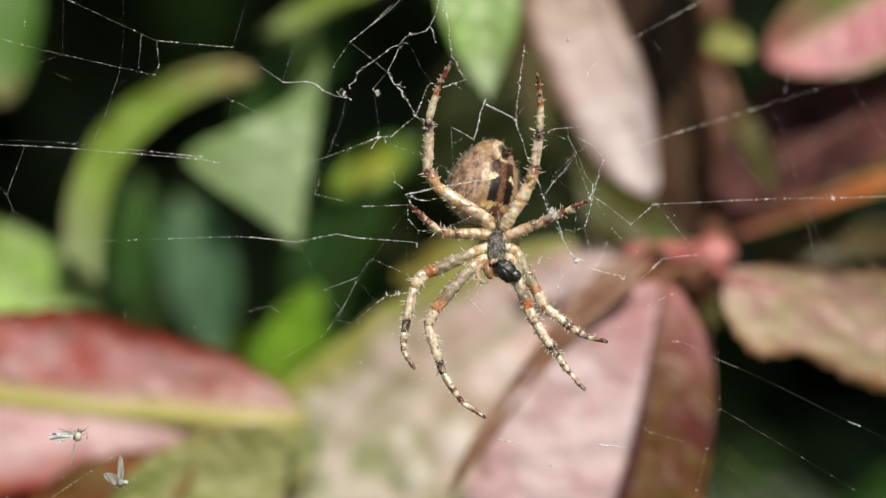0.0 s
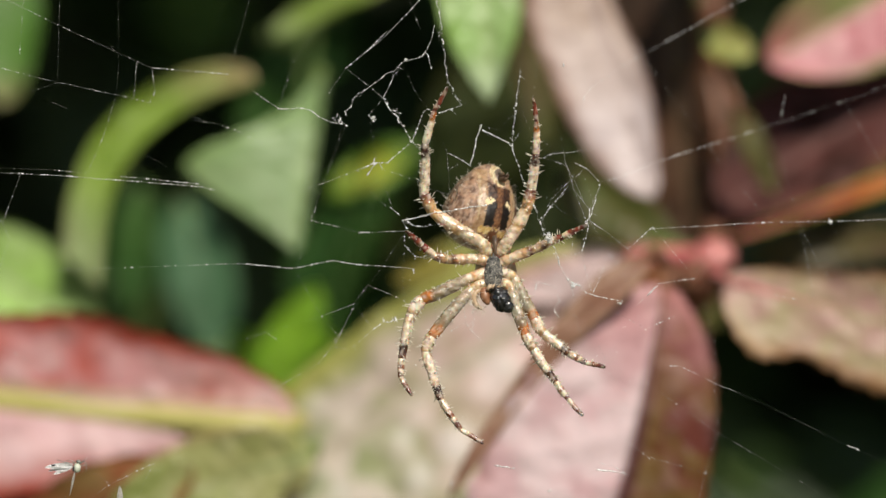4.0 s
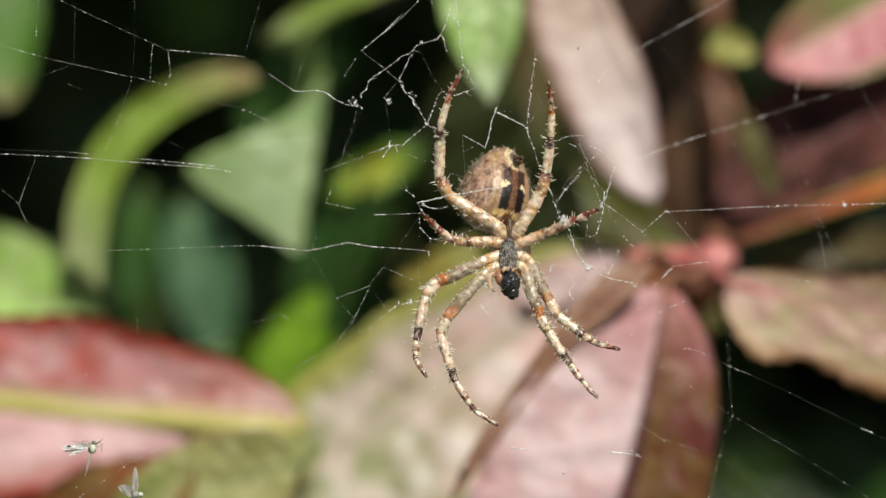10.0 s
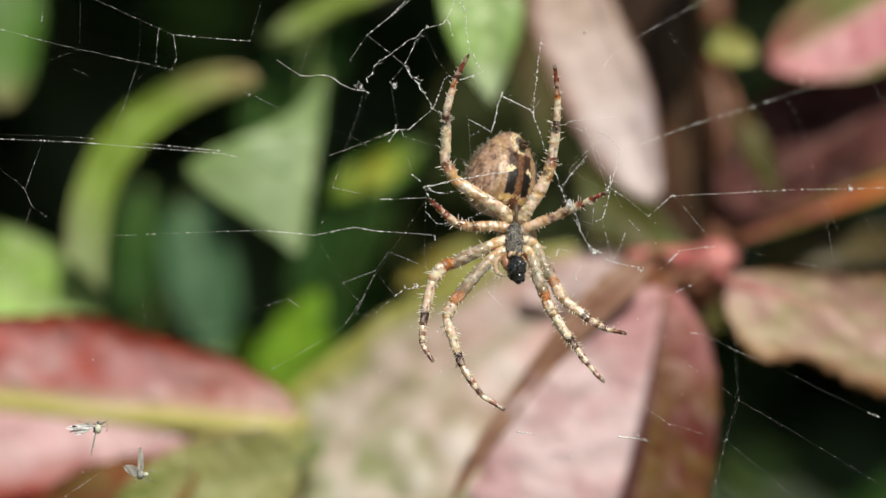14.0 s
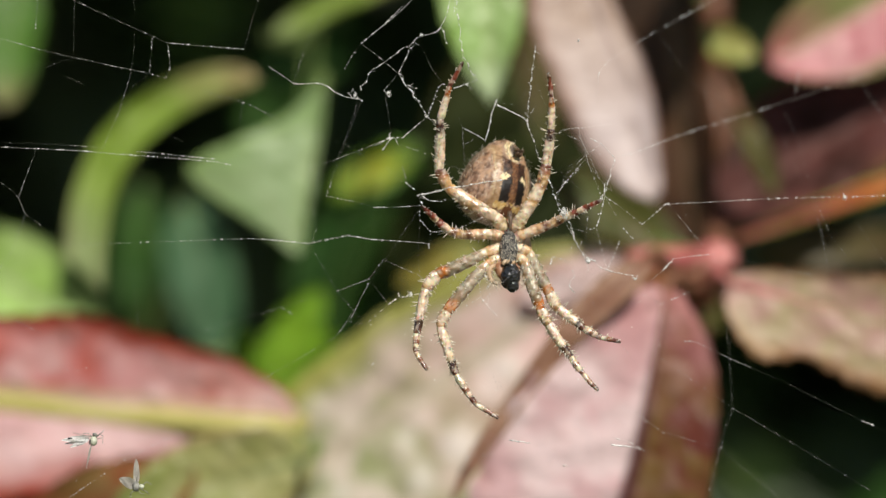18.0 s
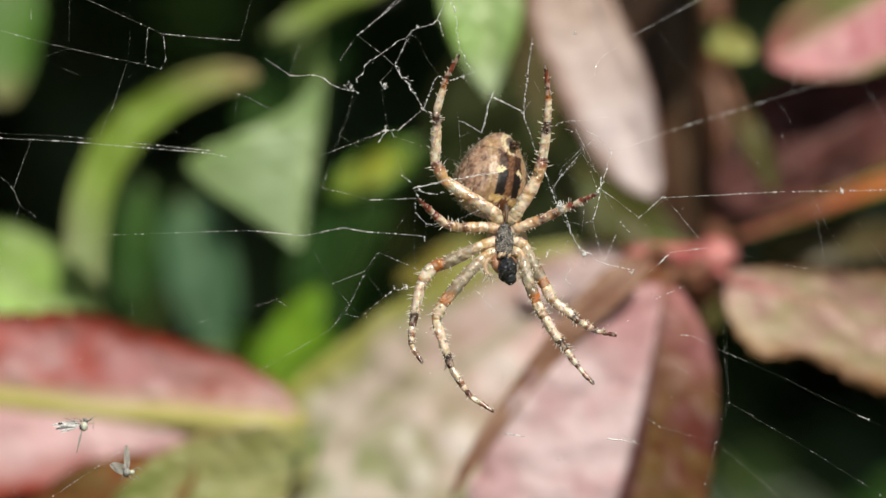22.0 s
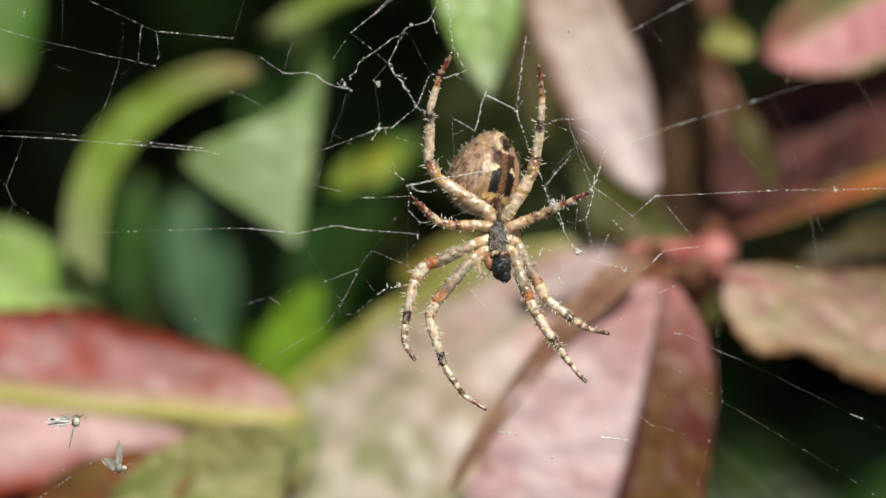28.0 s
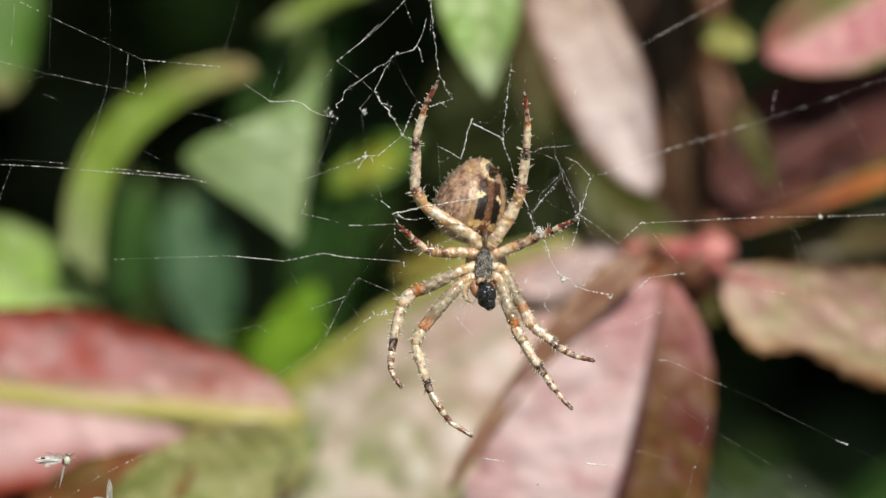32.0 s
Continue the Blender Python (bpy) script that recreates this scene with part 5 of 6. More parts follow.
strand([(-6.80, 170.15, 1000.88), (-3.65, 170.16, 1000.66), (-2.14, 170.17, 1000.51), (-2.11, 170.17, 1000.13)], "b", 0.6)
strand([(-5.88, 170.15, 999.22), (-7.04, 170.15, 997.65)], "n", 0.42)
strand([(-7.04, 170.15, 997.65), (-9.66, 170.14, 996.67)], "n", 0.42)
strand([(-9.66, 170.14, 996.67), (-14.20, 170.12, 995.41)], "f", 0.14)
strand([(-14.20, 170.12, 995.41), (-15.81, 170.12, 994.80)], "f", 0.14)
strand([(-14.20, 170.12, 995.41), (-13.20, 170.13, 994.71)], "n", 0.42)
strand([(-5.88, 170.15, 999.22), (-4.27, 170.16, 998.52), (-2.97, 170.16, 997.98), (-2.66, 170.16, 997.59)], "n", 0.42)
strand([(-2.79, 170.16, 1003.51), (-4.88, 170.16, 1000.44), (-6.96, 170.15, 997.38), (-8.74, 170.14, 994.46), (-9.36, 170.14, 993.54)], "f", 0.14)
strand([(-8.74, 170.14, 994.23), (-7.36, 170.15, 993.92)], "n", 0.42)
strand([(-7.36, 170.15, 993.92), (-5.43, 170.15, 995.60)], "n", 0.42)
strand([(-5.43, 170.15, 995.60), (-4.59, 170.16, 996.19)], "b", 0.6)
strand([(-4.59, 170.16, 996.19), (-3.74, 170.16, 996.35)], "c", 0.95)
strand([(-4.66, 170.16, 996.57), (-4.56, 170.16, 996.18)], "b", 0.6)
strand([(-3.90, 170.16, 996.21), (-3.21, 170.16, 995.21)], "f", 0.14)
strand([(-2.87, 170.16, 1003.51), (-2.87, 170.16, 1002.44)], "n", 0.42)
strand([(-2.87, 170.16, 1002.44), (-1.98, 170.17, 1001.48), (-1.03, 170.17, 1001.43)], "n", 0.42)
strand([(-1.98, 170.17, 1001.48), (-2.11, 170.17, 1000.43)], "f", 0.14)
strand([(-2.87, 170.16, 1002.44), (-3.01, 170.16, 999.36), (-2.89, 170.16, 997.98)], "f", 0.14)
strand([(-3.02, 170.16, 1004.43), (-1.63, 170.17, 1004.74), (-1.02, 170.17, 1004.81)], "n", 0.42)
strand([(-3.02, 170.16, 1004.43), (-2.61, 170.16, 1003.70)], "b", 0.6)
strand([(-2.63, 170.16, 1004.40), (-2.10, 170.17, 1004.02), (-1.02, 170.17, 1003.94)], "b", 0.6)
strand([(-4.01, 170.16, 1005.51), (-3.25, 170.16, 1004.90)], "b", 0.6)
strand([(-6.81, 170.15, 997.38), (-5.51, 170.15, 995.68)], "f", 0.14)
strand([(-9.66, 170.14, 996.67), (-7.52, 170.15, 994.15)], "f", 0.14)
strand([(-11.57, 170.13, 1000.01), (-9.66, 170.14, 996.67)], "f", 0.14)
strand([(-11.72, 170.13, 1000.55), (-11.25, 170.13, 1001.85), (-11.55, 170.13, 1003.39)], "f", 0.14)
strand([(17.12, 173.75, 995.35), (19.53, 174.04, 996.41)], "b", 0.6)
strand([(13.69, 172.93, 997.31), (17.12, 173.75, 995.35)], "f", 0.14)
strand([(19.13, 174.00, 992.28), (20.02, 174.10, 992.23), (23.03, 174.24, 990.76), (24.29, 174.27, 990.25)], "n", 0.42)
strand([(24.29, 174.27, 990.25), (27.17, 174.33, 988.98), (33.95, 174.47, 985.56)], "f", 0.14)
strand([(33.95, 174.47, 985.56), (34.96, 174.49, 985.13)], "k", 0.9)
strand([(34.96, 174.49, 985.13), (37.47, 174.55, 983.92)], "f", 0.14)
strand([(22.92, 174.24, 994.76), (23.03, 174.24, 990.76), (23.19, 174.25, 986.62), (22.13, 174.22, 983.32), (21.16, 174.20, 979.88), (20.59, 174.16, 977.25)], "f", 0.14)
strand([(16.09, 173.56, 991.51), (17.23, 173.77, 990.80), (19.63, 174.05, 989.15), (23.19, 174.25, 986.62)], "f", 0.14)
strand([(23.19, 174.25, 986.62), (25.78, 174.30, 985.11), (30.67, 174.40, 982.20), (36.12, 174.52, 978.78), (38.21, 174.56, 977.64)], "f", 0.14)
strand([(14.92, 173.30, 986.47), (17.33, 173.78, 984.63)], "n", 0.42)
strand([(17.33, 173.78, 984.63), (19.61, 174.05, 984.03), (22.13, 174.22, 983.32), (24.13, 174.27, 981.61), (27.64, 174.34, 978.71), (29.64, 174.38, 977.19)], "f", 0.14)
strand([(14.02, 173.03, 984.26), (15.80, 173.51, 983.09)], "n", 0.42)
strand([(12.87, 172.68, 983.79), (14.78, 173.26, 983.56)], "k", 0.9)
strand([(21.16, 174.20, 979.88), (23.36, 174.25, 978.23)], "f", 0.14)
strand([(12.97, 172.71, 976.72), (13.48, 172.87, 978.31)], "f", 0.14)
wad((-5.43, 170.15, 1012.85), 0.34, 3, 82)
wad((-5.27, 170.15, 1009.11), 0.24, 3, 83)
wad((-8.15, 170.14, 1012.64), 0.22, 2, 84)
wad((-2.72, 170.16, 1017.56), 0.17, 2, 85)
wad((-2.24, 170.16, 1010.89), 0.18, 2, 86)
wad((-7.57, 170.15, 1016.90), 0.1, 1, 87)
wad((-3.81, 170.16, 1008.37), 0.07, 1, 88)
wad((-3.03, 170.16, 1008.11), 0.07, 1, 89)
wad((-11.83, 170.13, 1017.47), 0.08, 1, 90)
wad((-10.91, 170.13, 1012.06), 0.07, 1, 91)
wad((-8.94, 170.14, 1014.87), 0.09, 1, 92)
wad((-3.63, 170.16, 996.41), 0.3, 2, 93)
wad((-3.68, 170.16, 1000.66), 0.09, 1, 94)
wad((-9.58, 170.14, 996.70), 0.1, 1, 95)
wad((-14.20, 170.12, 995.41), 0.09, 1, 96)
wad((-7.04, 170.15, 997.65), 0.09, 1, 97)
wad((-8.59, 170.14, 1001.17), 0.08, 1, 98)
wad((17.12, 173.75, 995.35), 0.12, 1, 99)
wad((23.03, 174.24, 990.76), 0.1, 1, 101)
wad((23.19, 174.25, 986.62), 0.1, 1, 102)
wad((22.13, 174.22, 983.32), 0.1, 1, 103)
wad((21.16, 174.20, 979.88), 0.11, 1, 104)
wad((17.23, 173.77, 990.80), 0.08, 1, 105)
wad((16.20, 173.58, 988.52), 0.09, 1, 106)
wad((17.38, 173.79, 984.63), 0.09, 1, 107)
wad((18.35, 173.92, 987.12), 0.07, 1, 108)
wad((19.68, 174.06, 989.10), 0.09, 1, 109)
wad((25.78, 174.30, 985.11), 0.08, 1, 110)
wad((12.98, 172.72, 993.22), 0.08, 1, 111)
wad((35.82, 174.51, 978.86), 0.12, 1, 112)
wad((10.96, 171.82, 999.02), 0.42, 5, 71)
wad((14.99, 173.33, 997.57), 0.3, 3, 72)
wad((8.97, 170.75, 1003.24), 0.34, 4, 73)
wad((14.79, 173.27, 1000.90), 0.1, 1, 74)
wad((11.87, 172.30, 1002.89), 0.1, 1, 75)
wad((13.64, 172.92, 1000.60), 0.1, 1, 76)
wad((9.09, 170.81, 1005.50), 0.17, 2, 77)
wad((19.30, 174.02, 1001.98), 0.08, 1, 78)
wad((20.62, 174.16, 1000.41), 0.09, 1, 79)
wad((24.13, 174.27, 1004.06), 0.12, 2, 80)
wad((19.30, 174.02, 1002.80), 0.07, 1, 81)
wad((8.88, 170.62, 1002.91), 0.42, 6, 3)
wad((32.69, 174.79, 1004.27), 0.3, 2, 4)
wad((12.20, 172.49, 1004.16), 0.2, 3, 10)
wad((5.95, 170.00, 1010.51), 0.16, 3, 12)
wad((10.28, 171.54, 1017.16), 0.16, 2, 14)
wad((8.83, 170.59, 982.29), 0.14, 3, 24)
wad((-7.10, 170.00, 990.83), 0.07, 1, 27)
wad((3.27, 170.00, 988.52), 0.08, 2, 28)


# fine dust and droplets caught on loose ends below the spider
dust = random.Random(12)
for i in range(40):
    wad((dust.uniform(-7, 17), 170.4 + dust.uniform(0, 1.5), 1000 + dust.uniform(-15, 1)), dust.choice((0.05, 0.06, 0.08, 0.11)), dust.choice((1, 2, 5)), 60 + i)


# ---- spider ----
SPIDER = (4.51, 173.40, 1000.42)
spider = tagged(holder("spider", SPIDER), "tan garden spider with banded bristly legs, hanging head down", "spider")
TAN_SKIN, CREAM, DARK, RUST, GREY_SKIN = (0.70, 0.44, 0.22), (1.0, 0.83, 0.63), (0.04, 0.018, 0.015), (0.66, 0.22, 0.03), (0.44, 0.38, 0.27)


def spider_part(name, geo, material, label="", parent=None):
    return part(name, geo, material, parent or spider, label, SPIDER)


def abdomen():
    centre = Vector((3.61, 175.20, 1005.65))
    a = Vector((0.22, 0.10, 0.97)).normalized()      # towards the spinnerets
    f = Vector((0.50, -0.86, 0.0))
    f = (f - a * f.dot(a)).normalized()              # belly side
    s = f.cross(a)
    if s.x < 0:
        s = -s
    geo = Geo()
    n, m = 110, 150
    rows = []
    for i in range(n + 1):
        th = math.pi * i / n
        row = []
        for k in range(m if 0 < i < n else 1):
            ph = 2 * math.pi * k / m
            z = math.cos(th)
            r = math.sin(th) * (1.02 - 0.30 * z)
            x, y = r * math.cos(ph), r * math.sin(ph)
            if y > 0:
                y *= 0.86
            d = Vector((x, y, z))
            grain = noise.noise(d * 9) * 0.012 + noise.noise(d * 3) * 0.03
            # markings: mottled flanks, and on the belly a dark shield with a golden surround
            spots = noise.noise(Vector((d.x * 8, d.y * 8, d.z * 3.4)) + Vector((3, 1, 7)))
            fine = noise.noise(d * 17)
            net = abs(noise.noise(Vector((d.x * 7, d.y * 7, d.z * 3)) + Vector((1, 5, 2))))
            col = lerp((0.16, 0.09, 0.06), (0.52, 0.34, 0.23), min(1, max(0, 0.5 + spots * 1.0 + fine * 0.6)))
            col = lerp(col, (0.62, 0.48, 0.38), max(0, 1 - net * 10) * 0.55)
            if y > 0.05:
                ax, jag = abs(x - 0.03), 0.06 * fine + 0.04 * spots
                if 0.34 < ax + jag < 0.62 and -0.7 < z < 0.8:
                    col = lerp(col, (0.50, 0.31, 0.13), 0.4)           # golden surround
                if 0.52 < ax + 0.7 * jag < 0.58 and -0.4 < z < 0.7:
                    col = lerp(col, (0.80, 0.66, 0.42), 0.35)           # cream lines
                if ax < 0.37 + jag and -0.50 + jag < z < 0.47 + jag:
                    col = lerp((0.10, 0.045, 0.022), (0.035, 0.018, 0.012), min(1, max(0, 0.6 + 2 * fine)))
                    if ax < 0.10 + jag:
                        col = lerp((0.26, 0.13, 0.06), (0.10, 0.045, 0.025), min(1, max(0, 0.5 + 1.8 * fine + spots)))
                    elif z < 0.06:
                        col = (0.014, 0.010, 0.008)
                if 0.20 < ax + jag < 0.41 and abs(z - 0.08 + 0.45 * (ax - 0.3) + 1.3 * jag) < 0.04 + 0.22 * max(0, ax - 0.2):
                    col = (0.86, 0.72, 0.44)                            # pale commas
                if ax < 0.45 and -0.68 < z + jag < -0.52:
                    col = lerp((0.62, 0.40, 0.13), (0.80, 0.62, 0.32), min(1, max(0, 0.5 + 2 * fine)))
                if ax < 0.13 and -0.85 < z + jag < -0.54:
                    col = (0.16, 0.07, 0.035)
                rs = math.hypot(x - 0.03, (z - 0.72) * 1.1) + 0.25 * jag
                if rs < 0.27:
                    col = lerp((0.84, 0.70, 0.44), (0.46, 0.31, 0.16), min(1, max(0, 0.35 + 2 * fine + spots)))
                if rs < 0.15:
                    col = (0.16, 0.12, 0.09)
                    grain += 0.08
                if rs < 0.07:
                    col = (0.03, 0.025, 0.02)
            row.append(geo.add(centre + s * x * (3.02 + 3 * grain) + f * y * (3.0 + 3 * grain) + a * z * (3.65 + 2 * grain), col))
        rows.append(row)
    for r, q in zip(rows, rows[1:]):
        for k in range(m):
            k2 = (k + 1) % m
            if len(r) == 1:
                geo.f.append((r[0], q[k2], q[k]))
            elif len(q) == 1:
                geo.f.append((r[k], r[k2], q[0]))
            else:
                geo.f.append((r[k], r[k2], q[k2], q[k]))
    ob = spider_part("abdomen", geo, ABDOMEN_SKIN, "tan mottled abdomen with a black and cream belly mark")
    # short hairs all over it
    hair = Geo()
    rnd = random.Random(9)
    for _ in range(520):
        d = Vector((rnd.gauss(0, 1), rnd.gauss(0, 1), rnd.gauss(0, 1))).normalized()
        if (d.y > 0.75 and abs(d.x) < 0.4) or (d.z > 0.6 and rnd.random() < 0.7):
            continue
        r = math.hypot(d.x, d.y)
        y = d.y * (0.86 if d.y > 0 else 1)
        k = 1.02 - 0.30 * d.z
        p = centre + s * d.x * k * 3.0 + f * y * k * 2.98 + a * d.z * 3.63
        w = (s * d.x + f * y + a * d.z + Vector((rnd.uniform(-0.5, 0.5), rnd.uniform(-0.5, 0.5), rnd.uniform(0, 0.7)))).normalized()
        if w.y < -0.45 and rnd.random() < 0.75:
            continue
        ln = rnd.uniform(0.15, 0.6)
        tube(hair, [p, p + w * ln * 0.6, p + w * ln + a * 0.06], [0.024, 0.018, 0.006], 4)
    spider_part("hair", hair, HAIR, "", ob)
    # spinnerets
    sp = Geo()
    for dx, dz in ((-0.22, 0.1), (0.22, 0.1), (-0.16, -0.2), (0.16, -0.2)):
        p = centre + a * (2.55 + dz) + f * 2.0 + s * (0.12 + dx)
        tube(sp, [p, p + f * 0.35 + a * 0.12, p + f * 0.5 + a * 0.2], [0.2, 0.15, 0.05], 8)
    spider_part("spinnerets", sp, PREY_BROWN, "dark brown spinnerets", ob)


abdomen()
g = Geo()
blob(g, (4.63, 174.15, 1000.14), ((1.75, 0, 0), (0, 1.3, 0), (0, 0, 2.45)), 20, 26, 0.08, 1.4)
spider_part("thorax", g, THORAX_SKIN, "pale tan front body")
g = Geo()
blob(g, (4.45, 172.30, 1000.05), ((0.72, 0, 0), (0, 0.42, 0), (0, 0, 1.52)), 30, 34, 0.16, 2.0, fine=0.06)
sternum = spider_part("sternum", g, STERNUM_SKIN, "dark grey hairy breastplate")
g = Geo()
hairs = random.Random(31)
for _ in range(240):
    a, b = hairs.uniform(-0.72, 0.72), hairs.uniform(-0.95, 0.95)
    p = Vector((4.44, 171.92, 1000.05)) + Vector((a * math.sqrt(1 - b * b), 0.3 * (a * a + b * b), b * 1.45))
    tip = p + Vector((hairs.uniform(-0.12, 0.12), -0.14, hairs.uniform(-0.2, 0.05)))
    tube(g, [p, p.lerp(tip, 0.5), tip], [0.026, 0.02, 0.008], 4)
spider_part("hair", g, HAIR, "", sternum)
g = Geo()
tube(g, curve_points([(4.51, 172.40, 1001.30), (4.60, 172.25, 1002.11), (4.56, 172.60, 1003.15)], 4), [0.13, 0.14, 0.14, 0.13, 0.14, 0.18, 0.22, 0.24, 0.2], 10)
spider_part("waist", g, PREY_BROWN, "dark brown waist")
for pts in ([(3.66, 172.50, 998.80), (3.74, 172.20, 998.15), (3.98, 172.00, 997.50)], [(5.11, 172.90, 998.73), (5.01, 172.60, 998.08), (4.81, 172.40, 997.52)]):
    g = Geo()
    tube(g, curve_points(pts, 4), [0.38, 0.42, 0.44, 0.44, 0.42, 0.38, 0.32, 0.24, 0.1], 10)
    spider_part("jaw", g, JAW_SKIN, "brown jaw")
for pts in ([(3.84, 172.90, 999.02), (3.2, 172.40, 998.75), (2.85, 172.20, 998.2), (2.95, 172.10, 997.55), (3.45, 172.00, 997.15)], [(5.43, 172.80, 999.02), (5.80, 172.40, 998.46), (5.79, 172.20, 997.81), (5.88, 172.10, 997.34), (5.83, 172.10, 997.01)]):
    g = Geo()
    tube(g, curve_points(pts, 4), [0.2, 0.22, 0.24, 0.26, 0.27, 0.28, 0.28, 0.28, 0.27, 0.26, 0.25, 0.25, 0.25, 0.24, 0.2, 0.15, 0.06], 10)
    feeler = spider_part("feeler", g, PALP_SKIN, "pale tan feeler")
    g = Geo()
    for p in curve_points(pts, 9)[8:]:
        for _ in range(3):
            w = Vector((hairs.uniform(-1, 1), hairs.uniform(-1, 0.2), hairs.uniform(-1.2, 0.4))).normalized()
            tube(g, [p + w * 0.3, p + w * 0.55, p + w * hairs.uniform(0.65, 0.95)], [0.026, 0.02, 0.007], 4)
    spider_part("hair", g, HAIR, "", feeler)


for c, r in (((4.05, 171.8, 998.95), 0.19), ((4.80, 171.8, 998.90), 0.15), ((4.36, 171.7, 999.0), 0.14)):
    g = Geo()
    blob(g, c, ((r, 0, 0), (0, r, 0), (0.1, 0, r * 1.3)), 12, 14, 0.3, 2.0)
    spider_part("mouthpart", g, PALP_SKIN, "pale yellowish mouthpart")


def band(stops):
    """Colour along a leg segment from (place, colour) stops."""
    def at(f):
        for (p0, c0), (p1, c1) in zip(stops, stops[1:]):
            if f <= p1:
                k = (f - p0) / (p1 - p0)
                return lerp(c0, c1, k * k * (3 - 2 * k))
        return stops[-1][1]
    return at


PALE = (0.88, 0.71, 0.48)
AMBER = (0.70, 0.45, 0.20)
MAROON_BAND = (0.15, 0.045, 0.035)
BROWN_BAND = (0.34, 0.14, 0.085)
SEGMENTS = (
    ("coxa", [(0, CREAM), (0.6, PALE), (0.85, (0.74, 0.44, 0.18)), (1, PALE)]),
    ("femur", [(0, PALE), (0.3, GREY_SKIN), (0.6, GREY_SKIN), (0.72, (0.36, 0.30, 0.2)), (0.8, RUST), (0.95, RUST), (1, TAN_SKIN)]),
    ("patella", [(0, RUST), (0.14, CREAM), (0.7, CREAM), (0.8, TAN_SKIN), (1, TAN_SKIN)]),
    ("tibia", [(0, CREAM), (0.66, CREAM), (0.71, DARK), (0.95, MAROON_BAND), (1, DARK)]),
    ("metatarsus", [(0, CREAM), (0.36, CREAM), (0.42, BROWN_BAND), (0.54, BROWN_BAND), (0.6, CREAM), (0.7, CREAM), (0.76, MAROON_BAND), (1, BROWN_BAND)]),
    ("tarsus", [(0, BROWN_BAND), (0.12, CREAM), (0.3, CREAM), (0.42, BROWN_BAND), (0.8, MAROON_BAND), (1, DARK)]),
)
REAR = (
    ("coxa", [(0, PALE), (1, PALE)]),
    ("femur", [(0, PALE), (0.3, CREAM), (0.5, AMBER), (0.7, CREAM), (0.88, AMBER), (0.95, RUST), (1, CREAM)]),
    ("patella", [(0, AMBER), (0.4, AMBER), (0.6, (0.36, 0.15, 0.06)), (0.85, MAROON_BAND), (1, CREAM)]),
    ("tibia", [(0, CREAM), (0.66, CREAM), (0.72, DARK), (0.96, (0.07, 0.015, 0.015)), (1, TAN_SKIN)]),
    ("metatarsus", [(0, CREAM), (0.6, CREAM), (0.72, RUST), (1, MAROON_BAND)]),
    ("tarsus", [(0, MAROON_BAND), (0.5, (0.3, 0.06, 0.03)), (1, DARK)]),
)
SHORT = (
    ("coxa", [(0, CREAM), (1, TAN_SKIN)]),
    ("femur", [(0, CREAM), (0.6, TAN_SKIN), (0.75, MAROON_BAND), (0.9, TAN_SKIN), (1, TAN_SKIN)]),
    ("patella", [(0, CREAM), (0.4, TAN_SKIN), (0.6, MAROON_BAND), (1, TAN_SKIN)]),
    ("tibia", [(0, CREAM), (0.5, CREAM), (0.65, (0.3, 0.05, 0.03)), (1, MAROON_BAND)]),
    ("metatarsus", [(0, CREAM), (0.35, CREAM), (0.5, (0.36, 0.06, 0.03)), (0.8, MAROON_BAND), (1, (0.36, 0.06, 0.03))]),
    ("tarsus", [(0, (0.36, 0.06, 0.03)), (1, DARK)]),
)


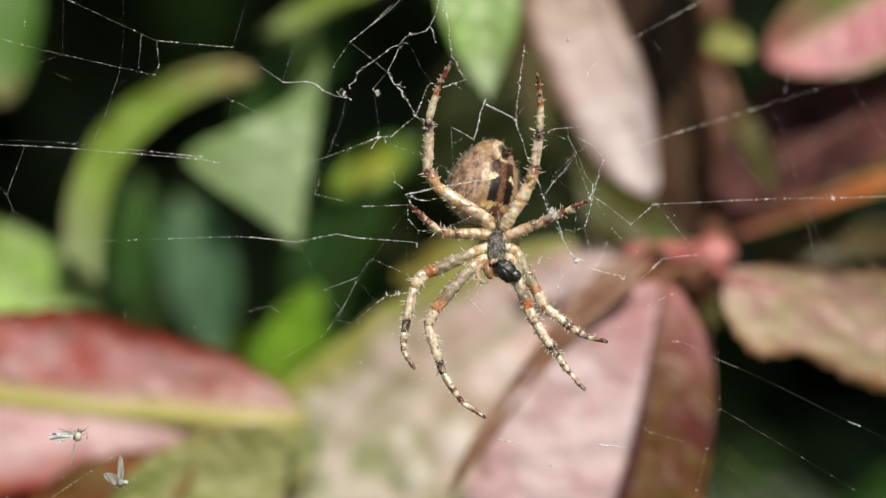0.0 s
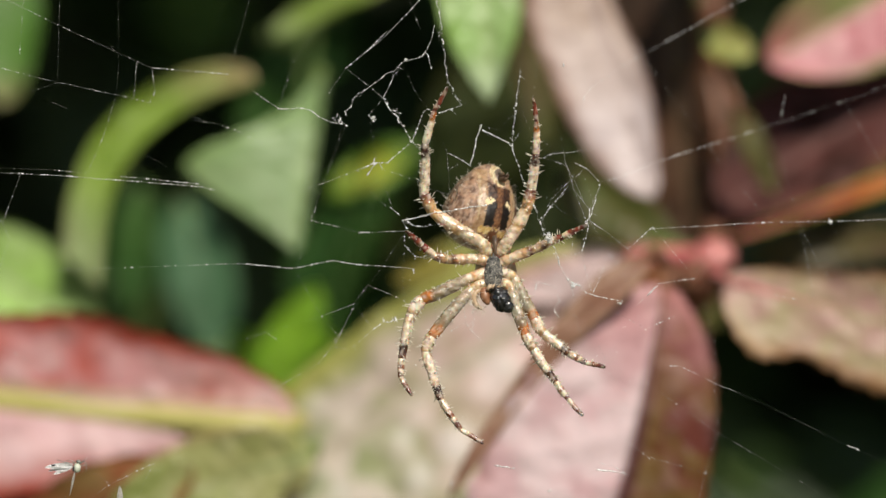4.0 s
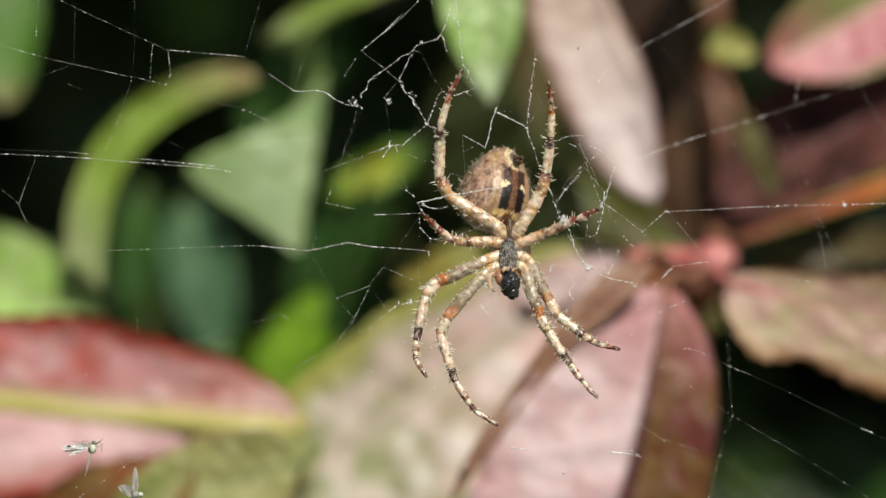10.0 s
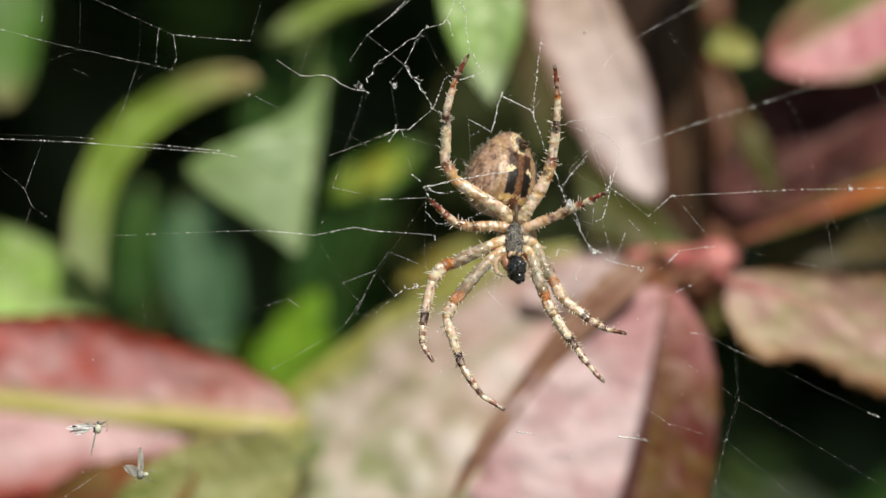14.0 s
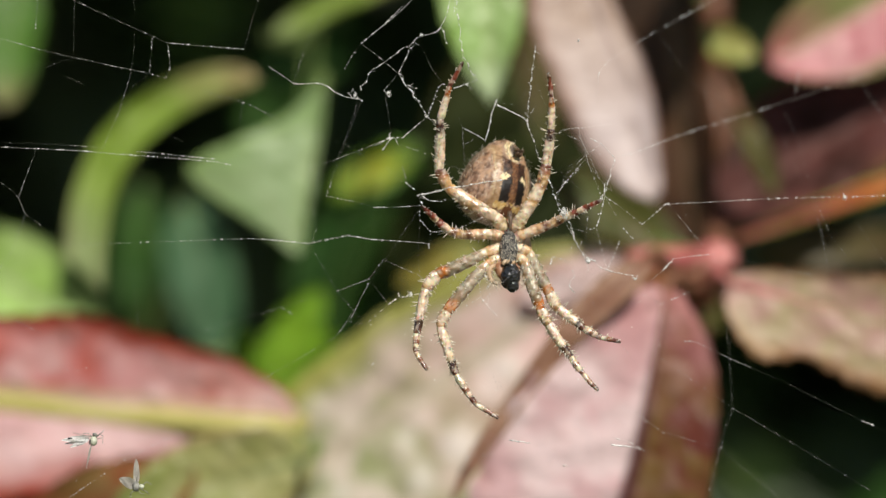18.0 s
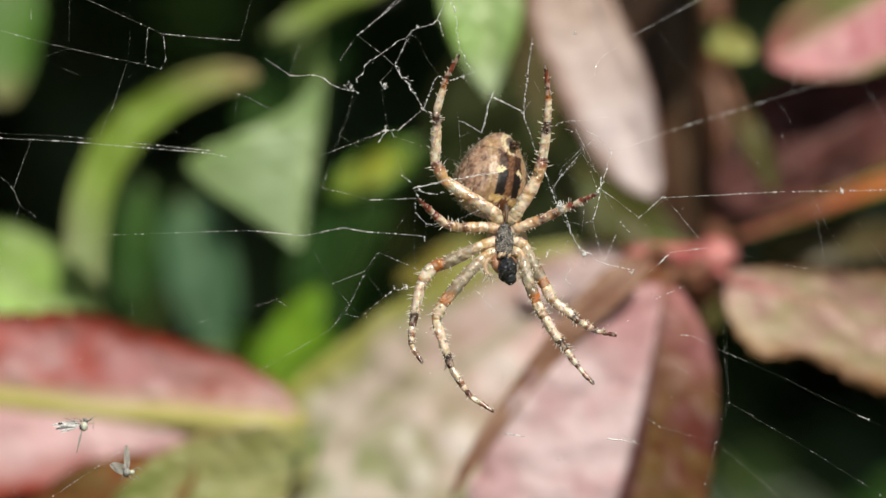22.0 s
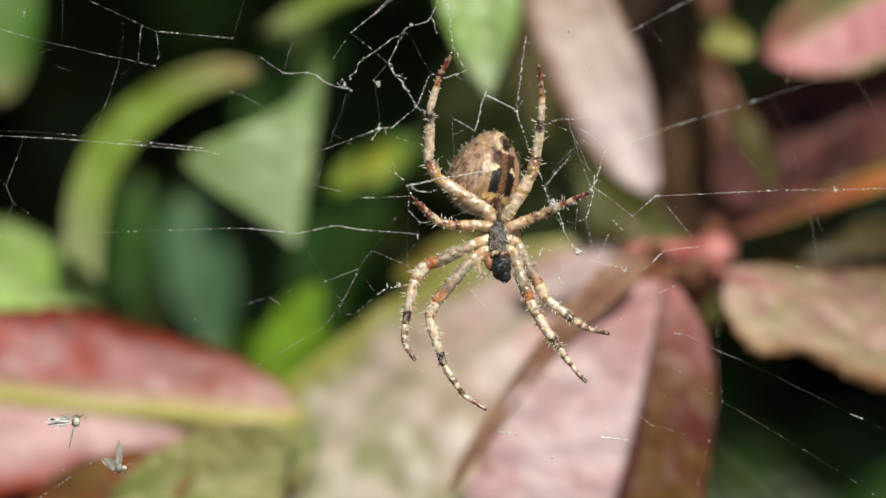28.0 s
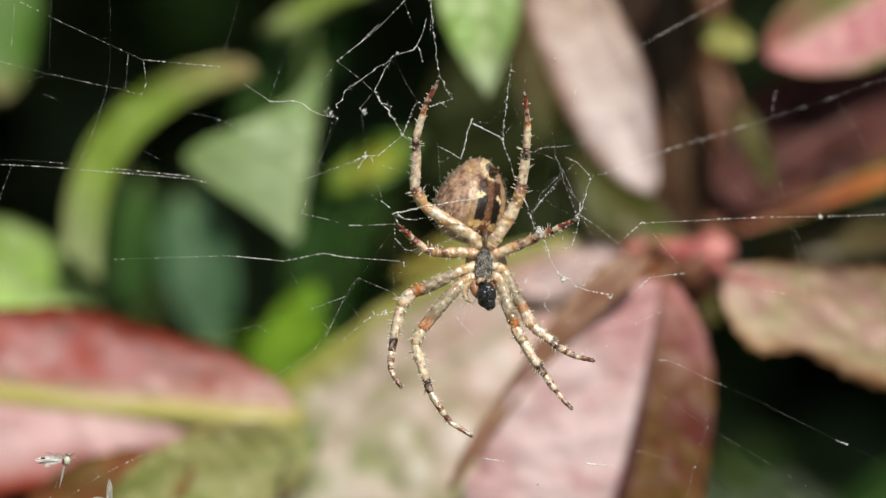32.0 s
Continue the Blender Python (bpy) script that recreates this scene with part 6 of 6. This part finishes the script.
def spider_leg(joints, radii, scheme, label, seed):
    """Eight joints from the breastplate to the claw; radii at them; each segment bulges a little."""
    rnd = random.Random(seed)
    joints = [Vector(j) for j in joints]
    root = None
    for i, (name, stops) in enumerate(scheme):
        a, b = joints[i], joints[i + 1]
        r0, r1 = radii[i], radii[i + 1]
        bow = (b - a).orthogonal().normalized() * (b - a).length * 0.02
        geo = Geo()
        n = 26
        pts, rad = [], []
        for k in range(n + 1):
            t = k / n
            over = (b - a).normalized() * (r1 * 0.5 * max(0, t - 0.9) * 10 - r0 * 0.5 * max(0, 0.1 - t) * 10)
            pts.append(a.lerp(b, t) + bow * math.sin(math.pi * t) + over)
            swell = 1 + 0.16 * math.sin(math.pi * t) + 0.05 * noise.noise(Vector((t * 5, seed, i)))
            rad.append((0.81 if i < 3 else 0.76) * (r0 + (r1 - r0) * t) * swell * (0.55 if k in (0, n) else 0.88 if k in (1, n - 1) else 1))
        fn = band(stops)
        def skin(f, co):
            patchy = noise.noise(co * 1.7 + Vector((seed, 0, i)))
            c = fn(min(1, max(0, f + 0.06 * patchy)))
            c = lerp(c, (0.30, 0.17, 0.08), min(0.6, max(0, 1.7 * noise.noise(co * 2.4) - 0.10)) if i < 3 else min(0.35, max(0, 1.2 * noise.noise(co * 3.1) - 0.1)))
            speck = noise.noise(co * 4.6 + Vector((4, seed, 1)))
            c = lerp(c, (0.26, 0.12, 0.05), min(0.6, max(0, 2.6 * speck - 0.8)))
            return lerp(c, (0.98, 0.88, 0.74), min(0.45, max(0, 1.3 * noise.noise(co * 3.0 + Vector((9, 2, seed))))))
        tube(geo, pts, rad, 18, skin, rough=0.16)
        ob = spider_part("leg" if root is None else name, geo, LEG_SKIN, label if root is None else "", root)
        root = root or ob
        # bristles
        hair = Geo()
        way = (b - a).normalized()
        o = way.orthogonal().normalized()
        q = way.cross(o)
        length = (b - a).length
        count = int((5, 9, 12, 15, 12, 5)[i] * length * (1.5 if scheme is SEGMENTS else 0.8))
        for _ in range(count):
            t = rnd.uniform(0.06, 0.96)
            ang = rnd.uniform(0, 6.283)
            out = o * math.cos(ang) + q * math.sin(ang)
            r = (r0 + (r1 - r0) * t) * (0.82 if i < 3 else 0.77)
            p = a.lerp(b, t) + bow * math.sin(math.pi * t) + out * r
            ln = rnd.choice((0.2, 0.25, 0.35, 0.48, 0.62)) * rnd.uniform(0.8, 1.25) * (1.0 if 1 < i < 4 else 0.7)
            ln *= min(1.0, 0.5 + r)
            tip = p + out * ln * 0.9 + way * ln * rnd.uniform(0.0, 0.6)
            tube(hair, [p, p.lerp(tip, 0.55), tip], [0.046, 0.036, 0.01], 5)
        if count:
            spider_part("bristles", hair, HAIR, "", root)


spider_leg([(4.03, 173.00, 1001.83), (3.37, 172.70, 1002.67), (-0.56, 172.60, 1005.19), (-1.31, 172.60, 1006.60), (-1.16, 171.80, 1010.85), (-0.37, 171.20, 1013.51), (0.69, 170.60, 1015.31)], (0.62, 0.62, 0.58, 0.52, 0.42, 0.27, 0.17), REAR, "long banded rear leg", 1)
spider_leg([(4.92, 173.00, 1001.83), (5.52, 172.60, 1002.57), (7.20, 172.40, 1005.42), (7.57, 172.40, 1006.96), (7.96, 171.80, 1009.92), (7.98, 171.20, 1012.58), (7.72, 170.60, 1014.38)], (0.62, 0.62, 0.58, 0.52, 0.42, 0.27, 0.17), REAR, "long banded rear leg", 2)
spider_leg([(3.94, 172.90, 1001.08), (3.09, 172.60, 1001.31), (0.66, 172.60, 1001.26), (-0.42, 172.40, 1001.54), (-1.49, 171.80, 1002.47), (-2.14, 171.20, 1003.06), (-2.68, 170.70, 1003.56)], (0.5, 0.5, 0.46, 0.42, 0.36, 0.27, 0.17), SHORT, "short banded third leg drawn in", 3)
spider_leg([(5.06, 172.90, 1000.98), (5.80, 172.60, 1001.26), (7.99, 172.40, 1002.10), (8.92, 172.20, 1002.57), (10.19, 171.60, 1003.12), (11.22, 171.00, 1003.62), (11.98, 170.60, 1003.98)], (0.5, 0.5, 0.44, 0.4, 0.34, 0.27, 0.17), SHORT, "short banded third leg drawn in", 4)
spider_leg([(3.94, 172.90, 1000.19), (2.62, 172.50, 999.81), (-1.49, 172.30, 997.94), (-2.38, 172.20, 996.87), (-3.16, 171.60, 993.07), (-3.25, 171.20, 991.60), (-2.36, 170.60, 990.24)], (0.5, 0.52, 0.6, 0.54, 0.40, 0.26, 0.2), SEGMENTS, "long banded front leg", 5)
spider_leg([(3.94, 172.90, 999.48), (2.71, 172.40, 998.83), (-0.75, 171.90, 994.83), (-1.21, 171.80, 993.76), (0.05, 171.40, 989.73), (1.67, 171.00, 987.30), (3.42, 170.60, 986.22)], (0.5, 0.52, 0.58, 0.5, 0.38, 0.26, 0.19), SEGMENTS, "long banded front leg", 6)
spider_leg([(5.11, 172.90, 1000.19), (6.13, 172.60, 999.72), (7.86, 172.60, 996.30), (8.46, 172.50, 995.14), (10.62, 171.80, 993.43), (11.98, 171.20, 992.71), (13.41, 170.60, 992.41)], (0.5, 0.52, 0.56, 0.5, 0.4, 0.26, 0.2), SEGMENTS, "long banded front leg", 7)
spider_leg([(5.11, 172.90, 999.48), (5.80, 172.40, 998.92), (7.08, 171.90, 995.01), (7.64, 171.80, 993.90), (9.48, 171.40, 991.12), (10.48, 171.00, 989.75), (11.61, 170.60, 988.48)], (0.5, 0.52, 0.56, 0.5, 0.38, 0.26, 0.19), SEGMENTS, "long banded front leg", 8)

# ---- prey and caught flies ----
PREY = (4.48, 172.20, 998.74)
prey = tagged(holder("prey", PREY), "glossy black chewed insect held in the spider's jaws", "insect")
g = Geo()
blob(g, (4.57, 171.90, 997.80), ((0.76, 0, 0), (0, 0.76, 0), (0.08, 0, 1.04)), 40, 54, 0.2, 1.7, fine=0.16)
part("body", g, PREY_SKIN, prey, home=PREY)
g = Geo()
blob(g, (4.75, 171.70, 997.05), ((0.52, 0, 0), (0, 0.45, 0), (0, 0, 0.55)), 26, 32, 0.2, 2.0, fine=0.08)
part("head", g, PREY_SKIN, prey, home=PREY)


def caught_fly(name, home, label, wings, bits, legs):
    fly = tagged(holder(name, home), label, "fly", group="flies caught in the web")
    h = Vector(home)
    for pname, c, axes, mat in bits:
        g = Geo()
        blob(g, h + Vector(c), axes, 10, 14, 0.1)
        part(pname, g, mat, fly, home=home)
    for c, tip, w, mat in wings:
        a, b = h + Vector(c), h + Vector(tip)
        ax = (b - a)
        sd = ax.normalized().cross(Vector((0.1, 1, 0.15))).normalized()
        g = Geo()
        rows = []
        for i in range(13):
            t = i / 12
            half = w * math.sin(math.pi * min(1, t ** 0.7)) ** 0.6 if 0 < t < 1 else 0.02
            rows.append([g.add(a + ax * t + sd * half * k + Vector((0, 0.06 * math.sin(t * 7 + 4 * k), 0)), (1, 1, 1), (k, t)) for k in (-1, -0.5, 0, 0.5, 1)])
        for r, q in zip(rows, rows[1:]):
            for k in range(4):
                g.f.append((r[k], r[k + 1], q[k + 1], q[k]))
        ob = part("wing", g, mat, fly, home=home)
        v = Geo()
        for k in (-0.6, 0.0, 0.6):
            tube(v, [a + ax * t + sd * k * w * t * (1.3 - t) * 1.6 + Vector((0, -0.02, 0)) for t in (0.02, 0.3, 0.6, 0.95)], [0.011, 0.01, 0.008, 0.005], 5)
        part("vein", v, FLY_GREY, ob, home=home)
    for pts in legs:
        g = Geo()
        tube(g, [h + Vector(p) for p in pts], [0.04, 0.03, 0.025, 0.015][:len(pts)], 5)
        part("leg", g, FLY_GREY, fly, home=home)
    return fly


SPOT = plain_material("wing_spot", (0.02, 0.02, 0.02), (0.05, 0.05, 0.05), 2000, 0.4)
FLY_A, FLY_B = (-29.87, 170.30, 984.72), (-26.27, 170.30, 981.02)
fly_a = caught_fly("caught_fly", FLY_A, "tiny pale greenfly with clear wings caught in silk",
    [((-0.3, 0, 0.2), (-2.6, 0.2, 0.0), 0.26, WING), ((-0.3, 0.05, 0.15), (-1.95, 0.4, -0.6), 0.22, WING), ((-0.3, 0.05, 0.18), (-2.4, 0.5, -0.35), 0.18, WING), ((-0.1, 0.0, -0.2), (-0.6, 0.1, -2.35), 0.08, WING_GREY)],
    [("body", (0.05, 0, -0.05), ((0.3, 0, 0), (0, 0.3, 0), (0, 0, 0.4)), FLY_PALE), ("head", (0.15, 0, 0.45), ((0.2, 0, 0), (0, 0.2, 0), (0, 0, 0.17)), FLY_GREY)],
    [[(0.2, 0, 0.3), (0.7, -0.1, 0.6), (0.95, -0.1, 0.85)], [(0.25, 0, 0.1), (0.8, 0.1, 0.2), (0.75, 0.1, -0.3)], [(0.2, 0, 0.2), (0.6, -0.1, 0.5), (0.9, -0.1, 0.3)], [(-0.1, 0, 0.3), (-0.4, -0.1, 0.6), (-0.8, -0.1, 0.55)], [(-0.1, 0, 0.3), (-0.7, -0.1, 0.4), (-1.6, 0, 0.62)]])
g = Geo()
blob(g, Vector(FLY_A) + Vector((-1.9, 0.08, 0.16)), ((0.2, 0, 0.0), (0, 0.05, 0), (0, 0, 0.075)), 8, 12, 0.3)
part("wing_spot", g, SPOT, fly_a, "dark spot on the wing", home=FLY_A)
g = Geo()
blob(g, Vector(FLY_A) + Vector((-0.22, -0.12, -0.1)), ((0.09, 0, 0.0), (0, 0.1, 0), (0.03, 0, 0.24)), 8, 12, 0.3)
part("abdomen_band", g, SPOT, fly_a, "dark band on the body", home=FLY_A)
fly_b = caught_fly("caught_fly", FLY_B, "tiny grey fly with raised dull wings caught in silk",
    [((-0.05, 0, 0.15), (-0.1, 0.1, 2.15), 0.27, WING_GREY), ((-0.1, 0, -0.05), (-1.5, 0.2, 0.55), 0.46, WING_GREY)],
    [("body", (-0.1, 0, -0.1), ((0.3, 0, -0.1), (0, 0.28, 0), (0.08, 0, 0.4)), FLY_GREY), ("head", (0.35, 0, -0.1), ((0.22, 0, 0), (0, 0.2, 0), (0, 0, 0.2)), FLY_PALE)],
    [[(0.4, 0, 0.0), (0.8, -0.1, 0.3), (1.2, -0.1, 0.05)], [(0.3, 0, -0.3), (0.7, 0, -0.5), (1.0, 0.1, -0.75)], [(0.1, 0, -0.4), (0.3, 0, -0.7), (0.6, 0, -0.7)], [(-0.2, 0, -0.4), (-0.5, 0, -0.6), (-0.6, 0, -0.8)]])


# seconds, sway to the right, upwards and away (mm), degrees clockwise of roll
SWAY = [
    (0, 0.000, -0.000, -0.000, 0.000),
    (0.5, -0.051, -0.047, 0.039, -0.058),
    (1, -0.008, -0.319, 0.050, -0.023),
    (1.5, -0.313, -0.786, -0.019, -0.034),
    (2, -0.177, -1.138, -0.028, -0.088),
    (2.5, -0.360, -1.511, -0.002, -0.206),
    (3, -0.320, -1.762, -0.390, -0.305),
    (3.5, -0.356, -1.855, -0.239, -0.280),
    (5.5, -0.066, -2.023, -0.164, -0.343),
    (6, -0.017, -2.157, 0.074, -0.492),
    (6.5, 0.090, -2.112, -0.116, -0.396),
    (7, 0.139, -2.235, 0.274, -0.410),
    (7.5, 0.375, -2.008, 0.182, -0.350),
    (8, 0.342, -1.389, 0.427, -0.294),
    (8.5, 0.664, -1.475, 0.719, -0.386),
    (9, 0.497, -0.899, 0.234, -0.271),
    (9.5, 0.675, -0.798, 0.215, -0.186),
    (10, 0.792, -0.273, 0.077, -0.212),
    (10.5, 0.918, -0.398, 0.182, -0.181),
    (11, 1.007, -0.253, 0.284, -0.244),
    (11.5, 1.098, -0.482, 0.515, -0.253),
    (12, 1.149, -0.179, 0.425, -0.184),
    (12.5, 1.340, 0.113, 0.255, -0.109),
    (13, 1.240, 0.696, -0.050, -0.027),
    (13.5, 1.266, 0.940, 0.114, -0.160),
    (14, 1.241, 0.983, 0.040, -0.316),
    (14.5, 1.255, 1.164, -0.172, -0.352),
    (16.5, 0.653, 1.600, -0.249, -0.149),
    (17, 0.626, 1.359, -0.067, -0.220),
    (17.5, 0.570, 0.663, -0.047, -0.238),
    (18, 0.766, 0.295, -0.042, -0.287),
    (18.5, 0.779, 0.012, -0.095, -0.370),
    (19, 0.787, 0.030, 0.178, -0.357),
    (19.5, 0.921, 0.470, 0.048, -0.213),
    (20, 0.593, 0.425, -0.193, -0.231),
    (20.5, 0.657, 0.546, -0.016, -0.128),
    (21, 0.391, 0.907, -0.088, -0.121),
    (21.5, 0.607, 0.898, -0.329, -0.216),
    (22, 0.454, 0.662, -0.511, -0.093),
    (22.5, 0.296, 1.123, -0.503, 0.080),
    (23, 0.389, 0.874, -0.528, -0.125),
    (23.5, 0.469, 1.491, -0.523, 0.048),
    (24, 0.421, 0.903, -0.710, 0.094),
    (24.5, 0.390, 0.938, -0.637, 0.108),
    (25, 0.483, 0.615, -0.386, 0.036),
    (25.5, 0.480, 0.905, -0.620, 0.166),
    (27.5, -0.017, 0.647, -0.550, 0.089),
    (28, 0.057, 0.532, -0.590, 0.019),
    (28.5, -0.168, 0.224, -0.664, 0.134),
    (29, -0.245, 0.393, -0.267, 0.099),
    (29.5, -0.341, -0.023, -0.427, 0.141),
    (30, -0.543, 0.173, -0.417, 0.143),
    (30.5, -0.623, -1.003, -0.303, 0.239),
    (31, -0.914, -0.768, -0.007, 0.125),
    (31.5, -0.882, -1.578, 0.123, 0.015),
    (32, -1.030, -1.812, 0.021, -0.009),
]
# seconds, degrees by which the spider swings the prey in its jaws
CHEW = [(0, -48), (2, -36), (3.5, -28), (5.5, -38), (6, -40), (7, -32), (8, -20), (9, -8), (10, 0), (12, -15), (14, 0), (17, 5), (20, -8), (24, 0),
        (28, -8), (31, -12), (32, -4)]
# seconds, extra sway of the loosely hung flies to the right and upwards (mm)
DANGLE = [
    (0, 0.00, 0.00),
    (1, 0.05, -0.12),
    (2, -0.02, -0.18),
    (3, 0.19, -0.26),
    (6, 0.09, -0.37),
    (7, 0.04, -0.21),
    (8, 0.02, -0.13),
    (9, 0.01, -0.07),
    (10, 0.17, -0.22),
    (11, 0.18, -0.12),
    (12, 0.08, -0.25),
    (13, 0.09, 0.08),
    (14, 0.06, 0.19),
    (17, 0.09, 0.39),
    (18, 0.22, -0.13),
    (19, 0.15, -0.07),
    (20, 0.03, 0.50),
    (21, -0.24, 0.50),
    (22, -0.08, 0.42),
    (23, -0.14, 0.52),
    (24, -0.06, 0.49),
    (25, -0.03, 0.54),
    (28, -0.10, 0.56),
    (29, -0.12, 0.48),
    (30, 0.02, 0.38),
    (31, -0.09, -0.15),
    (32, 0.14, -0.40),
]


def between(rows, t):
    for a, b in zip(rows, rows[1:]):
        if t <= b[0]:
            k = (t - a[0]) / (b[0] - a[0])
            return [x + (y - x) * k for x, y in zip(a[1:], b[1:])]
    return list(rows[-1][1:])


def sway_pose(row):
    t, dx, dz, dy, roll = row
    o = Matrix.Translation(mm(WEB))
    return Matrix.Translation(mm((dx, dy, dz))) @ o @ Matrix.Rotation(radians(roll), 4, "Y") @ o.inverted()


def motions():
    # the folded leaf dips a little in the breeze
    walk(swaying_leaf, [(t, pose(0, 0, -0.001 * dip)) for t, dip in ((0, 0), (1, 0.2), (2, 0.45), (6, 0.45), (9, 0.6), (12, 0.75), (14, 0.7), (18, 0.8), (20, 0.7), (23, 0.5), (25.5, 0.45), (28, 0.5), (30, 0.2), (32, 0.3))])
    for ob, home in ((web, WEB), (spider, SPIDER)):
        walk(ob, [(r[0], sway_pose(r) @ Matrix.Translation(mm(home))) for r in SWAY])
    walk(prey, [(r[0], sway_pose(r) @ Matrix.Translation(mm(PREY)) @ Matrix.Rotation(radians(between(CHEW, r[0])[0]), 4, "Y")) for r in SWAY])
    for ob, home in ((fly_a, FLY_A), (fly_b, FLY_B)):
        rows = []
        for r in SWAY:
            ex, ez = between(DANGLE, r[0])
            rows.append((r[0], Matrix.Translation(mm((ex, 0, ez))) @ sway_pose(r) @ Matrix.Translation(mm(home))))
        walk(ob, rows)


motions()
